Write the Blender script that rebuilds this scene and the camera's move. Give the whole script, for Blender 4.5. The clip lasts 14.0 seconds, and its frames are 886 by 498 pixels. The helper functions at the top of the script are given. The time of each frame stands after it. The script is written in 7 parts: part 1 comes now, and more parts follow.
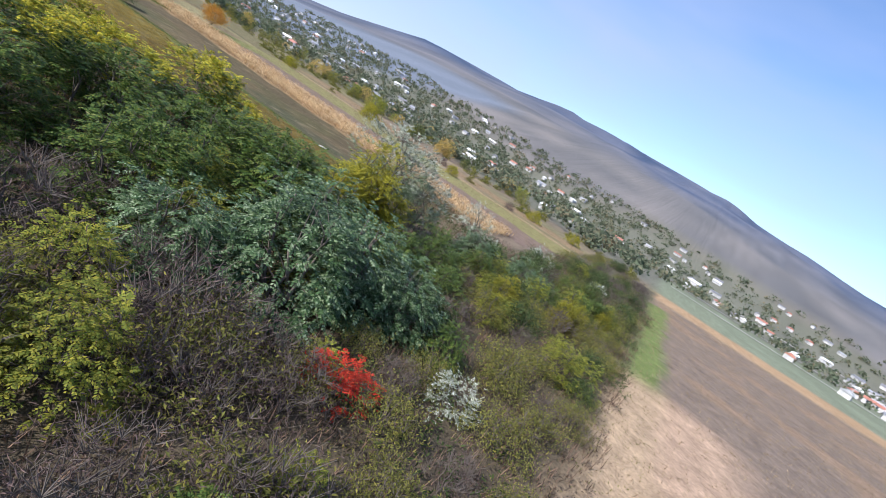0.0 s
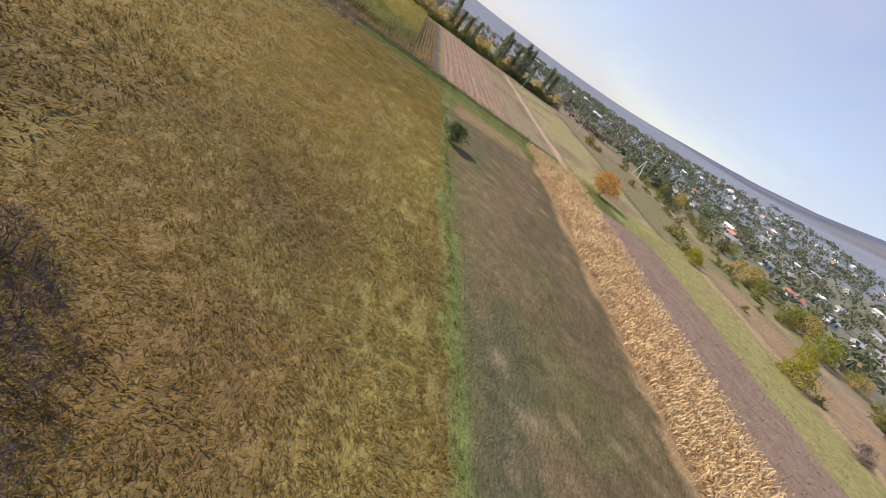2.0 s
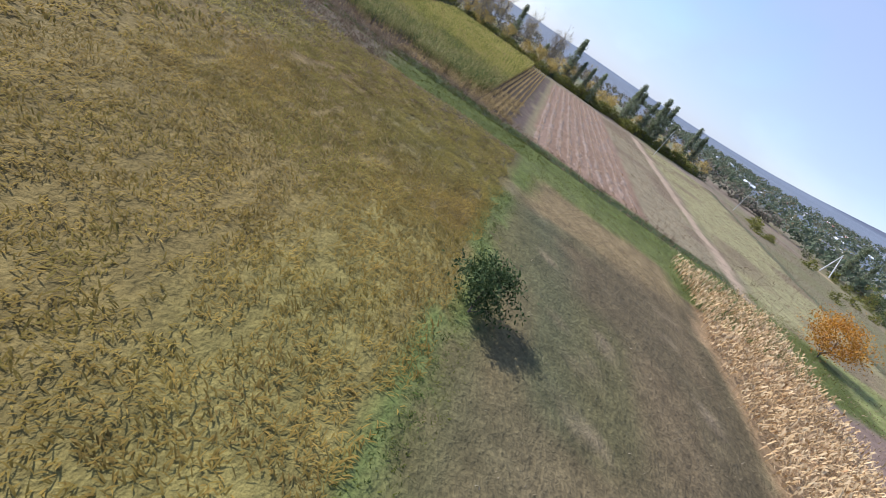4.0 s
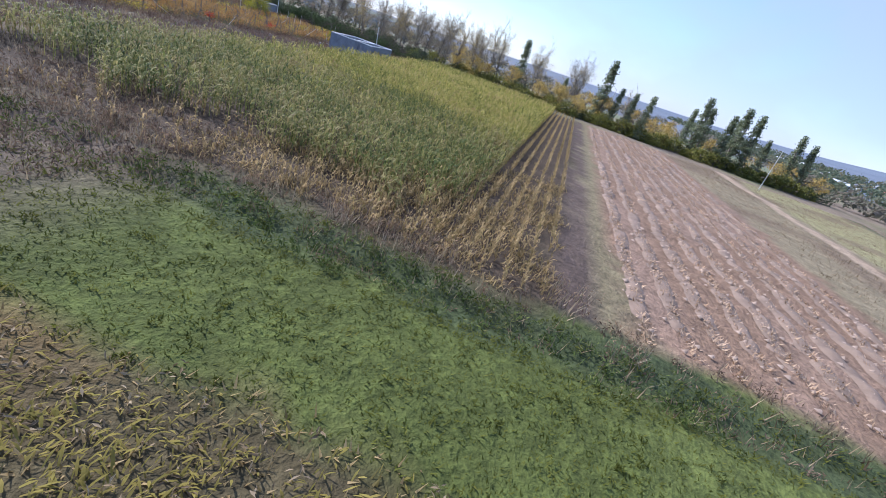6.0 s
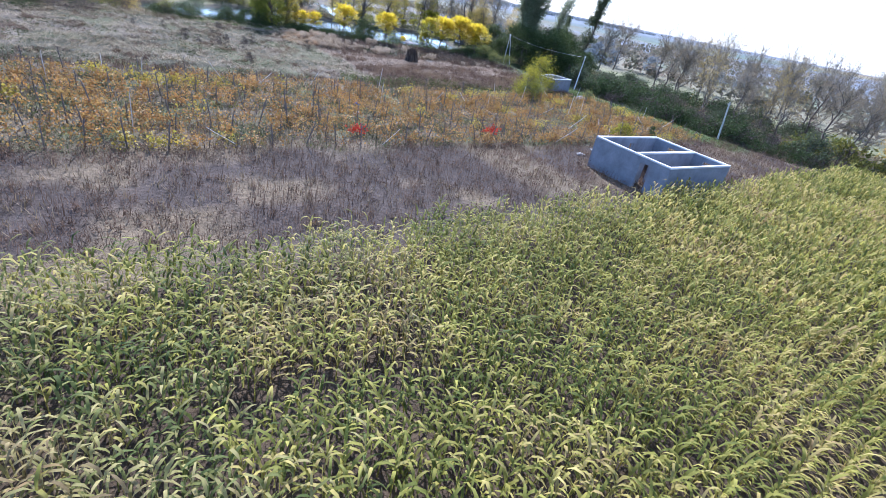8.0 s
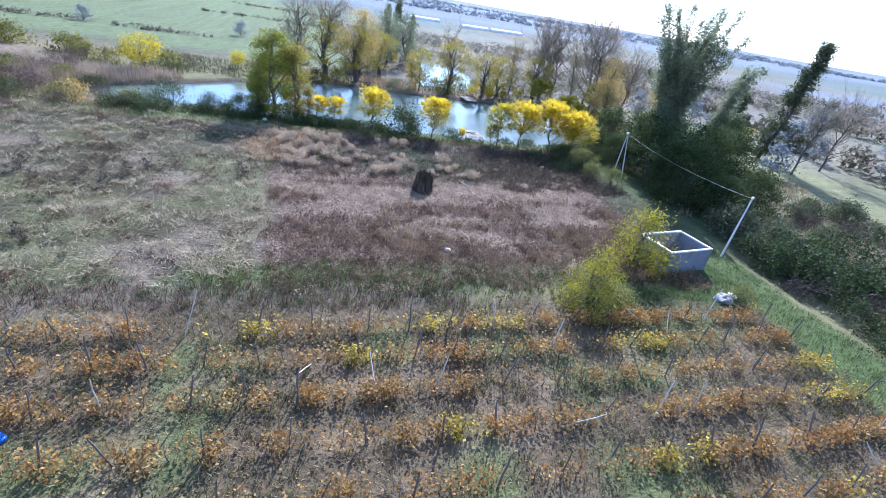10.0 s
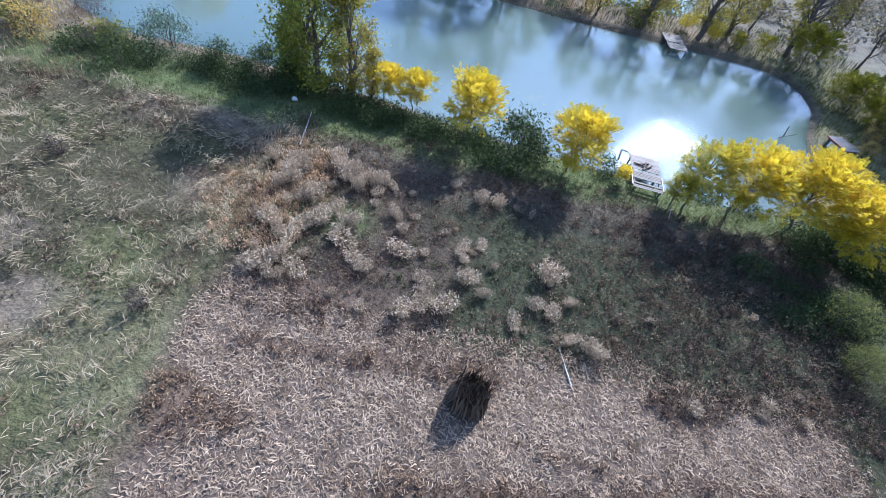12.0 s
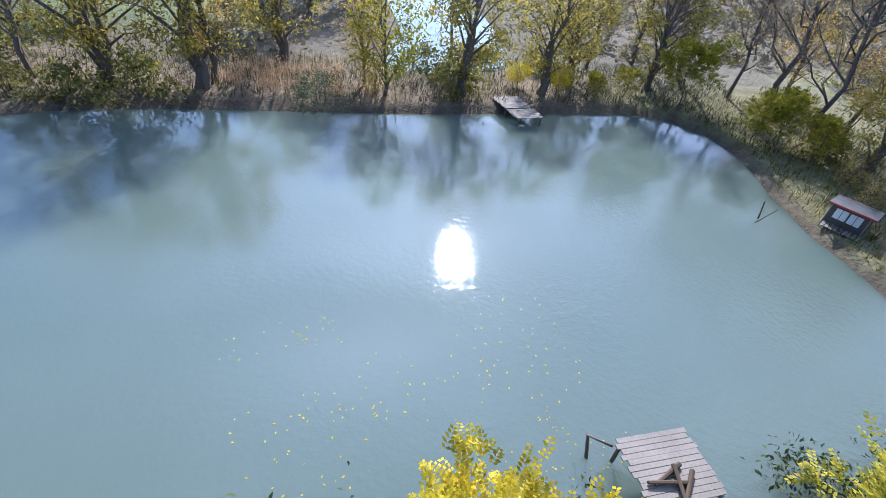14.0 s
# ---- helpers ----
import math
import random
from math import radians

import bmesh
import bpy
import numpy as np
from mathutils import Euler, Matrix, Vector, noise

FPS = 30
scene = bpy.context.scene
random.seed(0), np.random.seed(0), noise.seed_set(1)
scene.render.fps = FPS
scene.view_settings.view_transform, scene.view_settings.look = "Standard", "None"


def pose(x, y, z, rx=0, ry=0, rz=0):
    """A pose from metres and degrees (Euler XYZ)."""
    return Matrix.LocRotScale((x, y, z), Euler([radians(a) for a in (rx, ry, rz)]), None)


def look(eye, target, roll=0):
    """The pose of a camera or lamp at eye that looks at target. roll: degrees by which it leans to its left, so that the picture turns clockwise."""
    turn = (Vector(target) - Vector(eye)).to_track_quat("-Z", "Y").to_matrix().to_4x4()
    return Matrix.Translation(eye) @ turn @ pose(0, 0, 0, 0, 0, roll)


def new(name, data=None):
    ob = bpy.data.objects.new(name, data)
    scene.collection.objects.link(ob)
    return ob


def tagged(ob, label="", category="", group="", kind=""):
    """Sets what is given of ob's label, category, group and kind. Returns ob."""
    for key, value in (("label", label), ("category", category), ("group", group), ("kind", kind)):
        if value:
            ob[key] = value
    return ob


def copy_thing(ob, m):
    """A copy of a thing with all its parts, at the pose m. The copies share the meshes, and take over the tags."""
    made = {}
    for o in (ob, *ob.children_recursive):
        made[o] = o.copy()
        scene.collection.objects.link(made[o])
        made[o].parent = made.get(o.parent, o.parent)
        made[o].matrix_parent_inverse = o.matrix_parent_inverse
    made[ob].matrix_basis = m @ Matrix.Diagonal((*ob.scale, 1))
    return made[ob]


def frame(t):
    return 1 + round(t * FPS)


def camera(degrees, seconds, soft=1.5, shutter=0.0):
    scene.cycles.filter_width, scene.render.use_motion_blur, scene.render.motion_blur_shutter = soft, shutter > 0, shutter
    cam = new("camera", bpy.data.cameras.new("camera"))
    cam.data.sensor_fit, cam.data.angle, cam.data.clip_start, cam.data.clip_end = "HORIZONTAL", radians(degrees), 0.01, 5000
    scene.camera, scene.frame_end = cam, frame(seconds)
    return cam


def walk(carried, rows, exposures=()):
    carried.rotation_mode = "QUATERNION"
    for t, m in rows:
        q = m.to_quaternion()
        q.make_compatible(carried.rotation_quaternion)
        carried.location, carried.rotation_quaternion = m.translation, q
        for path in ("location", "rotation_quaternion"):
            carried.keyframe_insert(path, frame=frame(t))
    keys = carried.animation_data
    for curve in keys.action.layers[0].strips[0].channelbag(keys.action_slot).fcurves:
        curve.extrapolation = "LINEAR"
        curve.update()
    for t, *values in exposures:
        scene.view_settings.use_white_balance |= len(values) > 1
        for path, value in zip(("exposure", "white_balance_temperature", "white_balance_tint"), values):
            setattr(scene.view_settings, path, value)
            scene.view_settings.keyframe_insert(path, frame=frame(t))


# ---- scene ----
cam = camera(85.8, 14.0, soft=0.75)
PATH = [
    (0, (181.68, -2.60, 9.94), (174.36, 15.47, 5.46), 31.57),
    (0.5, (176.02, 7.67, 11.11), (165.06, 23.52, 5.76), 33.94),
    (1, (169.00, 16.92, 12.15), (154.97, 29.78, 5.99), 35.75),
    (1.5, (161.44, 24.66, 13.32), (145.26, 33.99, 6.19), 37.43),
    (2, (152.33, 31.07, 13.75), (134.98, 36.73, 5.57), 38.23),
    (2.5, (142.62, 35.68, 13.71), (124.85, 38.64, 5.04), 39.58),
    (3, (132.78, 38.55, 13.47), (115.03, 39.42, 4.30), 40.30),
    (3.2, (128.60, 39.36, 12.92), (110.92, 39.52, 3.57), 40.24),
    (5.3, (89.90, 36.79, 7.32), (71.64, 38.02, -0.75), 23.29),
    (5.5, (85.04, 36.48, 7.05), (66.74, 37.13, -1.00), 21.29),
    (6, (72.75, 36.21, 7.21), (54.50, 33.60, -0.55), 19.48),
    (6.5, (60.33, 34.81, 7.90), (43.38, 27.99, -0.24), 19.28),
    (7, (49.02, 31.22, 9.64), (34.79, 20.37, 0.71), 18.34),
    (7.2, (44.95, 29.49, 9.75), (31.93, 17.37, 0.60), 17.45),
    (9.3, (12.83, 5.78, 13.78), (3.06, -8.93, 4.39), 8.24),
    (9.5, (9.50, 3.07, 14.42), (0.67, -12.31, 5.16), 8.33),
    (10, (1.87, -4.11, 16.12), (-3.82, -20.92, 6.90), 10.04),
    (10.5, (-3.53, -11.92, 17.82), (-5.81, -29.38, 8.33), 12.62),
    (11, (-5.87, -20.35, 19.70), (-5.68, -37.31, 9.11), 15.80),
    (11.5, (-6.03, -28.36, 20.92), (-5.08, -43.79, 8.22), 16.82),
    (12, (-5.47, -34.92, 20.70), (-6.13, -48.31, 5.86), 14.98),
    (12.5, (-5.16, -40.71, 19.15), (-7.43, -52.83, 3.41), 13.06),
    (13, (-5.86, -46.99, 16.88), (-9.80, -58.62, 1.09), 12.37),
    (13.5, (-7.99, -53.76, 14.05), (-13.16, -66.70, -0.30), 9.36),
    (14, (-11.26, -62.30, 11.90), (-17.36, -77.17, 0.01), 8.28),
]
EXPOSURE = [
    (0, 0.68, 6020, 15),
    (0.8, 0.69, 6500, 17),
    (1.5, 0.62, 7050, 19),
    (2.4, 0.54, 6950, 18),
    (3.2, 0.55, 6250, 14),
    (5.3, 0.66, 5680, 18),
    (7.2, 0.96, 5280, 18),
    (9.3, 1.6, 5220, 17),
    (9.9, 1.35, 5170, 17),
    (10.5, 1.14, 5050, 17),
    (11, 1.07, 5020, 13),
    (12, 1.07, 5220, 14),
    (12.5, 1.22, 5260, 13),
    (13, 1.36, 5420, 12),
    (13.5, 1.45, 5280, 14),
    (14, 1.04, 5700, 17),
]
walk(cam, [(t, look(eye, target, roll)) for t, eye, target, roll in PATH], EXPOSURE)

# ---- daylight ----
SUN_AZ, SUN_EL = radians(-114.0), radians(37.2)
sun_way = Vector((math.cos(SUN_AZ) * math.cos(SUN_EL), math.sin(SUN_AZ) * math.cos(SUN_EL), math.sin(SUN_EL)))
sun = new("sun", bpy.data.lights.new("sun", "SUN"))
sun.data.energy, sun.data.angle, sun.data.color = 4.5, radians(0.6), (1.0, 0.94, 0.84)
sun.rotation_euler = sun_way.to_track_quat("Z", "Y").to_euler()

world = bpy.data.worlds.new("sky")
scene.world = world
world.use_nodes = True
wt = world.node_tree
sky = wt.nodes.new("ShaderNodeTexSky")
sky.sky_type, sky.sun_disc = "NISHITA", False
sky.sun_elevation, sky.sun_rotation = SUN_EL, math.pi / 2 - SUN_AZ
sky.air_density, sky.dust_density, sky.ozone_density = 1.0, 0.35, 4.0
# a thin white veil of high cloud, thickest towards the sun
co = wt.nodes.new("ShaderNodeTexCoord")
streaks = wt.nodes.new("ShaderNodeMapping")
streaks.inputs["Scale"].default_value = (1.2, 2.6, 5.0)
wt.links.new(co.outputs["Generated"], streaks.inputs["Vector"])
veil = wt.nodes.new("ShaderNodeTexNoise")
veil.inputs["Scale"].default_value, veil.inputs["Detail"].default_value = 1.1, 4.0
wt.links.new(streaks.outputs[0], veil.inputs["Vector"])
toward = wt.nodes.new("ShaderNodeVectorMath")
toward.operation = "DOT_PRODUCT"
toward.inputs[1].default_value = (-0.95, 0.05, -0.30)
wt.links.new(co.outputs["Generated"], toward.inputs[0])
amount = wt.nodes.new("ShaderNodeMath")
amount.operation, amount.use_clamp = "MULTIPLY_ADD", True
amount.inputs[1].default_value = 0.55
wt.links.new(toward.outputs["Value"], amount.inputs[0])
patchy = wt.nodes.new("ShaderNodeMath")
patchy.operation = "MULTIPLY_ADD"
patchy.inputs[1].default_value, patchy.inputs[2].default_value = 2.4, -0.72
wt.links.new(veil.outputs[0], patchy.inputs[0])
wt.links.new(patchy.outputs[0], amount.inputs[2])
cap = wt.nodes.new("ShaderNodeMath")
cap.operation = "MULTIPLY"
cap.inputs[1].default_value = 0.66
wt.links.new(amount.outputs[0], cap.inputs[0])
sheet = wt.nodes.new("ShaderNodeMix")
sheet.data_type = "RGBA"
sheet.inputs[7].default_value = (2.75, 3.1, 3.95, 1)
wt.links.new(cap.outputs[0], sheet.inputs[0])
wt.links.new(sky.outputs[0], sheet.inputs[6])
# the veil glows round the sun, in patches
near_sun = wt.nodes.new("ShaderNodeVectorMath")
near_sun.operation = "DOT_PRODUCT"
near_sun.inputs[1].default_value = sun_way
wt.links.new(co.outputs["Generated"], near_sun.inputs[0])
narrow = wt.nodes.new("ShaderNodeMath")
narrow.operation = "POWER"
narrow.inputs[1].default_value = 9.0
front = wt.nodes.new("ShaderNodeMath")
front.operation = "MAXIMUM"
front.inputs[1].default_value = 0.0
wt.links.new(near_sun.outputs["Value"], front.inputs[0])
wt.links.new(front.outputs[0], narrow.inputs[0])
torn = wt.nodes.new("ShaderNodeMapRange")
torn.inputs["From Min"].default_value, torn.inputs["From Max"].default_value = 0.38, 0.62
torn.inputs["To Min"].default_value, torn.inputs["To Max"].default_value = 0.22, 1.0
wt.links.new(veil.outputs[0], torn.inputs[0])
halo = wt.nodes.new("ShaderNodeMath")
halo.operation = "MULTIPLY"
wt.links.new(narrow.outputs[0], halo.inputs[0])
wt.links.new(torn.outputs[0], halo.inputs[1])
lit = wt.nodes.new("ShaderNodeMix")
lit.data_type, lit.blend_type, lit.clamp_result = "RGBA", "ADD", False
lit.inputs[7].default_value = (8.5, 10.2, 13.5, 1)
wt.links.new(halo.outputs[0], lit.inputs[0])
wt.links.new(sheet.outputs[2], lit.inputs[6])
wt.links.new(lit.outputs[2], wt.nodes["Background"].inputs[0])
wt.nodes["Background"].inputs[1].default_value = 0.14

# ---- helpers of this scene ----
NOISE_TABLE = np.random.default_rng(5).random((256, 256))


def vnoise(x, y, size, seed=0):
    """Smooth value noise, 0 to 1, with lumps of the given size in metres."""
    u, v = np.asarray(x) / size + 17.3 * seed, np.asarray(y) / size + 9.1 * seed
    i, j = np.floor(u).astype(int), np.floor(v).astype(int)
    a, b = u - i, v - j
    a, b = a * a * (3 - 2 * a), b * b * (3 - 2 * b)
    t = NOISE_TABLE
    lo = t[i % 256, j % 256] * (1 - a) + t[(i + 1) % 256, j % 256] * a
    hi = t[i % 256, (j + 1) % 256] * (1 - a) + t[(i + 1) % 256, (j + 1) % 256] * a
    return lo * (1 - b) + hi * b


def sstep(a, b, x):
    t = np.clip((x - a) / (b - a), 0, 1)
    return t * t * (3 - 2 * t)


def bulk(name, verts, faces, material, smooth=False):
    """A mesh from arrays; all faces have the same number of corners."""
    verts, faces = np.asarray(verts, np.float32), np.asarray(faces, np.int32)
    me = bpy.data.meshes.new(name)
    k = faces.shape[1]
    me.vertices.add(len(verts))
    me.vertices.foreach_set("co", verts.ravel())
    me.loops.add(faces.size)
    me.loops.foreach_set("vertex_index", faces.ravel())
    me.polygons.add(len(faces))
    me.polygons.foreach_set("loop_start", np.arange(0, faces.size, k, dtype=np.int32))
    me.update(calc_edges=True)
    if smooth:
        me.shade_smooth()
    me.materials.append(material)
    return me


def part(name, me, parent, label=""):
    ob = new(name, me)
    ob.parent = parent
    return tagged(ob, label)


def thing(name, label, category, at=(0, 0, 0), turn=0.0, scale=1.0, group="", kind=""):
    ob = new(name)
    ob.empty_display_size = 0.2
    ob.matrix_basis = Matrix.LocRotScale(at, Euler((0, 0, turn)), (scale,) * 3)
    return tagged(ob, label, category, group, kind)


def from_bm(name, bm, material, smooth=False):
    me = bpy.data.meshes.new(name)
    bm.normal_update()
    bm.to_mesh(me)
    bm.free()
    if smooth:
        me.shade_smooth()
    me.materials.append(material)
    return me


def box(bm, lo, hi, bevel=0.0):
    lo, hi = Vector(lo), Vector(hi)
    made = bmesh.ops.create_cube(bm, size=1.0)["verts"]
    for v in made:
        v.co = Vector(((v.co.x + 0.5) * (hi.x - lo.x) + lo.x, (v.co.y + 0.5) * (hi.y - lo.y) + lo.y, (v.co.z + 0.5) * (hi.z - lo.z) + lo.z))
    if bevel:
        edges = list({e for v in made for e in v.link_edges})
        bmesh.ops.bevel(bm, geom=edges, offset=bevel, segments=1, affect="EDGES", profile=0.5)
    return made


def box_mesh(name, lo, hi, material, bevel=0.0):
    bm = bmesh.new()
    box(bm, lo, hi, bevel)
    return from_bm(name, bm, material)


def tubes(lines, sides=6):
    """Tapered tubes along lines of (points, radii): vertices and quads."""
    vs, fs, n0 = [], [], 0
    ring = np.linspace(0, 2 * np.pi, sides, endpoint=False)
    for pts, rad in lines:
        pts, rad = np.asarray(pts, float), np.asarray(rad, float)
        way = np.gradient(pts, axis=0)
        way /= np.linalg.norm(way, axis=1, keepdims=True) + 1e-9
        ref = np.where(np.abs(way[:, 2:3]) > 0.9, [[1.0, 0, 0]], [[0, 0, 1.0]])
        a = np.cross(way, ref)
        a /= np.linalg.norm(a, axis=1, keepdims=True) + 1e-9
        b = np.cross(way, a)
        v = pts[:, None] + rad[:, None, None] * (np.cos(ring)[None, :, None] * a[:, None] + np.sin(ring)[None, :, None] * b[:, None])
        vs.append(v.reshape(-1, 3))
        m = len(pts)
        i = np.arange(m - 1)[:, None] * sides + np.arange(sides)[None]
        j = np.arange(m - 1)[:, None] * sides + (np.arange(sides)[None] + 1) % sides
        fs.append(np.stack([i, j, j + sides, i + sides], -1).reshape(-1, 4) + n0)
        n0 += m * sides
    return np.concatenate(vs), np.concatenate(fs)


def blades(base, az, length, width, lean, droop, segs=2):
    """Blades of grass or leaves of maize: base points, heading, length, width, lean from the vertical and droop of the tip (radians)."""
    n = len(base)
    base = np.asarray(base, float)
    az, length, width, lean, droop = (np.broadcast_to(np.asarray(a, float), (n,)) for a in (az, length, width, lean, droop))
    out = np.stack([np.cos(az), np.sin(az), 0 * az], -1)
    side = np.stack([-np.sin(az), np.cos(az), 0 * az], -1)
    up = np.array([0, 0, 1.0])
    half = (width / 2)[:, None] * side
    if segs == 1:
        tip = base + length[:, None] * (np.sin(lean)[:, None] * out + np.cos(lean)[:, None] * up)
        v = np.stack([base - half, base + half, tip], 1)
        f = np.arange(3 * n).reshape(n, 3)
        return v.reshape(-1, 3), f
    if segs == 3:
        rows, at, bend = [], base, lean
        for k, (step, wide) in enumerate(((0.0, 0.55), (0.36, 1.0), (0.36, 0.8))):
            at = at + step * length[:, None] * (np.sin(bend)[:, None] * out + np.cos(bend)[:, None] * up)
            bend = bend + (0.55 * droop if step else 0)
            rows += [at - wide * half, at + wide * half]
        rows.append(at + 0.28 * length[:, None] * (np.sin(bend)[:, None] * out + np.cos(bend)[:, None] * up))
        v = np.stack(rows, 1)
        k = 7 * np.arange(n)[:, None]
        f = np.concatenate([k + [0, 1, 3], k + [0, 3, 2], k + [2, 3, 5], k + [2, 5, 4], k + [4, 5, 6]], 1).reshape(-1, 3)
        return v.reshape(-1, 3), f
    l2 = lean + droop
    mid = base + 0.55 * length[:, None] * (np.sin(lean)[:, None] * out + np.cos(lean)[:, None] * up)
    tip = mid + 0.45 * length[:, None] * (np.sin(l2)[:, None] * out + np.cos(l2)[:, None] * up)
    v = np.stack([base - 0.6 * half, base + 0.6 * half, mid - half, mid + half, tip], 1)
    k = 5 * np.arange(n)[:, None]
    f = np.concatenate([k + [0, 1, 3], k + [0, 3, 2], k + [2, 3, 4]], 1).reshape(-1, 3)
    return v.reshape(-1, 3), f


def leaf_quads(pos, size, aspect, rng, up_bias=0.5, hang=0.0):
    """Folded leaves, two triangles each, strewn at pos."""
    n = len(pos)
    nor = rng.normal(size=(n, 3))
    nor[:, 2] += up_bias * 2
    nor /= np.linalg.norm(nor, axis=1, keepdims=True)
    t = rng.normal(size=(n, 3))
    t[:, 2] -= hang * 2
    t -= (t * nor).sum(1, keepdims=True) * nor
    t /= np.linalg.norm(t, axis=1, keepdims=True) + 1e-9
    b = np.cross(nor, t)
    s = size * rng.uniform(0.65, 1.35, (n, 1))
    v = np.stack([pos - t * s, pos + b * s * aspect + nor * s * 0.2, pos + t * s, pos - b * s * aspect + nor * s * 0.2], 1)
    k = 4 * np.arange(n)[:, None]
    f = np.concatenate([k + [0, 1, 2], k + [0, 2, 3]], 1).reshape(-1, 3)
    return v.reshape(-1, 3), f


def fronds(base, heading, rise, length, pairs, leaflet, width, droop, rng):
    """Feathery compound leaves: pairs of leaflets along an arching, drooping midrib."""
    n = len(base)
    u = (np.arange(pairs) + 0.8) / pairs
    out = np.stack([np.cos(heading) * np.cos(rise), np.sin(heading) * np.cos(rise), np.sin(rise)], -1)
    size = length * rng.uniform(0.7, 1.25, (n, 1, 1))
    rib = base[:, None] + out[:, None] * size * u[None, :, None]
    rib[..., 2] -= droop * size[..., 0] * u[None] ** 2
    way = np.repeat(out[:, None], pairs, 1)
    way[..., 2] -= 2 * droop * u[None]
    way /= np.linalg.norm(way, axis=2, keepdims=True)
    side = np.cross(way, (0, 0, 1.0))
    side /= np.linalg.norm(side, axis=2, keepdims=True) + 1e-6
    both = []
    for s in (-1, 1):
        d = s * 0.85 * side + 0.55 * way + np.array((0, 0, -0.22)) + rng.normal(0, 0.16, (n, pairs, 3))
        d /= np.linalg.norm(d, axis=2, keepdims=True)
        w = way - (way * d).sum(2, keepdims=True) * d
        w /= np.linalg.norm(w, axis=2, keepdims=True) + 1e-6
        l = leaflet * (np.sin(np.pi * (0.2 + 0.68 * u)) ** 0.6)[None, :, None] * rng.uniform(0.8, 1.25, (n, pairs, 1))
        both.append(np.stack([rib, rib + d * l * 0.5 + w * width, rib + d * l, rib + d * l * 0.5 - w * width], 2))
    v = np.stack(both, 1).reshape(-1, 3)
    k = 4 * np.arange(len(v) // 4)[:, None]
    return v, np.concatenate([k + [0, 1, 2], k + [0, 2, 3]], 1).reshape(-1, 3)


def strew(x0, x1, y0, y1, density, rng, edge=0.6):
    """Points over a field, with an uneven border."""
    n = int(density * (x1 - x0) * (y1 - y0))
    x, y = rng.uniform(x0 - edge, x1 + edge, n), rng.uniform(y0 - edge, y1 + edge, n)
    dx, dy = (vnoise(x, y, 2.3, 3) - 0.5) * 2.4 * edge, (vnoise(x, y, 2.3, 4) - 0.5) * 2.4 * edge
    keep = (x + dx > x0) & (x + dx < x1) & (y + dy > y0) & (y + dy < y1)
    return x[keep], y[keep]


# ---- materials ----
def nodes_of(name):
    m = bpy.data.materials.new(name)
    m.use_nodes = True
    nt = m.node_tree
    return m, nt, nt.nodes["Principled BSDF"], nt.nodes["Material Output"]


def ramp_node(nt, fac, cols):
    r = nt.nodes.new("ShaderNodeValToRGB")
    e = r.color_ramp.elements
    while len(e) < len(cols):
        e.new(0.5)
    for i, c in enumerate(cols):
        e[i].position = i / (len(cols) - 1)
        e[i].color = (*c, 1)
    nt.links.new(fac, r.inputs[0])
    return r.outputs[0]


def noise_node(nt, vec, size, detail=3.0, rough=0.6):
    n = nt.nodes.new("ShaderNodeTexNoise")
    n.inputs["Scale"].default_value = 1.0 / size
    n.inputs["Detail"].default_value, n.inputs["Roughness"].default_value = detail, rough
    nt.links.new(vec, n.inputs["Vector"])
    return n.outputs[0]


def times(nt, a, fac_socket, lo, hi):
    """Colour a times a grey that runs from lo to hi with the factor."""
    mr = nt.nodes.new("ShaderNodeMapRange")
    mr.inputs["From Min"].default_value, mr.inputs["From Max"].default_value = 0.3, 0.7
    mr.inputs["To Min"].default_value, mr.inputs["To Max"].default_value = lo, hi
    nt.links.new(fac_socket, mr.inputs[0])
    mx = nt.nodes.new("ShaderNodeMix")
    mx.data_type, mx.blend_type = "RGBA", "MULTIPLY"
    mx.inputs[0].default_value = 1.0
    nt.links.new(a, mx.inputs[6])
    nt.links.new(mr.outputs[0], mx.inputs[7])
    return mx.outputs[2]


def veg(name, cols, thin=0.35, rough=0.55, lump=1.5, wide=0.0, spec=0.15):
    """Leaves: each has its own shade; thin ones let light through. lump: size of the paler and darker stands."""
    m, nt, bsdf, out = nodes_of(name)
    geo = nt.nodes.new("ShaderNodeNewGeometry")
    fac = geo.outputs["Random Per Island"]
    if wide:
        add = nt.nodes.new("ShaderNodeMath")
        add.operation = "MULTIPLY_ADD"
        nt.links.new(noise_node(nt, geo.outputs["Position"], wide, 2.0), add.inputs[0])
        add.inputs[1].default_value = 1.5
        sub = nt.nodes.new("ShaderNodeMath")
        sub.operation = "MULTIPLY_ADD"
        sub.inputs[1].default_value, sub.inputs[2].default_value = 0.6, -0.55
        nt.links.new(fac, sub.inputs[0])
        nt.links.new(sub.outputs[0], add.inputs[2])
        fac = add.outputs[0]
    col = ramp_node(nt, fac, cols)
    col = times(nt, col, noise_node(nt, geo.outputs["Position"], lump, 2.0), 0.7, 1.25)
    nt.links.new(col, bsdf.inputs["Base Color"])
    bsdf.inputs["Roughness"].default_value = rough
    bsdf.inputs["Specular IOR Level"].default_value = spec
    if thin:
        tr = nt.nodes.new("ShaderNodeBsdfTranslucent")
        nt.links.new(col, tr.inputs[0])
        mix = nt.nodes.new("ShaderNodeMixShader")
        mix.inputs[0].default_value = thin
        nt.links.new(bsdf.outputs[0], mix.inputs[1])
        nt.links.new(tr.outputs[0], mix.inputs[2])
        nt.links.new(mix.outputs[0], out.inputs[0])
    return m


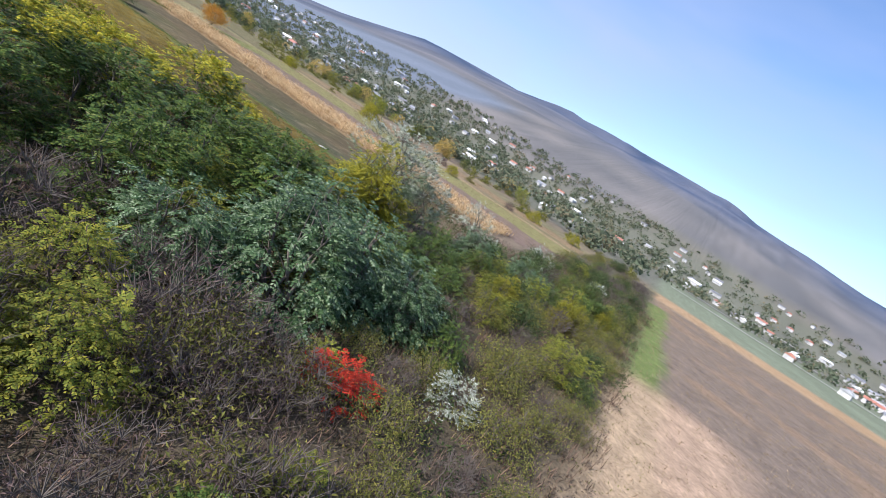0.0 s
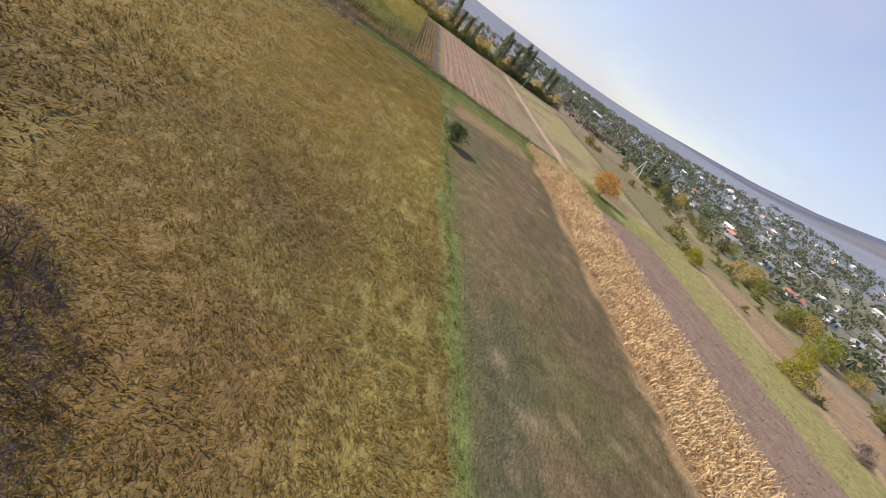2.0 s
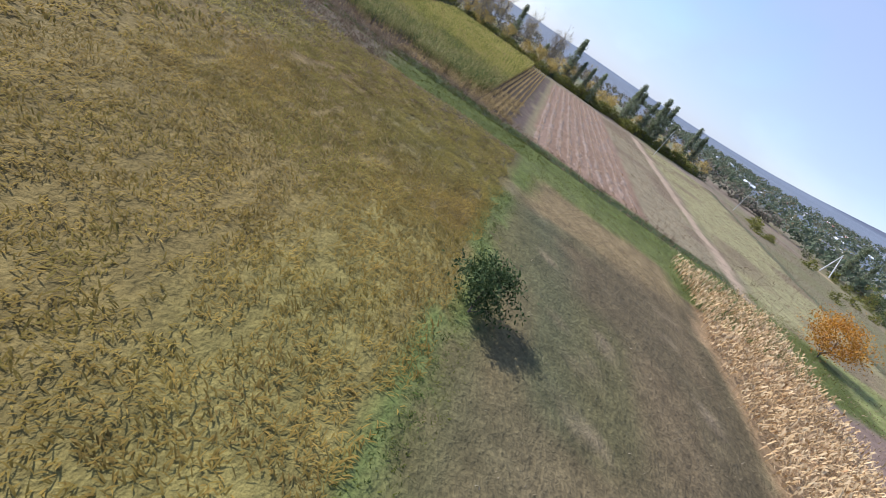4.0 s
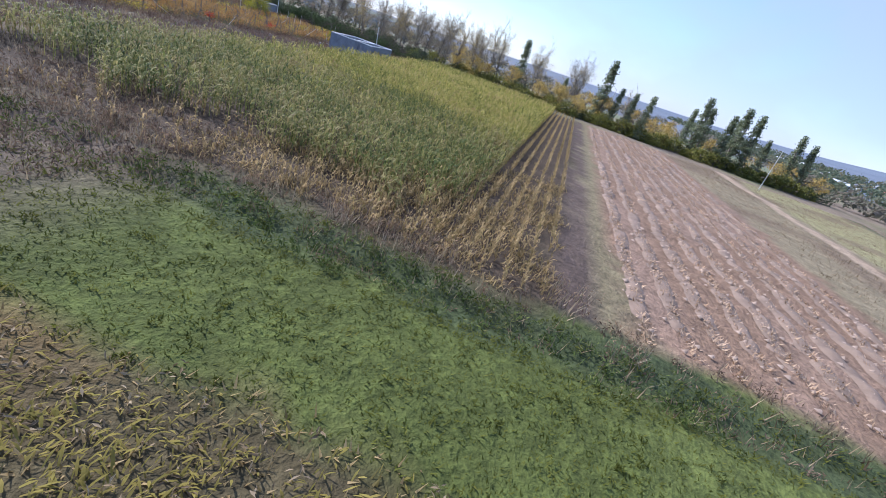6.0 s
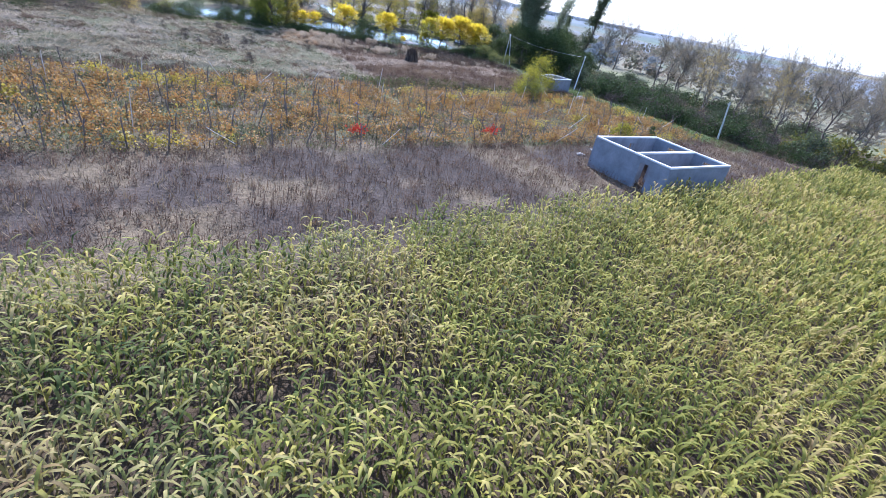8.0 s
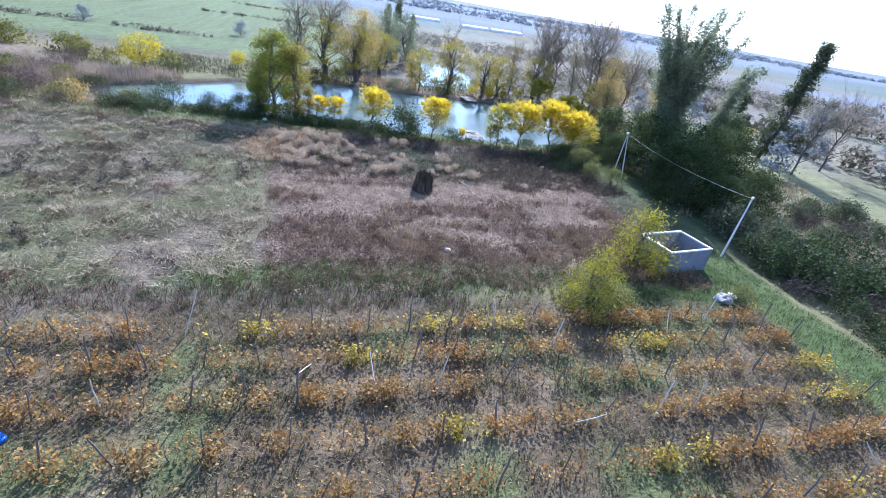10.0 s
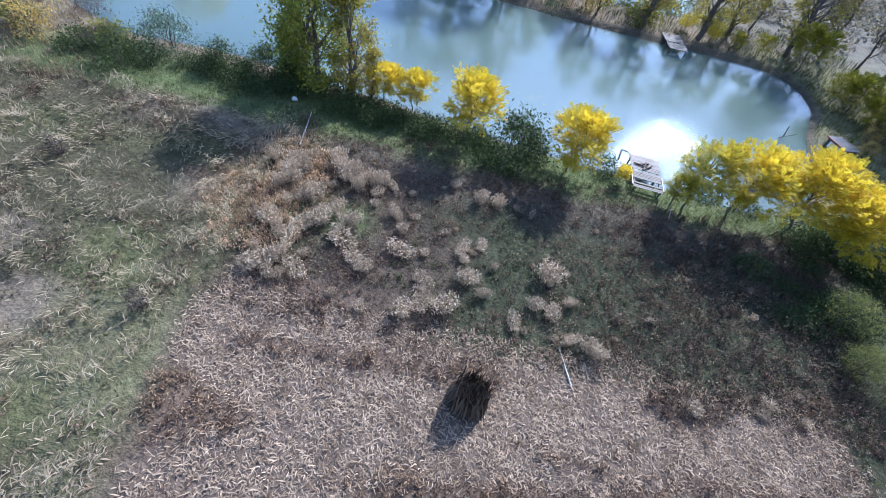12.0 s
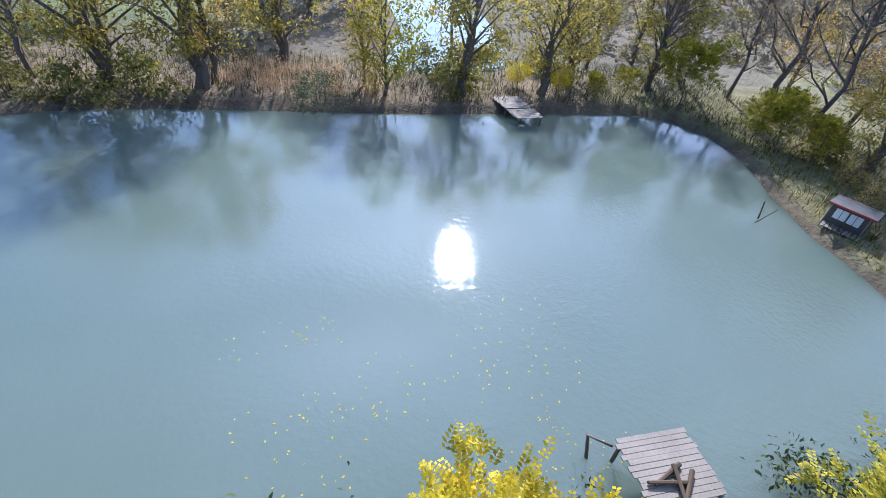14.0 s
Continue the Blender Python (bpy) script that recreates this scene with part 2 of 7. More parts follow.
def solid(name, a, b, size=0.3, rough=0.8, metal=0.0, bump=0.3, detail=5.0, coarse=3.0):
    """A surface that varies between two colours at a fine and a coarse scale, with fine relief."""
    m, nt, bsdf, out = nodes_of(name)
    tc = nt.nodes.new("ShaderNodeTexCoord")
    fine = noise_node(nt, tc.outputs["Object"], size, detail)
    col = ramp_node(nt, fine, (a, b))
    col = times(nt, col, noise_node(nt, tc.outputs["Object"], coarse, 3.0), 0.75, 1.2)
    nt.links.new(col, bsdf.inputs["Base Color"])
    bsdf.inputs["Roughness"].default_value, bsdf.inputs["Metallic"].default_value = rough, metal
    if bump:
        bp = nt.nodes.new("ShaderNodeBump")
        bp.inputs["Strength"].default_value, bp.inputs["Distance"].default_value = bump, size * 0.3
        nt.links.new(fine, bp.inputs["Height"])
        nt.links.new(bp.outputs[0], bsdf.inputs["Normal"])
    return m


M_YELLOW_CROP = veg("yellowing_crop_leaf", [(0.105, 0.09, 0.028), (0.155, 0.12, 0.033), (0.205, 0.138, 0.037), (0.235, 0.152, 0.042), (0.155, 0.097, 0.037)], 0.45, 0.8, wide=6.0, lump=2.0, spec=0.06)
M_GRASS = veg("fresh_grass_blade", [(0.035, 0.052, 0.014), (0.075, 0.105, 0.026), (0.14, 0.165, 0.045), (0.21, 0.18, 0.075)], 0.3, 0.8, wide=1.8, lump=0.8, spec=0.08)
M_DRY = veg("dry_grass_blade", [(0.115, 0.078, 0.042), (0.235, 0.17, 0.098), (0.36, 0.28, 0.175), (0.17, 0.118, 0.076)], 0.25, 0.8, wide=2.5, spec=0.08)
M_RUST = veg("rusty_weed", [(0.10, 0.062, 0.04), (0.225, 0.148, 0.092), (0.35, 0.245, 0.155), (0.15, 0.096, 0.062)], 0.2, 0.85, wide=1.6, spec=0.06)
M_WEED = veg("withered_weed", [(0.06, 0.038, 0.027), (0.135, 0.088, 0.06), (0.265, 0.18, 0.125), (0.11, 0.07, 0.05)], 0.2, 0.85, wide=2.0, spec=0.06)
M_MEADOW = veg("matted_meadow_grass", [(0.085, 0.075, 0.036), (0.19, 0.155, 0.09), (0.34, 0.28, 0.19), (0.12, 0.115, 0.05)], 0.25, 0.85, wide=1.6, lump=0.9, spec=0.06)
M_STRAW = veg("broken_stalk", [(0.15, 0.10, 0.064), (0.28, 0.205, 0.138), (0.46, 0.355, 0.25), (0.20, 0.135, 0.09)], 0.2, 0.85, wide=1.0, lump=0.9, spec=0.06)
# near-row maize leaf is darkened, far-row leaf yellower and brightened, as light falls
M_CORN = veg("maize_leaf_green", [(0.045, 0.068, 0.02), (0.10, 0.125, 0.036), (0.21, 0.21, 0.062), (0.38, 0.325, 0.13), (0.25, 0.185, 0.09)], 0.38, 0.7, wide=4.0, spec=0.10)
M_CORN_BRIGHT = veg("maize_leaf_yellow_green", [(0.085, 0.105, 0.024), (0.18, 0.19, 0.042), (0.32, 0.295, 0.065), (0.46, 0.375, 0.125), (0.32, 0.225, 0.10)], 0.42, 0.7, wide=4.0, spec=0.10)
M_CORN_DRY = veg("maize_leaf_dry", [(0.36, 0.22, 0.10), (0.52, 0.35, 0.17), (0.62, 0.47, 0.27), (0.42, 0.25, 0.12)], 0.25, 0.8, wide=3.0, spec=0.1)
M_CORN_FADED = veg("maize_leaf_faded", [(0.15, 0.115, 0.045), (0.27, 0.195, 0.085), (0.46, 0.335, 0.165), (0.22, 0.18, 0.06)], 0.45, 0.75, wide=2.0, spec=0.08)
M_LEAF_GREEN = veg("shrub_leaf_green", [(0.034, 0.064, 0.015), (0.058, 0.102, 0.022), (0.105, 0.155, 0.034), (0.16, 0.175, 0.036)], 0.28, 0.45, lump=1.1)
M_LEAF_DARK = veg("shrub_leaf_dark", [(0.036, 0.055, 0.02), (0.06, 0.09, 0.03), (0.11, 0.135, 0.05)], 0.25, 0.7, spec=0.12)
M_LEAF_OLIVE = veg("shrub_leaf_olive", [(0.115, 0.125, 0.034), (0.19, 0.19, 0.048), (0.28, 0.25, 0.06)], 0.48, 0.7, spec=0.12)
M_LEAF_LIME = veg("shrub_leaf_lime", [(0.15, 0.165, 0.022), (0.30, 0.285, 0.032), (0.46, 0.38, 0.037)], 0.48, 0.6, lump=0.9, spec=0.15)
M_LEAF_YELLOW = veg("autumn_leaf_yellow", [(0.36, 0.32, 0.025), (0.58, 0.46, 0.03), (0.72, 0.56, 0.04), (0.24, 0.26, 0.03)], 0.5, lump=0.8)
M_LEAF_GOLD = veg("autumn_leaf_gold", [(0.56, 0.44, 0.025), (0.72, 0.56, 0.03), (0.80, 0.63, 0.05)], 0.5, lump=0.8)
M_LEAF_ORANGE = veg("autumn_leaf_orange", [(0.45, 0.20, 0.03), (0.55, 0.27, 0.03), (0.38, 0.15, 0.03)], 0.4)
M_LEAF_RED = veg("autumn_leaf_red", [(0.45, 0.03, 0.02), (0.65, 0.07, 0.035), (0.40, 0.06, 0.03)], 0.35)
M_LEAF_SILVER = veg("silver_leaf", [(0.11, 0.14, 0.07), (0.25, 0.28, 0.18), (0.43, 0.45, 0.36), (0.56, 0.57, 0.49)], 0.18, 0.55, lump=0.9)
M_LEAF_SAGE = veg("sage_green_leaf", [(0.03, 0.06, 0.02), (0.052, 0.10, 0.034), (0.105, 0.16, 0.066), (0.25, 0.305, 0.18)], 0.2, 0.45, lump=1.2, spec=0.28)
M_LEAF_BROWN = veg("bare_twig_haze", [(0.085, 0.06, 0.052), (0.15, 0.108, 0.094), (0.12, 0.085, 0.082)], 0.2, 0.8, spec=0.08)
M_LEAF_WILLOW = veg("willow_leaf", [(0.12, 0.145, 0.05), (0.20, 0.225, 0.075), (0.36, 0.32, 0.08)], 0.35)
M_VINE = veg("vine_leaf", [(0.26, 0.135, 0.055), (0.40, 0.20, 0.06), (0.42, 0.28, 0.085), (0.28, 0.15, 0.07), (0.20, 0.15, 0.06)], 0.4, wide=3.0)
M_VINE_GOLD = veg("vine_leaf_gold", [(0.50, 0.36, 0.06), (0.42, 0.36, 0.06), (0.36, 0.22, 0.07)], 0.4)
M_TOWN_TREE = veg("garden_tree_leaf", [(0.085, 0.115, 0.07), (0.125, 0.15, 0.092), (0.17, 0.175, 0.11), (0.25, 0.195, 0.11)], 0.4, 0.8, wide=14.0, spec=0.05)
# blue-grey leaf: the haze of distance is put into its colour
M_HAZY_TREE = veg("haze_tinted_leaf", [(0.17, 0.20, 0.22), (0.20, 0.225, 0.24), (0.235, 0.25, 0.26)], 0.5, 0.8, wide=20.0, spec=0.05)
M_BARK = solid("bark", (0.07, 0.055, 0.045), (0.17, 0.14, 0.11), 0.08, 0.9)
M_BARK_PALE = solid("pale_bark", (0.16, 0.14, 0.11), (0.30, 0.27, 0.22), 0.1, 0.9)
M_POST = solid("grey_vine_post", (0.10, 0.08, 0.065), (0.20, 0.17, 0.14), 0.05, 0.9)
M_STAKE = solid("weathered_pale_stake", (0.45, 0.42, 0.37), (0.62, 0.58, 0.52), 0.06, 0.85)
M_BLOCK = solid("grey_block_plaster", (0.17, 0.18, 0.20), (0.27, 0.28, 0.305), 0.12, 0.9, coarse=1.2)
M_CAP = solid("pale_cement_cap", (0.62, 0.61, 0.58), (0.78, 0.77, 0.74), 0.1, 0.85)
M_PLANK = solid("weathered_plank", (0.14, 0.122, 0.105), (0.28, 0.25, 0.22), 0.07, 0.85)
M_CONCRETE = solid("concrete_pole", (0.42, 0.41, 0.38), (0.58, 0.57, 0.53), 0.06, 0.85)
M_STALKS = veg("dark_stalk", [(0.03, 0.022, 0.016), (0.07, 0.05, 0.035), (0.14, 0.10, 0.065)], 0.0)
M_WALL = solid("white_house_wall", (0.36, 0.35, 0.335), (0.54, 0.525, 0.50), 0.5, 0.85, bump=0.0)
M_ROOF_GREY = solid("grey_roof", (0.26, 0.265, 0.275), (0.38, 0.385, 0.39), 0.5, 0.8, bump=0.0)
M_ROOF_RED = solid("red_tile_roof", (0.30, 0.12, 0.08), (0.45, 0.20, 0.14), 0.5, 0.7, bump=0.0)
M_ROOF_DARK = solid("dark_slate_roof", (0.14, 0.14, 0.15), (0.24, 0.24, 0.25), 0.5, 0.7, bump=0.0)
M_PANE = solid("dark_window_pane", (0.03, 0.035, 0.04), (0.06, 0.07, 0.08), 0.5, 0.15, bump=0.0)
M_WHITE = solid("white_sheet", (0.70, 0.70, 0.68), (0.85, 0.85, 0.83), 0.2, 0.6)
M_BLUE = solid("blue_plastic", (0.02, 0.10, 0.40), (0.03, 0.15, 0.55), 0.1, 0.4)
M_RUBBLE = solid("pale_rubble", (0.28, 0.26, 0.235), (0.48, 0.45, 0.41), 0.08, 0.9)
M_WIRE = solid("grey_cable", (0.35, 0.35, 0.35), (0.5, 0.5, 0.5), 0.05, 0.5, bump=0.0)
M_RED_TRIM = solid("red_painted_board", (0.30, 0.03, 0.03), (0.42, 0.06, 0.05), 0.06, 0.6)
M_RIDGE = solid("ploughed_ridge_soil", (0.13, 0.088, 0.06), (0.265, 0.185, 0.128), 0.5, 0.95, bump=0.6)
M_CLOD = solid("pinkish_clod", (0.25, 0.175, 0.12), (0.44, 0.33, 0.245), 0.2, 0.95)
M_POPLAR = veg("poplar_leaf", [(0.14, 0.165, 0.09), (0.21, 0.24, 0.135), (0.32, 0.33, 0.20)], 0.45, 0.65, spec=0.15)
M_STRAW_PINK = veg("pale_ridge_straw", [(0.29, 0.182, 0.105), (0.43, 0.285, 0.17), (0.53, 0.378, 0.245), (0.35, 0.228, 0.132)], 0.2, 0.85, wide=2.0, spec=0.06)
M_WILLOW_GOLD = veg("yellowing_willow_leaf", [(0.18, 0.18, 0.048), (0.32, 0.28, 0.06), (0.52, 0.40, 0.07), (0.25, 0.23, 0.055)], 0.5, 0.7, spec=0.12)
M_LEAF_LEMON = veg("autumn_leaf_lemon", [(0.20, 0.24, 0.03), (0.38, 0.36, 0.04), (0.62, 0.49, 0.05)], 0.45, lump=1.0)
M_LAWN = veg("short_field_grass", [(0.072, 0.083, 0.015), (0.112, 0.120, 0.023), (0.165, 0.162, 0.036)], 0.4, 0.8, wide=2.5, lump=1.0, spec=0.06)
M_HAY = veg("flattened_hay", [(0.14, 0.115, 0.06), (0.265, 0.215, 0.127), (0.43, 0.345, 0.235), (0.185, 0.158, 0.086)], 0.25, 0.85, wide=1.4, lump=0.9, spec=0.06)
M_FEATHER = veg("feathery_grey_leaf", [(0.10, 0.145, 0.065), (0.18, 0.25, 0.12), (0.33, 0.39, 0.26), (0.13, 0.18, 0.075)], 0.3)
M_LEAF_YGREEN = veg("half_turned_leaf", [(0.125, 0.165, 0.03), (0.215, 0.245, 0.044), (0.38, 0.345, 0.05), (0.17, 0.21, 0.038)], 0.48)
# tan leaf, paled for haze and for light coming through the crown
M_TWIG_LEAF = veg("haze_paled_leaf", [(0.26, 0.20, 0.13), (0.38, 0.29, 0.18), (0.32, 0.27, 0.16)], 0.45, 0.8, spec=0.08)
M_ASPEN = veg("aspen_leaf", [(0.34, 0.27, 0.09), (0.52, 0.37, 0.11), (0.62, 0.42, 0.11), (0.42, 0.35, 0.13)], 0.5)
M_BREAK = veg("windbreak_leaf", [(0.07, 0.088, 0.044), (0.11, 0.13, 0.07), (0.17, 0.18, 0.095)], 0.35, 0.75, spec=0.08)
M_PLUME = veg("pale_plume", [(0.28, 0.215, 0.14), (0.43, 0.34, 0.235), (0.56, 0.46, 0.335), (0.33, 0.25, 0.17)], 0.3, 0.85, wide=0.8, spec=0.06)
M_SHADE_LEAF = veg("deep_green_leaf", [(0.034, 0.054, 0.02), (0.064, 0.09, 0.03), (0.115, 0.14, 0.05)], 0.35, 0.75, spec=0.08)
M_TUFT = veg("feathery_dry_tuft", [(0.22, 0.165, 0.11), (0.36, 0.28, 0.20), (0.48, 0.385, 0.29), (0.28, 0.21, 0.15)], 0.25, 0.85, wide=1.5, spec=0.06)
# scrub colours, paled for the haze over the plain
M_SCRUB = veg("scrub_leaf", [(0.125, 0.13, 0.09), (0.175, 0.17, 0.12), (0.235, 0.20, 0.15), (0.20, 0.165, 0.135)], 0.5, 0.8, wide=9.0, spec=0.05)
M_CROP_GREEN = veg("half_ripe_crop_leaf", [(0.19, 0.165, 0.045), (0.24, 0.20, 0.052), (0.31, 0.25, 0.065), (0.225, 0.17, 0.058)], 0.45, 0.8, wide=4.0, lump=2.0, spec=0.06)
M_CROP_GOLD = veg("golden_crop_leaf", [(0.185, 0.15, 0.04), (0.27, 0.20, 0.05), (0.335, 0.23, 0.058), (0.22, 0.155, 0.05)], 0.45, 0.8, wide=5.0, lump=2.0, spec=0.06)
M_REED = veg("warm_tan_reed", [(0.36, 0.23, 0.12), (0.52, 0.35, 0.20), (0.64, 0.47, 0.30), (0.42, 0.29, 0.17)], 0.3, 0.85, wide=1.5, spec=0.06)
M_BANK = veg("dull_bank_grass", [(0.035, 0.045, 0.02), (0.075, 0.092, 0.038), (0.135, 0.14, 0.07), (0.21, 0.18, 0.11)], 0.3, 0.8, wide=1.2, lump=0.7, spec=0.08)
M_LANE = solid("pale_dirt_lane", (0.36, 0.33, 0.29), (0.50, 0.46, 0.41), 0.8, 0.95, bump=0.0)

# ---- the lie of the land ----
POND = np.array([(30.5, -72.9), (25.6, -70.4), (21.6, -68.8), (15.5, -69.4), (11.2, -69.4), (6.1, -68.2), (1, -68.1), (-4.2, -67.1), (-9, -66.3), (-12.4, -65.9), (-18.6, -65.4), (-24, -64.6), (-29, -64.6), (-33, -66), (-36.6, -69.5), (-37.5, -72.3), (-38, -75.8), (-38.8, -77.9), (-39.4, -79.7), (-40.9, -82.4), (-42.1, -85.2), (-42.2, -88.8), (-40.9, -91.6), (-38, -93), (-30.2, -93.1), (-21.4, -93.2), (-15.2, -93.5), (-8.3, -94), (-3, -94.3), (1, -93.9), (5.7, -92.3), (10, -89.4), (15, -85.6), (21.7, -80)])
POND_FAR = np.array([(-19, -102), (-25, -101), (-31, -102.5), (-35, -110), (-39, -128), (-37, -143), (-31, -146), (-27, -136), (-25, -118)])


def inside(poly, x, y):
    """Signed distance to a shore: above zero in the water."""
    x, y = np.asarray(x, float), np.asarray(y, float)
    near, odd = np.full(x.shape, 1e9), np.zeros(x.shape, bool)
    for (ax, ay), (bx, by) in zip(poly, np.roll(poly, -1, 0)):
        ex, ey = bx - ax, by - ay
        t = np.clip(((x - ax) * ex + (y - ay) * ey) / (ex * ex + ey * ey), 0, 1)
        near = np.minimum(near, np.hypot(x - ax - t * ex, y - ay - t * ey))
        odd ^= ((ay > y) != (by > y)) & (x < ex * (y - ay) / (by - ay + 1e-12) + ax)
    return np.where(odd, near, -near)


WATER_Z = -0.55
RIDGE_AZ = [-180, -150, -60, 0, 30, 55, 73, 88, 100, 110, 118, 125, 131, 138, 146, 155, 165, 180]
RIDGE_EL = [0.5, 0.3, 0.3, 1.2, 3.0, 5.0, 6.2, 7.8, 8.0, 7.7, 7.0, 6.3, 4.9, 3.4, 2.2, 1.2, 0.7, 0.5]


def land(x, y):
    """Height of the ground."""
    x, y = np.asarray(x, float), np.asarray(y, float)
    r, az = np.hypot(x - 150, y - 20), np.degrees(np.arctan2(y - 20, x - 150))
    el = np.interp(az, RIDGE_AZ, RIDGE_EL)
    bumps = 1 + 0.16 * (vnoise(x, y, 420, 7) - 0.5) + 0.08 * (vnoise(x, y, 150, 8) - 0.5)
    rise = np.tan(np.radians(el)) * 2300 * bumps * (0.30 * sstep(300, 1050, r) + 0.70 * sstep(650, 2350, r))
    near = 1 - sstep(230, 330, r)
    rough = ((vnoise(x, y, 6, 1) - 0.5) * 0.22 + (vnoise(x, y, 1.7, 2) - 0.5) * 0.10) * near
    z = rise + rough
    for poly in (POND, POND_FAR):
        d = inside(poly, x, y)
        z = np.where(d > -2.2, z * (1 - sstep(-2.2, -0.6, d)) - 1.1 * sstep(-0.9, 1.2, d), z)
    z -= 0.35 * np.exp(-(((x - 59.8) / 0.7) ** 2)) * sstep(8, 14, y) * (1 - sstep(62, 70, y))
    z -= 0.5 * np.exp(-(((x + 36.5) / 1.3) ** 2)) * sstep(-38, -33, y) * (1 - sstep(-2, 4, y))
    return z


def spread(lo, hi, step, far):
    mid = np.arange(lo, hi + step / 2, step)
    out, d, p = [], step, 0.0
    while p < far:
        d = min(d * 1.17, 130.0)
        p += d
        out.append(p)
    out = np.array(out)
    return np.concatenate([lo - out[::-1], mid, hi + out])


def weed_band(x, y):
    """Where dead weeds stand in bands on the brown field: 0 to 1."""
    n = 0.5 * vnoise(x * 0.25, y * 1.3, 1.5, 123) + 0.5 * vnoise(x * 0.5, y, 3.2, 124)
    n = n + 0.24 * sstep(-39.5, -35, y) + 0.10 * (1 - sstep(-27, -17, x)) - 0.14 * (1 - sstep(-45.5, -42.5, y)) 
    return sstep(0.54, 0.68, n + 0.16 * (vnoise(x, y, 0.6, 125) - 0.5))


def ground_tone(x, y):
    """Colour of the bare soil and the low growth, field by field, with some haze and shade put in."""
    wx = x + (vnoise(x, y, 3.0, 11) - 0.5) * 1.3 + (vnoise(x, y, 0.9, 12) - 0.5) * 0.5
    wy = y + (vnoise(x, y, 3.0, 13) - 0.5) * 1.3 + (vnoise(x, y, 0.9, 14) - 0.5) * 0.5
    big, mid = vnoise(x, y, 60, 21), vnoise(x, y, 14, 22)
    c = np.empty((*x.shape, 3))
    olive, brown = np.array((0.17, 0.155, 0.075)), np.array((0.21, 0.16, 0.11))
    c[:] = olive + (brown - olive) * sstep(0.35, 0.65, 0.6 * big + 0.4 * mid)[..., None]

    def lay(x0, x1, y0, y1, col, soft=0.35, amount=1.0):
        a = sstep(x0 - soft, x0 + soft, wx) * (1 - sstep(x1 - soft, x1 + soft, wx))
        a = amount * a * sstep(y0 - soft, y0 + soft, wy) * (1 - sstep(y1 - soft, y1 + soft, wy))
        c[:] = c + (np.array(col) - c) * a[..., None]

    def spots(x0, x1, y0, y1, col, size, lo, hi, seed, amount=1.0):
        a = amount * sstep(lo, hi, vnoise(x, y, size, seed)) * (x > x0) * (x < x1) * (y > y0) * (y < y1)
        c[:] = c + (np.array(col) - c) * a[..., None]

    # wooded slopes and the plain beyond the ponds, their far tones paled or blued for haze
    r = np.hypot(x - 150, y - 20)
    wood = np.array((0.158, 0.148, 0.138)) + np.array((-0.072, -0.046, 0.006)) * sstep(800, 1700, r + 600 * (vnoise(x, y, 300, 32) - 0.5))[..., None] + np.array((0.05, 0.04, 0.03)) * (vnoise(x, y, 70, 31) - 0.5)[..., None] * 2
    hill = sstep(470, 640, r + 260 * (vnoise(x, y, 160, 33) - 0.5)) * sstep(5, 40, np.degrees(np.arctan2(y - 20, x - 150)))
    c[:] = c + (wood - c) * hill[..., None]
    town = sstep(150, 175, y) * (1 - hill)
    c[:] = c + (np.array((0.155, 0.155, 0.115)) - c) * (0.9 * town)[..., None]
    lay(-900, 900, -900, -104, (0.105, 0.105, 0.062), 6)
    lay(-900, 900, -190, -150, (0.125, 0.10, 0.075), 8)
    lay(-900, 900, -300, -205, (0.115, 0.15, 0.075), 8)
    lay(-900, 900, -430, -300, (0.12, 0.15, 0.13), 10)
    lay(-400, -44, -300, -60, (0.18, 0.168, 0.13), 6, 0.8)
    lay(-400, -42, -60, 12, (0.15, 0.15, 0.09), 4, 0.8)
    lay(-82, -62, -140, 90, (0.20, 0.20, 0.095), 3, 0.8)
    lay(-128, -92, -160, 140, (0.21, 0.185, 0.115), 4, 0.8)
    lay(-186, -138, -180, 160, (0.16, 0.185, 0.11), 5, 0.8)
    lay(-60, -36, -97, -50, (0.19, 0.175, 0.085), 2, 0.9)
    # the farthest land is turned blue-grey: haze put into the ground tone
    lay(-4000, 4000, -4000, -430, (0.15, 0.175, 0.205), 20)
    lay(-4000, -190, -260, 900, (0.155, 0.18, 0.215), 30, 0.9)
    spots(-400, 400, -420, -105, (0.15, 0.125, 0.08), 22, 0.45, 0.8, 35, 0.8)
    lay(-220, -6, -235, -103, (0.155, 0.137, 0.108), 6, 0.85)
    lay(-10, 300, -330, -112, (0.14, 0.175, 0.075), 5, 0.8)
    for edge in (-131, -158, -196, -240, -290):
        lay(-900, 900, edge - 1.2, edge + 1.2, (0.085, 0.085, 0.055), 1.5, 0.8)
    # strips towards the town
    lay(184, 700, 24, 128, (0.205, 0.155, 0.115))
    spots(184, 400, 20, 128, (0.30, 0.20, 0.12), 6, 0.5, 0.85, 36, 0.6)
    lay(183, 187.5, 15, 112, (0.16, 0.20, 0.06), 0.8)
    lay(181, 194, 6, 42, (0.48, 0.33, 0.215), 3, 0.85)
    lay(184, 900, 128, 133, (0.30, 0.21, 0.13), 1)
    lay(184, 900, 131, 156, (0.40, 0.26, 0.14), 1)
    lay(184, 900, 154, 300, (0.20, 0.22, 0.14), 3)
    lay(60, 170, 104, 108, (0.33, 0.24, 0.13), 1)
    lay(60, 170, 112, 125, (0.26, 0.18, 0.10), 2)
    lay(-30, 182, 130, 134, (0.36, 0.26, 0.15), 1)
    lay(62, 172, 86, 104, (0.23, 0.21, 0.08), 2)
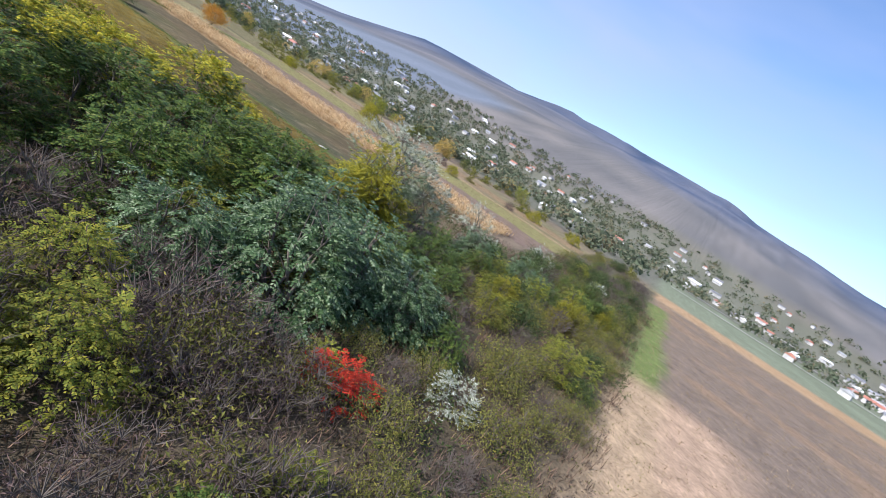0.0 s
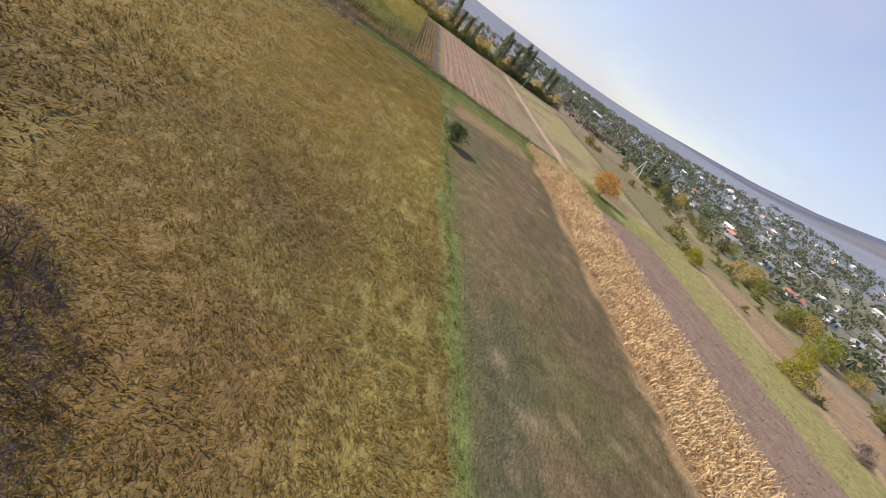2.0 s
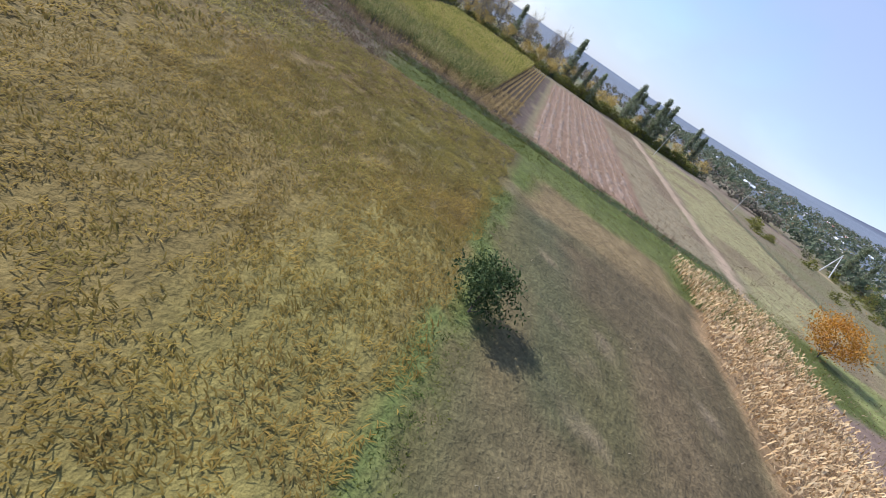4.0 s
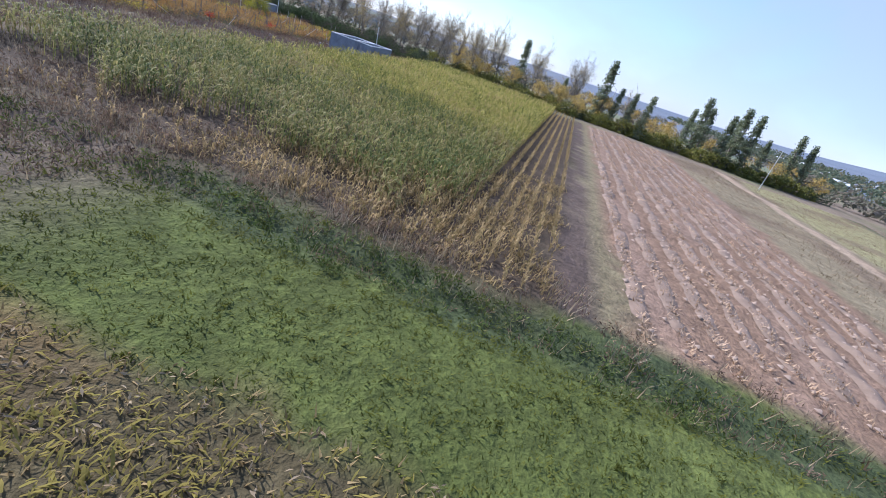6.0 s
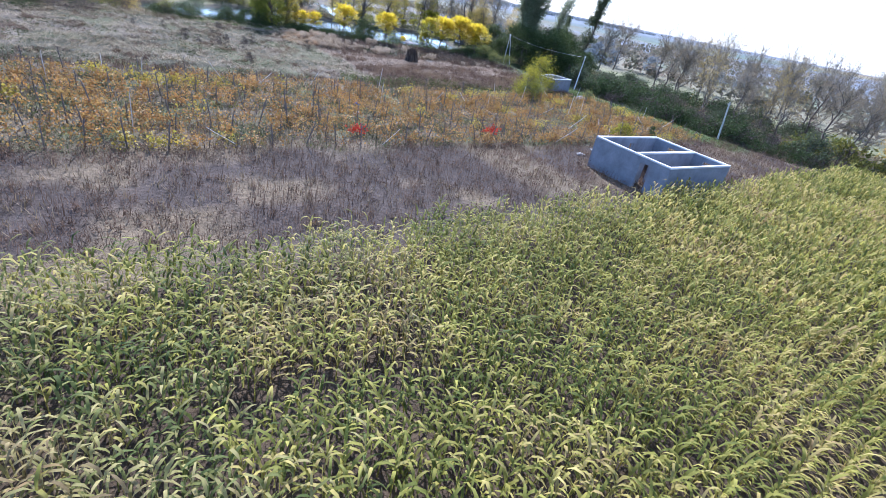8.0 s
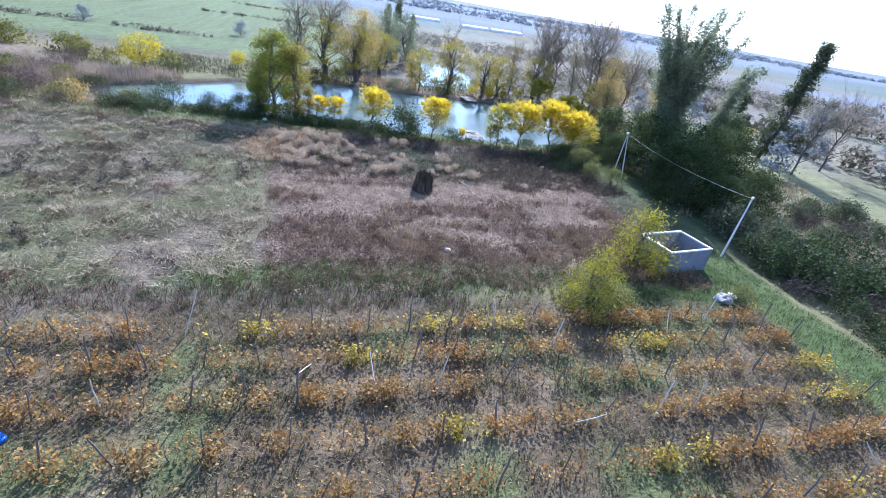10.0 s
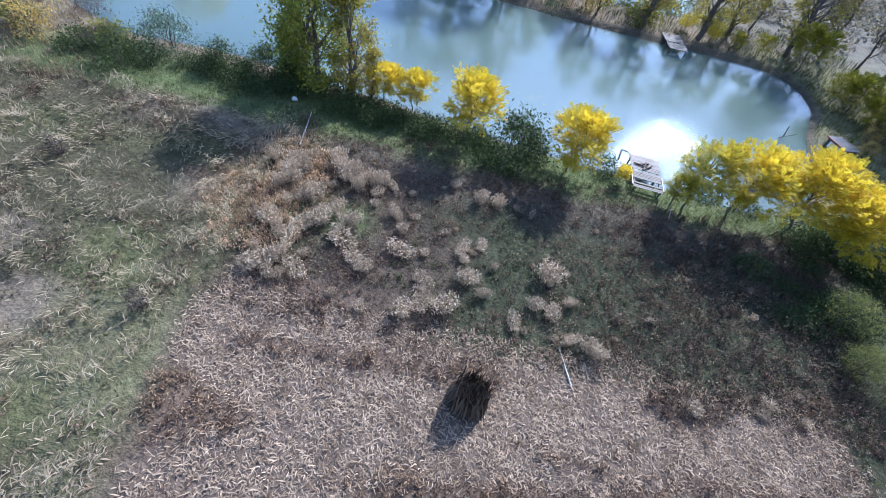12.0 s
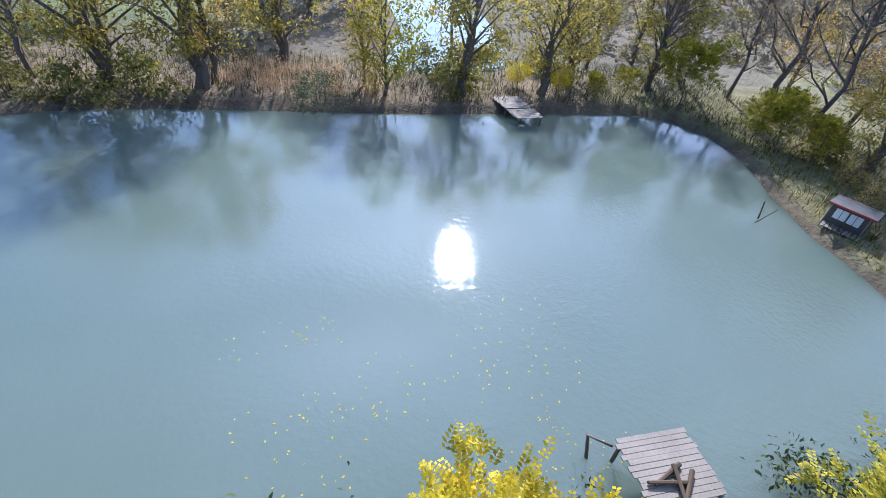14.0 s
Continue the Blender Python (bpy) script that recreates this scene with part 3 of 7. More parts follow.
    # purple fallow, stubble plot, dry maize, yellow crop
    lay(64, 168, 69, 87, (0.20, 0.14, 0.105))
    lay(62, 76, 79, 90, (0.20, 0.21, 0.07), 2)
    lay(66, 160, 58.5, 71, (0.28, 0.19, 0.10))
    lay(75, 158, 41.5, 58.5, (0.10, 0.077, 0.04))
    spots(75, 158, 42, 58.5, (0.095, 0.085, 0.036), 8, 0.35, 0.7, 41, 0.8)
    lay(79, 152, 41.8, 46.5, (0.075, 0.078, 0.04), 1.6, 0.8)
    spots(75, 158, 43, 57.5, (0.22, 0.165, 0.10), 1.3, 0.78, 0.95, 42, 0.7)
    spots(75, 158, 43, 57.5, (0.145, 0.105, 0.055), 5, 0.55, 0.8, 45, 0.6)
    lay(66, 151, -70, 40.6, (0.11, 0.08, 0.034))
    spots(66, 151, -40, 40.5, (0.165, 0.14, 0.048), 7, 0.5, 0.8, 46, 0.6)
    lay(66.3, 90, -20, 41, (0.135, 0.11, 0.038), 6, 0.9)
    lay(66.3, 71, -30, 40, (0.075, 0.06, 0.032), 1.8, 0.9)
    spots(66, 151, -40, 40.5, (0.165, 0.105, 0.044), 11, 0.5, 0.75, 47, 0.6)
    lay(86, 124, -70, 40.6, (0.175, 0.13, 0.042), 8, 0.8)
    lay(92, 152, 34.5, 40.6, (0.22, 0.19, 0.055), 2.5, 0.55)
    lay(67, 72, 42, 60, (0.16, 0.125, 0.075), 2, 0.8)
    lay(79, 152, 40.5, 41.8, (0.115, 0.14, 0.04))
    lay(146, 160, 26, 36, (0.09, 0.13, 0.035), 2)
    # thicket floor: the shade between the shrubs is put into a dark tone
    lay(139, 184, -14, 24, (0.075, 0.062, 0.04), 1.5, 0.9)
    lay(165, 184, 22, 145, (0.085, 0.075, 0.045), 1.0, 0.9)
    # cross strip
    lay(57, 66.5, -70, 42, (0.082, 0.098, 0.024))
    lay(57, 76, 40.5, 80, (0.092, 0.108, 0.028))
    lay(66, 71, 41.5, 60, (0.125, 0.137, 0.045), 1.5, 0.7)
    lay(70.8, 79, 43.4, 57.5, (0.18, 0.13, 0.062), 1.0)
    lay(57.6, 60.6, 8, 70, (0.06, 0.075, 0.03))
    lay(56, 68, -30, 24, (0.125, 0.092, 0.066), 2.5, 0.9)
    lay(49, 58.2, 20, 38, (0.095, 0.072, 0.042), 1.0, 0.8)
    # maize, farm track, ploughed plot, fields beside it
    lay(-38, 57, 4, 38.2, (0.08, 0.058, 0.038))
    lay(-40, 57, 38.3, 39.9, (0.10, 0.072, 0.055), 0.25)
    lay(-40, 57, 39.9, 41.3, (0.19, 0.155, 0.085), 0.25)
    lay(-40, 57, 41.3, 58.3, (0.215, 0.138, 0.088), 0.25)
    plough = sstep(-40, -39.5, x) * (1 - sstep(56.5, 57, x)) * sstep(41.5, 42, y) * (1 - sstep(57.8, 58.3, y))
    c[:] = c + (np.array((0.42, 0.31, 0.25)) - c) * (plough * 0.15 * sstep(0.45, 0.9, vnoise(x * 0.3, y, 2.4, 52)))[..., None]
    lay(-40, 58, 58.5, 69, (0.23, 0.185, 0.11))
    lay(-40, 62, 73, 97, (0.27, 0.24, 0.115), 1.5)
    spots(-40, 62, 58, 97, (0.16, 0.11, 0.07), 9, 0.5, 0.8, 53, 0.7)
    lay(-40, 62, 69.6, 71.8, (0.36, 0.265, 0.175), 0.5)
    lay(-40, 62, 97, 99.5, (0.10, 0.10, 0.05), 0.6)
    # weeds round the shell, vineyard, verge
    lay(-40, 58, -7.5, 5, (0.07, 0.053, 0.043), 1)
    spots(-40, 58, -8, 6, (0.16, 0.12, 0.075), 3, 0.5, 0.8, 55)
    lay(-29.5, 60, -27, -7.3, (0.10, 0.077, 0.046))
    spots(-29.5, 60, -27, -7.3, (0.10, 0.12, 0.045), 3, 0.5, 0.8, 56, 0.8)
    spots(-29.5, 60, -27, -7.3, (0.18, 0.135, 0.085), 2, 0.55, 0.8, 57, 0.7)
    # verge and shed lawn: the trees' shade is put into these darker tones
    lay(-34.5, -29.5, -36, -4, (0.08, 0.11, 0.037), 0.8)
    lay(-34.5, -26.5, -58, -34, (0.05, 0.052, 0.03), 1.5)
    lay(-40, -33.2, -60, -36, (0.07, 0.085, 0.035), 0.8)
    lay(-31, -20, -33, -26, (0.055, 0.085, 0.028), 1)
    lay(-8, 60, -28.6, -26.6, (0.12, 0.10, 0.07), 0.6)
    # meadow, brown stubble, dike
    lay(4, 70, -62, -28.6, (0.07, 0.062, 0.034), 0.8)
    spots(4, 70, -62, -28.6, (0.15, 0.12, 0.085), 3.2, 0.45, 0.75, 61)
    spots(4, 70, -62, -28.6, (0.12, 0.125, 0.05), 4, 0.55, 0.8, 62, 0.5)
    lay(-28.5, 4.5, -58, -28.3, (0.085, 0.064, 0.046), 0.6)
    lay(-27, 4, -48.8, -36.2, (0.135, 0.10, 0.074), 0.8)
    spots(-28.5, 4.5, -36.2, -28.3, (0.19, 0.155, 0.125), 2.5, 0.5, 0.75, 63, 0.8)
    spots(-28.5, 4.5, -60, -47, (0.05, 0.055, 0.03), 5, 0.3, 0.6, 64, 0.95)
    # shadow of the dike trees, put into the ground tone as a dark band
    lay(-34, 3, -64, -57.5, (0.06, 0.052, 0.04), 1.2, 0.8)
    lay(2.2, 7.5, -59.5, -53, (0.27, 0.17, 0.095), 1.2, 0.9)
    lay(-1.5, 3.2, -55.5, -53, (0.10, 0.14, 0.05), 1.0, 0.8)
    on = weed_band(x, y) * (x > -28.5) * (x < 4.5) * (y > -48.8) * (y < -28.3)
    c[:] = c + (np.array((0.12, 0.083, 0.058)) - c) * (0.8 * on)[..., None]
    lay(-21, 9, -31.0, -28.6, (0.095, 0.125, 0.048), 0.9, 0.85)
    lay(4.8, 6.8, -60, -30, (0.12, 0.115, 0.056), 0.8, 0.7)
    lay(-40, 30, -66.5, -61.5, (0.105, 0.125, 0.05), 0.8)
    shore = inside(POND, x, y)
    mud = sstep(-0.9, -0.25, shore)
    c[:] = c + (np.array((0.10, 0.085, 0.06)) - c) * mud[..., None]
    c *= (0.86 + 0.28 * vnoise(x, y, 0.8, 71))[..., None]
    return c


gx, gy = spread(-46, 200, 0.95, 3400), spread(-102, 104, 0.95, 3400)
GX, GY = np.meshgrid(gx, gy, indexing="ij")
GZ = land(GX, GY)
nx, ny = GX.shape
idx = np.arange(nx * ny).reshape(nx, ny)
quads = np.stack([idx[:-1, :-1], idx[1:, :-1], idx[1:, 1:], idx[:-1, 1:]], -1).reshape(-1, 4)

M_GROUND, nt, bsdf, _ = nodes_of("field_soil")
att = nt.nodes.new("ShaderNodeAttribute")
att.attribute_name = "tone"
geo = nt.nodes.new("ShaderNodeNewGeometry")
fine = noise_node(nt, geo.outputs["Position"], 0.22, 5.0, 0.65)
col = times(nt, att.outputs["Color"], fine, 0.7, 1.22)
col = times(nt, col, noise_node(nt, geo.outputs["Position"], 1.3, 5.0, 0.7), 0.7, 1.25)
nt.links.new(col, bsdf.inputs["Base Color"])
bsdf.inputs["Roughness"].default_value = 0.95
bsdf.inputs["Specular IOR Level"].default_value = 0.15
bp = nt.nodes.new("ShaderNodeBump")
bp.inputs["Strength"].default_value, bp.inputs["Distance"].default_value = 0.6, 0.25
lumps = nt.nodes.new("ShaderNodeMath")
lumps.operation = "MULTIPLY_ADD"
lumps.inputs[1].default_value = 1.2
nt.links.new(noise_node(nt, geo.outputs["Position"], 0.55, 3.0, 0.6), lumps.inputs[0])
nt.links.new(fine, lumps.inputs[2])
nt.links.new(lumps.outputs[0], bp.inputs["Height"])
nt.links.new(bp.outputs[0], bsdf.inputs["Normal"])
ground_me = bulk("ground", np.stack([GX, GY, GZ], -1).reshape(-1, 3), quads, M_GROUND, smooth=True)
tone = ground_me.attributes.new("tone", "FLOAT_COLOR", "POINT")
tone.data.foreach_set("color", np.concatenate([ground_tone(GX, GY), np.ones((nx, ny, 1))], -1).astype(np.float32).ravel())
tagged(new("ground", ground_me), "patchwork of autumn fields, verges and haze-tinted wooded far slopes", "ground", kind="structure")

# ---- water ----
M_WATER, nt, bsdf, _ = nodes_of("pond_water")
geo = nt.nodes.new("ShaderNodeNewGeometry")
col = ramp_node(nt, noise_node(nt, geo.outputs["Position"], 9.0, 3.0), [(0.090, 0.126, 0.108), (0.114, 0.153, 0.135)])
nt.links.new(col, bsdf.inputs["Base Color"])
bsdf.inputs["Roughness"].default_value, bsdf.inputs["IOR"].default_value = 0.03, 1.6
bsdf.subsurface_method = "BURLEY"
bsdf.inputs["Subsurface Weight"].default_value, bsdf.inputs["Subsurface Scale"].default_value = 0.9, 3.0
bsdf.inputs["Subsurface Radius"].default_value = (1.0, 1.0, 1.0)
bp = nt.nodes.new("ShaderNodeBump")
away = nt.nodes.new("ShaderNodeVectorMath")
away.operation = "DISTANCE"
away.inputs[1].default_value = (-28.5, -68.5, WATER_Z)
nt.links.new(geo.outputs["Position"], away.inputs[0])
breeze = nt.nodes.new("ShaderNodeMapRange")
breeze.interpolation_type = "SMOOTHSTEP"
breeze.inputs["From Min"].default_value, breeze.inputs["From Max"].default_value = 4.0, 14.0
breeze.inputs["To Min"].default_value, breeze.inputs["To Max"].default_value = 0.95, 0.16
nt.links.new(away.outputs["Value"], breeze.inputs[0])
nt.links.new(breeze.outputs[0], bp.inputs["Strength"])
bp.inputs["Distance"].default_value = 0.045
nt.links.new(noise_node(nt, geo.outputs["Position"], 0.22, 2.0, 0.5), bp.inputs["Height"])
nt.links.new(bp.outputs[0], bsdf.inputs["Normal"])


def water_sheet(name, poly, label):
    big = [(x, y, WATER_Z) for x, y in poly]
    mid = np.mean(poly, axis=0)
    grown = [(mid[0] + (x - mid[0]) * 1.04, mid[1] + (y - mid[1]) * 1.05, WATER_Z) for x, y, _ in big]
    bm = bmesh.new()
    bm.faces.new([bm.verts.new(p) for p in grown])
    bmesh.ops.triangulate(bm, faces=bm.faces[:])
    bmesh.ops.recalc_face_normals(bm, faces=bm.faces[:])
    if bm.faces[0].normal.z < 0:
        bmesh.ops.reverse_faces(bm, faces=bm.faces[:])
    tagged(new(name, from_bm(name, bm, M_WATER)), label, "water", kind="structure")


water_sheet("water_1", POND, "calm grey-green fish pond reflecting sky and trees")
water_sheet("water_2", POND_FAR, "second narrow pond shining between trees")

drift = np.random.default_rng(61)
lx, ly = drift.uniform(-20.5, -8.5, 420), -67.2 - 7.5 * drift.random(420) ** 1.6
far_in = inside(POND, lx, ly) > 0.4
flo = np.stack([lx, ly, np.full(420, WATER_Z + 0.012)], -1)[far_in & (vnoise(lx, ly, 1.6, 62) > 0.42)]
fv, ff = leaf_quads(flo, 0.045, 0.55, drift, 8.0)
tagged(new("floating_leaves", bulk("floating_leaves", fv, ff, M_LEAF_YELLOW)), "fallen yellow leaves drifting on the pond", "leaves", kind="stuff")

# ---- block shells ----
def walls_with_gaps(bm, axis, along, across, z1, thick, gaps):
    """One wall along an axis from along[0] to along[1], centred at across; gaps: (from, to, sill, head)."""
    us = sorted({along[0], along[1], *(g[0] for g in gaps), *(g[1] for g in gaps)})
    zs = sorted({-0.3, z1, *(max(g[2], -0.3) for g in gaps), *(g[3] for g in gaps)})
    full = {}
    for i in range(len(us) - 1):
        for k in range(len(zs) - 1):
            u, z = (us[i] + us[i + 1]) / 2, (zs[k] + zs[k + 1]) / 2
            full[i, k] = not any(g[0] < u < g[1] and g[2] < z < g[3] for g in gaps)
    corners = {}

    def at(i, side, k):
        if (i, side, k) not in corners:
            d = across + side * thick / 2
            corners[i, side, k] = bm.verts.new((us[i], d, zs[k]) if axis == "x" else (d, us[i], zs[k]))
        return corners[i, side, k]

    for (i, k), solid_here in full.items():
        if not solid_here:
            continue
        for s in (-1, 1):
            bm.faces.new([at(i, s, k), at(i + 1, s, k), at(i + 1, s, k + 1), at(i, s, k + 1)])
        for di, dk, e in ((-1, 0, ((i, k), (i, k + 1))), (1, 0, ((i + 1, k), (i + 1, k + 1))), (0, -1, ((i, k), (i + 1, k))), (0, 1, ((i, k + 1), (i + 1, k + 1)))):
            if not full.get((i + di, k + dk), False):
                (a, b), (c, d) = e
                bm.faces.new([at(a, -1, b), at(c, -1, d), at(c, 1, d), at(a, 1, b)])
    bmesh.ops.recalc_face_normals(bm, faces=bm.faces[:])


def shell_wall(owner, name, axis, along, across, z1, thick, gaps, cap):
    bm = bmesh.new()
    walls_with_gaps(bm, axis, along, across, z1 - 0.12, thick, gaps)
    wall = part(name, from_bm(name, bm, M_BLOCK), owner)
    lo, hi = (along[0], across - cap / 2, z1 - 0.12), (along[1], across + cap / 2, z1)
    if axis == "y":
        lo, hi = (across - cap / 2, along[0], z1 - 0.12), (across + cap / 2, along[1], z1)
    part("cap_beam", box_mesh("cap_beam", lo, hi, M_CAP, 0.015), wall, "pale cement capping")
    for a, b, sill, head in gaps:
        if sill > 0.3:
            lo, hi = (a, across - thick / 2 - 0.04, sill), (b, across + thick / 2 + 0.04, sill + 0.06)
            if axis == "y":
                lo, hi = (across - thick / 2 - 0.04, a, sill), (across + thick / 2 + 0.04, b, sill + 0.06)
            part("window_sill", box_mesh("window_sill", lo, hi, M_CAP), wall, "pale cement sill")
    return wall


def unfinished_house():
    h = thing("unfinished_house", "roofless two-room grey block shell with pale capping, in weeds", "building")
    x0, x1, y0, y1, ym, t, z = -9.05, -1.3, -2.2, 4.65, 1.6, 0.24, 2.55
    shell_wall(h, "wall", "y", (y0 + 0.12, y1 - 0.12), x1, z, t, [(2.3, 3.2, -0.3, 2.05)], t)
    shell_wall(h, "wall", "y", (y0 + 0.12, y1 - 0.12), x0, z, t, [(-0.75, 0.75, 0.95, 2.1), (2.7, 4.0, 0.95, 2.1)], t)
    shell_wall(h, "wall", "x", (x0 - 0.12, x1 + 0.12), y0, z, t, [(-6.0, -5.45, 0.2, 2.0)], t)
    shell_wall(h, "wall", "x", (x0 - 0.12, x1 + 0.12), y1, z, t, [], t)
    pivot = Vector((-1.3, -2.2, 0))
    h.matrix_basis = Matrix.Translation(pivot) @ Matrix.Rotation(radians(-2.2), 4, "Z") @ Matrix.Translation(-pivot)
    shell_wall(h, "partition", "x", (x0 + 0.13, x1 - 0.13), ym, z - 0.003, t, [(-3.6, -2.7, -0.3, 2.0)], t + 0.05)
    return h


unfinished_house()


def small_shell():
    s = thing("block_shed", "small roofless grey block shed with pale capping on a grassy verge", "shed", (-27.0, -32.1, 0), radians(10))
    x, y, z, t = 2.25, 1.55, 1.95, 0.2
    shell_wall(s, "wall", "x", (-x - 0.1, x + 0.1), y, z, t, [], t)
    shell_wall(s, "wall", "x", (-x - 0.1, x + 0.1), -y, z, t, [(-0.3, 0.3, 0.9, 1.5)], t)
    shell_wall(s, "wall", "y", (-y + 0.1, y - 0.1), x, z, t, [(-0.5, 0.4, -0.3, 1.75)], t)
    shell_wall(s, "wall", "y", (-y + 0.1, y - 0.1), -x, z, t, [], t)


small_shell()


# ---- poles and the cable between them ----
def pole_line(name, label, lines, mat=None):
    p = thing(name, label, "pole")
    for n, (a, b, r) in enumerate(lines):
        v, f = tubes([(np.linspace(a, b, 4), np.linspace(r * 1.2, r * 0.8, 4))], 8)
        part("leg" if len(lines) > 1 else "shaft", bulk("leg", v, f, mat or M_CONCRETE, True), p)
    return p


A_TOP, P_TOP = (-35.7, -54.0, 5.15), (-35.6, -34.6, 5.0)
pole = pole_line("braced_pole", "pale concrete power pole with a slanting brace", [((-35.8, -54.4, -0.3), A_TOP, 0.07), ((-35.6, -52.2, -0.3), (-35.7, -53.85, 5.0), 0.07)])
part("insulator", box_mesh("insulator", (-35.85, -54.1, 5.1), (-35.55, -53.9, 5.32), M_WHITE, 0.03), pole)
pole = pole_line("leaning_pole", "leaning pale concrete pole beside the block shed", [((-33.4, -33.1, -0.4), P_TOP, 0.08)])
part("insulator", box_mesh("insulator", (-35.7, -34.7, 4.95), (-35.5, -34.5, 5.15), M_WHITE, 0.03), pole)
pole = pole_line("leaning_pole", "pale concrete pole leaning out of a hedge", [((-35.4, -8.8, -0.4), (-35.0, -9.2, 4.6), 0.11)])
part("crossarm", box_mesh("crossarm", (-35.45, -9.25, 4.3), (-34.55, -9.15, 4.4), M_CONCRETE), pole)


def cable(a, b, sag, r=0.012):
    a, b = np.array(a), np.array(b)
    t = np.linspace(0, 1, 14)[:, None]
    pts = a + (b - a) * t - np.array([0, 0, sag]) * 4 * t * (1 - t)
    v, f = tubes([(pts, np.full(14, r))], 5)
    tagged(new("power_cable", bulk("power_cable", v, f, M_WIRE, True)), "thin grey cable slung between two poles", "cable")


cable(A_TOP, P_TOP, 0.5)


def field_pole(x, y, h, lean):
    pole_line("power_pole", "slender grey power pole at a field edge", [((x, y, -0.4), (x + lean, y, h), 0.07)])


field_pole(-33.0, 76.4, 8.0, 0.5)
field_pole(-58, 45, 9.0, 0.8)
field_pole(-34, 105, 8.0, 0.0)
pole = pole_line("braced_pole", "white concrete pole with two slanting legs by a hedge", [((-34.0, 136.0, -0.4), (-36.0, 138.5, 6.8), 0.16), ((-31.5, 138.0, -0.4), (-35.9, 138.5, 6.4), 0.16)])


# ---- fishing decks and the angler's shack ----
def deck(x0, x1, y0, y1, turn, label, boards, at, z=0.0, gap=(0, 0)):
    d = thing("fishing_deck", label, "deck", (at[0], at[1], z), turn)
    rng = random.Random(4)
    n, w = boards, (y1 - y0) / boards
    for i in range(n):
        if rng.random() < 0.06 or gap[0] < i < gap[1]:
            continue
        lift = rng.uniform(-0.012, 0.012)
        me = box_mesh("plank", (x0 + rng.uniform(-0.08, 0.08), y0 + i * w + 0.008, lift), (x1 + rng.uniform(-0.08, 0.08), y0 + (i + 1) * w - 0.008, lift + 0.035), M_PLANK)
        part("plank", me, d)
    for x in (x0 + 0.2, x1 - 0.2):
        part("beam", box_mesh("beam", (x - 0.05, y0, -0.13), (x + 0.05, y1, -0.016), M_PLANK), d)
        for y in (y0 + 0.15, (y0 + y1) / 2, y1 - 0.15):
            v, f = tubes([([(x, y, -1.5), (x, y, -0.13)], [0.06, 0.06])], 7)
            part("deck_post", bulk("deck_post", v, f, M_BARK), d)
    return d


d = deck(-1.15, 1.15, -2.1, 2.1, radians(-4), "weathered grey plank fishing deck over the pond edge", 26, (-20.3, -65.4), 0.38, (18, 22))
bm = bmesh.new()
box(bm, (-1.2, 0.2, 0.03), (-1.12, 1.9, 0.09))
part("edge_rail", from_bm("edge_rail", bm, M_STAKE), d, "pale edge board")
bm = bmesh.new()
box(bm, (1.12, -0.2, 0.03), (1.2, 1.9, 0.09))
part("edge_rail", from_bm("edge_rail", bm, M_STAKE), d, "pale edge board")
for i, (lx, ly, lt) in enumerate(((0.2, -0.3, 0.3), (0.35, -0.1, -0.25), (-0.1, 0.15, 0.7), (0.1, 0.05, 1.2))):
    bm = bmesh.new()
    bmesh.ops.create_cone(bm, cap_ends=True, segments=7, radius1=0.07, radius2=0.05, depth=1.1)
    bmesh.ops.rotate(bm, verts=bm.verts, matrix=Matrix.Rotation(radians(90), 3, "Y"))
    ob = new("driftwood_log", from_bm("driftwood_log", bm, M_STALKS))
    ob.matrix_basis = pose(-20.3 + lx, -65.4 + ly - 0.6, 0.38 + 0.10 + 0.02 * i, 0, 0, math.degrees(lt))
    tagged(ob, "dark wet log lying on the plank deck", "log", "logs on the deck")
deck(-1.2, 1.0, -2.2, 2.0, radians(3), "small grey plank landing under the far bank trees", 22, (-27.8, -92.6), 0.1)


def shack():
    s = thing("angler_shack", "low patched shack with white panels and red roof edge", "shack", (-40.2, -76.0, 0.2), radians(22), 0.56)
    bm = bmesh.new()
    box(bm, (-1.5, -1.7, -0.4), (1.5, 1.7, 1.5))
    part("wall", from_bm("wall", bm, solid("dark_shack_boards", (0.05, 0.045, 0.04), (0.11, 0.10, 0.09), 0.1)), s)
    for y in (-1.15, 0.05):
        panel = part("panel", box_mesh("panel", (1.5, y, 0.35), (1.54, y + 1.05, 1.35), M_WHITE, 0.01), s, "white sheet panel")
        part("frame", box_mesh("frame", (1.54, y + 0.5, 0.35), (1.57, y + 0.56, 1.35), M_PLANK), panel)
    bm = bmesh.new()
    vs = [bm.verts.new(p) for p in ((-1.9, -2.0, 1.45), (1.95, -2.0, 1.75), (1.95, 2.0, 1.75), (-1.9, 2.0, 1.45))]
    bm.faces.new(vs)
    bmesh.ops.solidify(bm, geom=bm.faces[:], thickness=0.07)
    roof = part("roof", from_bm("roof", bm, M_ROOF_DARK), s)
    part("fascia", box_mesh("fascia", (1.95, -2.0, 1.66), (2.0, 2.0, 1.84), M_RED_TRIM), roof, "red painted board")
    for y in (-1.6, 1.6):
        v, f = tubes([([(2.2, y, -0.9), (2.0, y, 1.65)], [0.05, 0.05])], 6)
        part("prop", bulk("prop", v, f, M_PLANK), s)
    for y in np.linspace(-1.5, 1.5, 9):
        part("plank", box_mesh("plank", (1.55, y, -0.28), (2.9, y + 0.3, -0.24), M_PLANK), s)


shack()
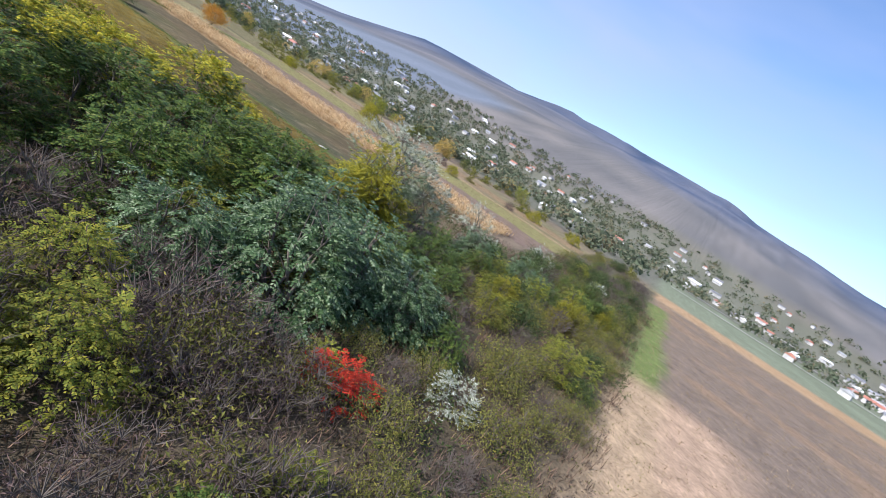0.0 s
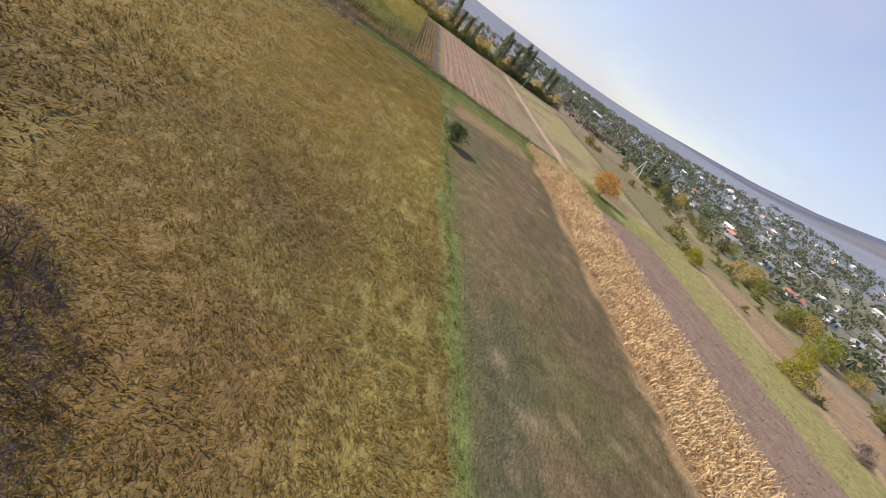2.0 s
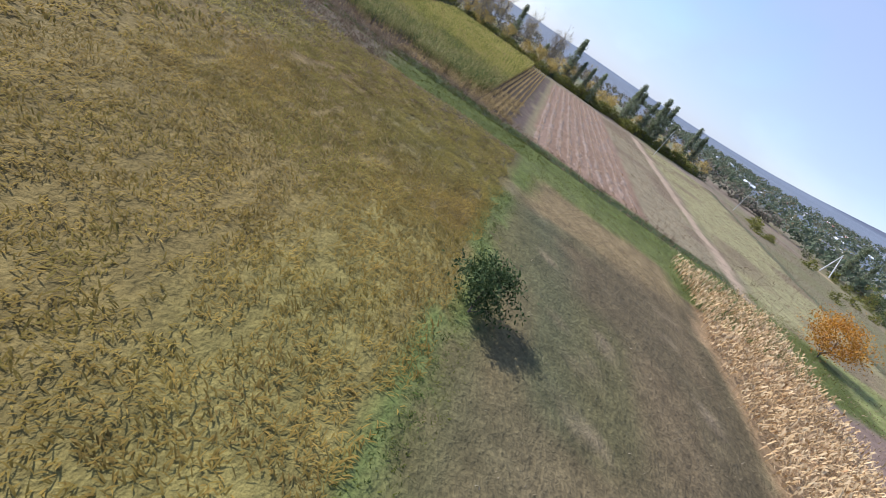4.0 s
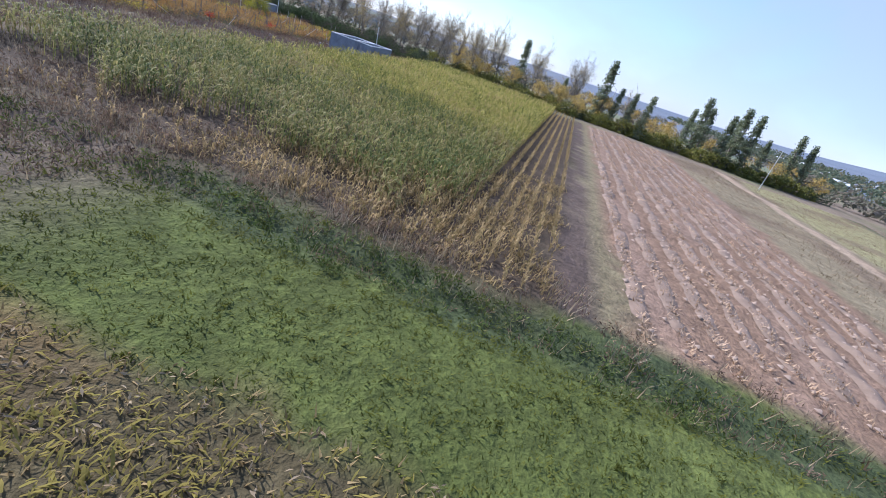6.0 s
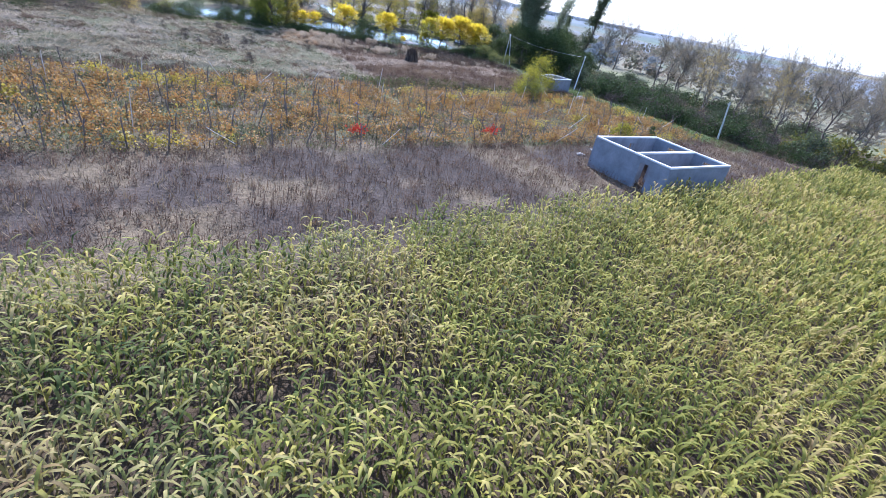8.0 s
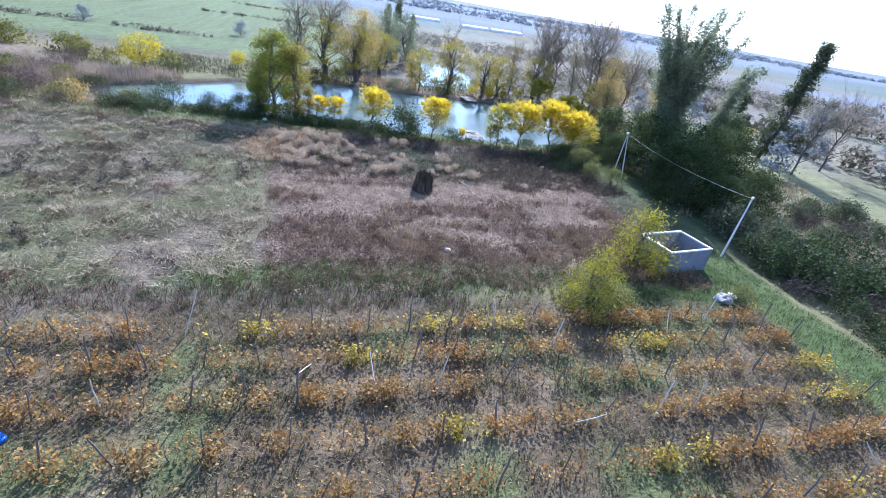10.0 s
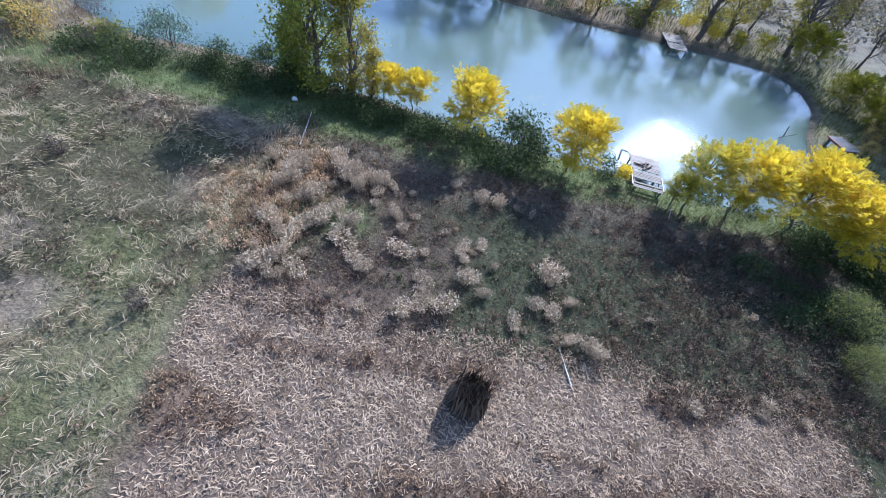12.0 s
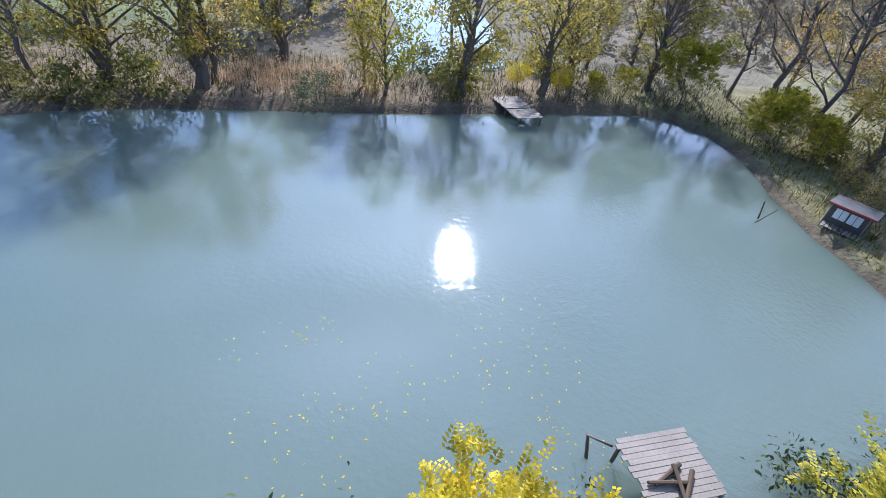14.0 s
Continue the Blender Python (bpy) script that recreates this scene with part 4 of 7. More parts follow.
v, f = tubes([([(-36.3, -77.9, -0.9), (-36.1, -78.0, 0.5)], [0.05, 0.04]), ([(-35.6, -77.6, -0.6), (-37.0, -77.7, 0.1)], [0.04, 0.03])], 6)
tagged(new("mooring_stake", bulk("mooring_stake", v, f, M_BARK)), "crooked wooden stake at the water's edge", "stake")
v, f = tubes([([(-18.85, -67.6, -0.9), (-18.7, -67.9, 0.3), (-19.0, -67.3, 0.6)], [0.06, 0.05, 0.04])], 6)
tagged(new("mooring_stake", bulk("mooring_stake", v, f, M_BARK)), "dark mooring stake beside the plank deck", "stake")


# ---- odd things left lying about ----
def lump(name, label, category, at, size, mat, seed):
    bm = bmesh.new()
    bmesh.ops.create_icosphere(bm, subdivisions=3, radius=1.0)
    for v in bm.verts:
        n = noise.noise(v.co * 1.8 + Vector((seed, 0, 0)))
        v.co = Vector((v.co.x * size[0], v.co.y * size[1], max(v.co.z, -0.3) * size[2])) * (1 + 0.45 * n)
    ob = new(name, from_bm(name, bm, mat, False))
    ob.location = (at[0], at[1], float(land(at[0], at[1])) + 0.2 * size[2])
    tagged(ob, label, category)


lump("sheeted_heap", "heap under crumpled white sheeting on green verge", "heap", (-27.6, -26.6), (0.62, 0.5, 0.42), M_RUBBLE, 1)
lump("sheeted_heap", "smaller white sheeted bundle beside a bush", "heap", (-28.6, -26.9), (0.4, 0.35, 0.28), M_WHITE, 2)
lump("cement_sack", "pale burst cement sack in the weeds", "sack", (-2.9, -4.6), (0.45, 0.3, 0.16), M_RUBBLE, 3)
lump("plastic_tub", "blue plastic tub lying among the vines", "tub", (12.1, -18.8), (0.26, 0.26, 0.28), M_BLUE, 4)
lump("litter_bag", "crumpled white bag lying in the grass", "litter", (13.5, -15.6), (0.3, 0.22, 0.18), M_WHITE, 5)
lump("litter_bag", "crumpled white bag lying on brown stubble", "litter", (-8.3, -33.1), (0.24, 0.2, 0.16), M_WHITE, 6)
lump("litter_bag", "small white canister standing on the grassy dike", "litter", (6.4, -64.7), (0.2, 0.16, 0.22), M_WHITE, 7)
lump("marker_stone", "upright white stone on the grass verge", "stone", (-28.3, -38.8), (0.14, 0.14, 0.45), M_WHITE, 8)
lump("litter_bag", "grey bag lying between vine posts", "litter", (11.2, -12.5), (0.25, 0.2, 0.18), M_RUBBLE, 9)
rr = random.Random(3)
for cx, cy, n in ((-5.8, -5.3, 3), (-5.9, -4.3, 3), (-20.4, -5.1, 6), (-3.0, 0.2, 2)):
    for _ in range(n):
        bm = bmesh.new()
        s = rr.uniform(0.25, 0.55)
        box(bm, (-s, -s * 0.5, -0.02), (s, s * 0.5, 0.05), 0.012)
        ob = new("rubble_block", from_bm("rubble_block", bm, M_RUBBLE))
        x, y = cx + rr.gauss(0, 0.45), cy + rr.gauss(0, 0.35)
        ob.matrix_basis = pose(x, y, float(land(x, y)) + 0.05, rr.uniform(-24, 24), rr.uniform(-20, 20), rr.uniform(0, 180))
        tagged(ob, "broken pale concrete slab in the weeds", "rubble", "rubble by the shell")
for a, b, lab in (((4.21, -59.63), (4.73, -63.5), "long pale pole lying on the dike"), ((-13.9, -46.6), (-13.3, -48.6), "thin pale stick lying in grass"), ((-21.6, -61.3), (-21.9, -62.2), "short pale log lying by the yellow trees")):
    v, f = tubes([([(*a, float(land(*a)) + 0.08), (*b, float(land(*b)) + 0.10)], [0.05, 0.035])], 6)
    tagged(new("fallen_stick", bulk("fallen_stick", v, f, M_STAKE)), lab, "stick")
v, f = tubes([([(143.5, 41.5, 0.08), (144.3, 42.1, 0.12)], [0.09, 0.07])], 7)
tagged(new("pale_log", bulk("pale_log", v, f, M_STAKE)), "short pale log lying on grass", "log")

# the tall stack of maize stalks
rng = np.random.default_rng(8)
n = 900
az = rng.uniform(0, 2 * np.pi, n)
r0 = 1.05 * np.sqrt(rng.uniform(0.2, 1, n))
base = np.stack([r0 * np.cos(az), r0 * np.sin(az), rng.uniform(0, 0.35, n)], -1)
v, f = blades(base, az + np.pi + rng.normal(0, 0.4, n), rng.uniform(1.1, 2.0, n), 0.09, rng.uniform(0.25, 0.6, n), rng.uniform(-0.5, 0.25, n))
ob = new("maize_shock", bulk("maize_shock", v, f, M_STALKS))
ob.location = (-8.8, -44.7, float(land(-8.8, -44.7)) - 0.05)
tagged(ob, "dark upright stack of bundled maize stalks on pale stubble", "stack")

# ---- vineyard posts ----
VINE_ROWS = (-8.0, -10.1, -12.2, -14.7, -17.2, -19.7, -22.1, -24.3)
rv = random.Random(21)


def post_mesh(i, h, lean, r, mat, fork=False):
    pts = np.array([(0, 0, -0.25), (lean * 0.3, 0.01, h * 0.4), (lean * 0.7, -0.02, h * 0.75), (lean, 0.02, h)])
    lines = [(pts, [r * 1.2, r * 1.05, r, r * 0.8])]
    if fork:
        lines.append((np.array([pts[2], pts[2] + (0.25, 0.1, 0.35)]), [r * 0.7, r * 0.4]))
    v, f = tubes(lines, 6)
    return bulk("vineyard_post", v, f, mat, True)


POSTS = [post_mesh(i, rv.uniform(1.3, 1.9), rv.uniform(-0.15, 0.2), rv.uniform(0.03, 0.045), M_POST, i % 3 == 0) for i in range(8)]
STAKES = [post_mesh(i, rv.uniform(1.7, 2.5), 0.05, 0.028, M_STAKE) for i in range(3)]
for row in VINE_ROWS:
    x = -29.0 + rv.uniform(0, 1)
    while x < 45:
        pale = rv.random() < 0.13
        ob = new("vineyard_stake" if pale else "vineyard_post", rv.choice(STAKES if pale else POSTS))
        y = row + rv.gauss(0, 0.10)
        tilt = rv.gauss(0, 7) if not pale else rv.choice((rv.gauss(0, 8), rv.uniform(35, 60)))
        ob.matrix_basis = pose(x, y, float(land(x, y)), tilt, rv.gauss(0, 6), rv.uniform(0, 360))
        tagged(ob, "pale thin stake slanting among the vines" if pale else "grey weathered wooden post in a vine row", "post", "posts in the vineyard")
        x += rv.uniform(1.3, 2.2) if row == -8.0 else rv.uniform(1.9, 3.4)

# ---- the town on the far side ----
TOWN = [(131.2, 196, 1), (-109, 294, 0), (-188, 203, 1), (-283, 251, 1), (-168, 433, 0)]
rt = random.Random(77)
while len(TOWN) < 220:
    x, y = rt.uniform(-480, 560), 172 + 430 * rt.random() ** 1.1
    if x > 165 and y < 235 or (x > -40 and x < 170 and y < 195):
        continue
    if min((x - a) ** 2 + (y - b) ** 2 for a, b, _ in TOWN) > 190:
        TOWN.append((x, y, rt.random() < 0.2))


def house(x, y, bright, k):
    w, l, h = rt.uniform(3.2, 4.6), rt.uniform(5.5, 8.5), rt.uniform(2.0, 2.6)
    z = float(land(x, y))
    roof_m = M_WHITE if bright else rt.choice((M_ROOF_GREY, M_ROOF_DARK, M_ROOF_RED, M_ROOF_DARK, M_ROOF_GREY, M_ROOF_DARK, M_ROOF_RED))
    look_word = {M_WHITE: "pale sheet", M_ROOF_GREY: "grey sheet", M_ROOF_RED: "red tiled", M_ROOF_DARK: "dark"}[roof_m]
    hs = thing("house", f"small white village house with a {look_word} gable roof among trees", "house", (x, y, z), rt.uniform(-0.5, 0.5) + rt.choice((0, math.pi / 2)), group="houses of the village")
    part("wall", box_mesh("wall", (-w / 2, -l / 2, -1.5), (w / 2, l / 2, h), M_WALL), hs)
    bm = bmesh.new()
    o, rise = 0.45, w * rt.uniform(0.26, 0.36)
    pts = [(-w / 2 - o, -l / 2 - o, h - 0.1), (w / 2 + o, -l / 2 - o, h - 0.1), (0, -l / 2 - o, h + rise), (-w / 2 - o, l / 2 + o, h - 0.1), (w / 2 + o, l / 2 + o, h - 0.1), (0, l / 2 + o, h + rise)]
    vs = [bm.verts.new(p) for p in pts]
    for q in ((0, 1, 2), (3, 5, 4), (0, 2, 5, 3), (1, 4, 5, 2), (0, 3, 4, 1)):
        bm.faces.new([vs[i] for i in q])
    roof = part("roof", from_bm("roof", bm, roof_m), hs)
    if y < 300:
        part("chimney", box_mesh("chimney", (w * 0.15, -0.3, h), (w * 0.15 + 0.5, 0.3, h + rise + 0.7), M_RUBBLE), roof)
        for s in (-1, 1):
            for yy in (-l / 4, l / 4):
                part("window", box_mesh("window", (s * w / 2 - 0.03, yy - 0.5, 1.0), (s * w / 2 + 0.03, yy + 0.5, 2.2), M_PANE), hs)


for k, (x, y, bright) in enumerate(TOWN):
    house(x, y, bright, k)

# more houses, closer together, on the open side of the village
while len(TOWN) < 262:
    x, y = rt.uniform(190, 640), rt.uniform(240, 560)
    if min((x - a) ** 2 + (y - b) ** 2 for a, b, _ in TOWN) > 150:
        TOWN.append((x, y, rt.random() < 0.16))
        house(x, y, TOWN[-1][2], 0)


def lane(a, b, w):
    """A pale dirt lane laid on the ground from a to b."""
    t = np.linspace(0, 1, 60)[:, None]
    p = np.array(a) * (1 - t) + np.array(b) * t
    p += 2.0 * (vnoise(p[:, :1], p[:, 1:], 60, 9) - 0.5)
    d = (np.array(b) - np.array(a)) / np.hypot(b[0] - a[0], b[1] - a[1])
    side = np.array([-d[1], d[0]]) * w / 2
    v = np.concatenate([np.column_stack([q, land(q[:, 0], q[:, 1]) + 0.35]) for q in (p - side, p + side)])
    f = [(i, i + 1, i + 61, i + 60) for i in range(59)]
    tagged(new("road_1", bulk("road_1", v, f, M_LANE)), "pale dirt lane between village houses", "road", kind="structure")


lane((190, 236), (640, 252), 4.0)
lane((200, 300), (640, 330), 4.0)
lane((220, 390), (600, 410), 4.0)

# greenhouses far out on the plain
for x, y, l, w, t in ((-76, -360, 22, 5, 12), (-108, -346, 20, 5, 12), (-134, -352, 26, 5, 10), (-190, -380, 26, 5, 10)):
    g = thing("greenhouse", "long low white plastic greenhouse on the distant plain", "greenhouse", (x, y, float(land(x, y))), radians(t), group="greenhouses on the plain")
    v, f = [], []
    arc = np.linspace(0, np.pi, 9)
    for e in (-l / 2, l / 2):
        v += [(e, w / 2 * math.cos(a), 2.2 * math.sin(a)) for a in arc]
    f = [(i, i + 1, i + 10, i + 9) for i in range(8)]
    me = bpy.data.meshes.new("cover")
    me.from_pydata(v, [], f + [tuple(range(9)), tuple(range(17, 8, -1))])
    me.materials.append(M_WHITE)
    part("cover", me, g)

# ---- trees and shrubs ----
def joined_tubes(lines, joints, sides):
    """Tubes of a stem and its limbs, each limb knit into the stem's ring where it leaves it."""
    v, f = tubes(lines, sides)
    knit, at = [], len(lines[0][0]) * sides
    for (pts, _), j in zip(lines[1:], joints):
        knit.append((j * sides, j * sides + 1, at + 1, at))
        at += len(pts) * sides
    return v, (np.concatenate([f, knit]) if knit else f)


def plant(name, label, category, mat, seed, h, r, trunk_h, clumps, leaves, leaf, aspect=0.5, shape="round", bark=None, bare=0.0, hang=0.2, clump_r=None, group="", lean=0.0, fill=0.55, stems=1, girth=1.0, frond=None, top=None):
    """One tree or shrub at the origin, h high, crown radius r: a trunk with limbs, and a crown of leaves in clumps."""
    rng = np.random.default_rng(seed)
    bark = bark or M_BARK
    ob = thing(name, label, category, group=group)
    ch = h - trunk_h
    u = rng.uniform(-1, 1, clumps)
    az = rng.uniform(0, 2 * np.pi, clumps)
    if shape == "column":
        t = rng.uniform(0, 1, clumps)
        rad = r * np.minimum(1.0, 0.55 + 1.8 * t) * (1 - 0.85 * t ** 1.8) * np.sqrt(rng.uniform(0.1, 1, clumps))
        c = np.stack([rad * np.cos(az), rad * np.sin(az), trunk_h + t * ch * 0.95], -1)
    elif shape == "vase":
        t = rng.uniform(0, 1, clumps) ** 0.75
        rad = r * np.sqrt(np.clip(1 - (2 * t - 1.0) ** 2 * 0.9, 0.05, 1)) * rng.uniform(fill, 1, clumps)
        c = np.stack([rad * np.cos(az), rad * np.sin(az), trunk_h + t * ch * 0.92], -1)
    elif shape == "mound":
        w = np.abs(u)
        rad = r * np.sqrt(1 - w * w) * rng.uniform(fill, 1, clumps) ** 0.5
        c = np.stack([rad * np.cos(az), rad * np.sin(az), trunk_h * 0.5 + (h - trunk_h * 0.5) * 0.9 * w * rng.uniform(0.75, 1, clumps)], -1)
    elif shape == "umbrella":
        t = rng.uniform(0, 1, clumps) ** 0.8
        rad = r * np.sqrt(np.clip(1 - ((t - 0.46) / 0.60) ** 2, 0.02, 1)) * rng.uniform(0.02, 1, clumps) ** 0.6
        c = np.stack([rad * np.cos(az), rad * np.sin(az), trunk_h + ch * (0.04 + 0.88 * t)], -1)
    else:
        s = rng.uniform(fill, 1, clumps) ** 0.5
        rad = r * np.sqrt(1 - u * u) * s
        c = np.stack([rad * np.cos(az), rad * np.sin(az), trunk_h + ch * (0.5 + 0.46 * u * s)], -1)
    # an uneven outline
    lobes = 1 + 0.28 * np.sin(2 * az + rng.uniform(0, 6)) * np.sin(c[:, 2] / h * 5 + rng.uniform(0, 6)) + rng.normal(0, 0.07, clumps)
    c[:, :2] *= lobes[:, None]
    c[:, 0] += lean * c[:, 2]
    # limbs: each stem with its own
    twigs = []
    for s in range(stems):
        off = rng.normal(0, 0.12 * r, 2) * (stems > 1)
        tip = np.array([off[0] * 2 + lean * h * 0.8, off[1] * 2, h * 0.8])
        k = np.linspace(0, 1, 6)[:, None]
        pts = np.array([off[0], off[1], -0.3]) * (1 - k) + tip * k
        pts[1:-1, :2] += rng.normal(0, 0.03 * h, (4, 2))
        r0 = max(0.03, h * 0.018) * girth
        lines, joints = [(pts, np.linspace(r0, r0 * 0.2, 6))], []
        for i in rng.choice(clumps, min(clumps, (26 if h > 5 else 12) // stems), replace=False):
            a = float(np.clip((c[i, 2] - 0.35 * r) / (h * 0.8), 0.12, 0.9)) * rng.uniform(0.55, 1)
            start = np.array([np.interp(a, k[:, 0], pts[:, j]) for j in range(3)])
            q = np.linspace(0, 1, 4)[:, None]
            limb = start * (1 - q) + c[i] * q
            limb[1:-1, 2] += 0.12 * np.linalg.norm(c[i] - start) * np.array([0.7, 1.0])
            lines.append((limb, np.linspace(r0 * 0.42 * (1 - a * 0.6), r0 * 0.06, 4)))
            joints.append(int(round(a * 5)))
        part("trunk", bulk("trunk", *joined_tubes(lines, joints, 5 if h > 5 else 4), bark, True), ob)
    if bare:
        for i in range(int(clumps * bare)):
            s = c[i % clumps]
            for _ in range(3):
                e = s + np.array([*rng.normal(0, 0.10 * r + 0.08, 2), rng.uniform(0.1, 0.45) * min(1.5, r)])
                twigs.append((np.array([s, e]), [0.018, 0.006]))
        tagged(part("twig_haze", bulk("twig_haze", *tubes(twigs, 3), bark, True), ob), kind="stuff")
    cr = clump_r or 0.30 * r
    if leaves:
        which = rng.integers(0, clumps, leaves)
        p = c[which] + rng.normal(0, 1, (leaves, 3)) * np.array([cr, cr, cr * 0.62]) * rng.uniform(0.6, 1.25, clumps)[which][:, None]
        p[:, 2] = np.maximum(p[:, 2], 0.05)
        high = np.zeros(leaves, bool)
        if top:
            high = c[which, 2] + rng.normal(0, 0.10 * h, clumps)[which] > top[1] * h
        for name_, m, sel in (("crown", mat, ~high), ("crown_top", top and top[0], high)):
            if not sel.any():
                continue
            if frond:
                q = p[sel]
                az_ = np.arctan2(q[:, 1], q[:, 0] - lean * q[:, 2]) + rng.normal(0, 0.7, len(q))
                up_ = rng.normal(0.25, 0.35, len(q)) + (1.7 if shape == "umbrella" else 0.5) * (q[:, 2] / h - 0.55)
                v, f = fronds(q, az_, up_, frond[0], frond[1], frond[2], leaf, frond[3], rng)
            else:
                v, f = leaf_quads(p[sel], leaf, aspect, rng, 0.35, hang)
            part(name_, bulk(name_, v, f, m), ob)
    return ob


def put(ob, x, y, s=1.0, turn=0.0, first=False, tilt=0.0, sz=None):
    m = Matrix.Translation((x, y, float(land(x, y)) - 0.05)) @ Matrix.Rotation(turn, 4, "Z") @ Matrix.Rotation(tilt, 4, "X") @ Matrix.Diagonal((s, s, sz or s, 1))
    if first:
        ob.matrix_basis = m
        return ob
    return copy_thing(ob, m)


rp = random.Random(5)


def grow(proto, spots):
    """Set a plant and its copies out at (x, y, scale)."""
    for i, (x, y, s) in enumerate(spots):
        put(proto, x, y, s, rp.uniform(0, 6.28), tilt=rp.uniform(-0.04, 0.04))
    for o in (*proto.children_recursive, proto):
        bpy.data.objects.remove(o)


# the thicket at the start
T_SILVER = plant("oleaster_tree", "silver-leaved oleaster tree in a dense thicket", "tree", M_FEATHER, 1, 9.0, 3.2, 1.6, 130, 2600, 0.032, stems=2, clump_r=0.36, group="trees of the thicket", frond=(0.36, 6, 0.13, 0.12), top=(M_LEAF_SILVER, 0.62))
grow(T_SILVER, [(161.2, 29.6, 0.96), (163.8, 32.8, 0.66), (160.0, 34.4, 0.78)])
S_SILVER = plant("oleaster_shrub", "low silver-grey oleaster shrub", "shrub", M_LEAF_SILVER, 2, 3.0, 1.5, 0.2, 40, 420, 0.022, shape="mound", stems=3, group="shrubs of the thicket", frond=(0.36, 6, 0.12, 0.1), clump_r=0.3)
grow(S_SILVER, [(178.4, 15.4, 0.72), (169.8, 57.8, 1.25), (161.6, 52.4, 1.5), (166.5, 44.0, 1.0), (176.5, 66, 0.9)])
S_SAGE = plant("tree_of_heaven", "dark green shrub with long drooping silvery compound leaves", "shrub", M_LEAF_SAGE, 3, 6.0, 2.9, 0.6, 80, 1050, 0.042, shape="mound", stems=4, clump_r=0.5, group="shrubs of the thicket", frond=(0.75, 8, 0.21, 0.35))
grow(S_SAGE, [(170.2, 12.0, 0.98), (170.9, 15.6, 0.92), (173.0, 17.4, 0.68), (166.6, 17.2, 0.88), (168.0, 8.6, 0.7), (172.3, 40.1, 0.62), (174.2, 42.5, 0.5), (168.4, 36.4, 0.66)])
S_YELLOW2 = plant("yellow_acacia", "large yellow-green feathery acacia bush", "shrub", M_LEAF_LIME, 104, 6.8, 2.2, 0.6, 95, 2300, 0.03, shape="mound", stems=4, group="shrubs of the thicket", clump_r=0.38, frond=(0.55, 8, 0.14, 0.3))
grow(S_YELLOW2, [(164.3, 23.0, 1.1), (165.6, 24.0, 0.86), (165.0, 20.2, 0.8), (177.6, 38.2, 0.5), (173.8, 31.6, 0.5), (178.6, 41.0, 0.42), (180.2, 49.0, 0.4)])
S_YELLOW = plant("yellow_acacia", "low yellow-green feathery acacia bush", "shrub", M_LEAF_YGREEN, 4, 4.4, 1.9, 0.4, 50, 560, 0.035, shape="mound", stems=3, group="shrubs of the thicket", clump_r=0.4, frond=(0.5, 6, 0.16, 0.3))
grow(S_YELLOW, [(172.4, 3.6, 0.72), (170.6, 1.8, 0.75), (169.0, 5.0, 0.7), (178.0, 6.5, 0.42), (166.5, 10.5, 0.75), (163.0, 12.4, 0.9), (174.5, 37.5, 0.8), (176.8, 44.0, 0.8), (172.6, 31.0, 0.6), (179.5, 30.5, 0.5), (174.6, 10.6, 0.4), (175.0, 27.5, 0.6)] + [(rp.uniform(170, 182), rp.uniform(26, 90), rp.uniform(0.4, 0.7)) for _ in range(10)])
T_GOLD = plant("walnut_tree", "spreading green tree turning yellow at the top", "tree", M_LEAF_GREEN, 6, 6.8, 3.6, 0.9, 90, 1700, 0.055, group="trees of the thicket", frond=(0.5, 5, 0.22, 0.3), clump_r=0.5, top=(M_LEAF_LEMON, 0.72))
grow(T_GOLD, [(150.0, 20.2, 0.84), (153.4, 21.0, 0.62), (152.6, 13.0, 0.8), (153.8, 6.5, 0.9), (145.5, 6.5, 0.85), (151.0, -2.0, 0.95), (147.0, 13.0, 0.75)])
S_GREEN2 = plant("thicket_shrub", "tall deep green shrub with feathery compound leaves", "shrub", M_LEAF_GREEN, 108, 5.2, 2.5, 0.4, 75, 850, 0.036, shape="mound", stems=3, group="shrubs of the thicket", clump_r=0.45, frond=(0.62, 7, 0.19, 0.3))
grow(S_GREEN2, [(159.6, 15.4, 1.05), (162.2, 11.4, 1.0), (156.4, 11.0, 1.05), (164.0, 9.0, 0.9), (162.2, 17.6, 1.1), (164.4, 16.6, 1.1), (157.6, 20.2, 0.86), (154.4, 22.2, 0.7), (159.8, 22.6, 0.8), (158.6, 5.0, 1.05), (163.5, 2.0, 0.9), (168.6, 22.6, 0.7), (170.4, 19.6, 0.66), (172.4, 23.6, 0.6), (169.6, 27.2, 0.66), (176.0, 18.6, 0.46), (167.2, 30.6, 0.7), (170.2, 34.0, 0.6), (172.0, 45.0, 0.6), (175.2, 52.0, 0.6), (154.0, 0.5, 1.1), (147.0, -6.0, 1.1), (156.0, -6.0, 1.1), (178.0, 3.6, 0.4)] + [(rp.uniform(167, 182), rp.uniform(24, 96), rp.uniform(0.35, 0.6)) for _ in range(12)])
S_DARK = plant("thicket_shrub", "almost black-green shrub at the thicket edge", "shrub", M_LEAF_DARK, 9, 3.4, 1.9, 0.3, 42, 1900, 0.12, 0.45, "mound", stems=3, group="shrubs of the thicket")
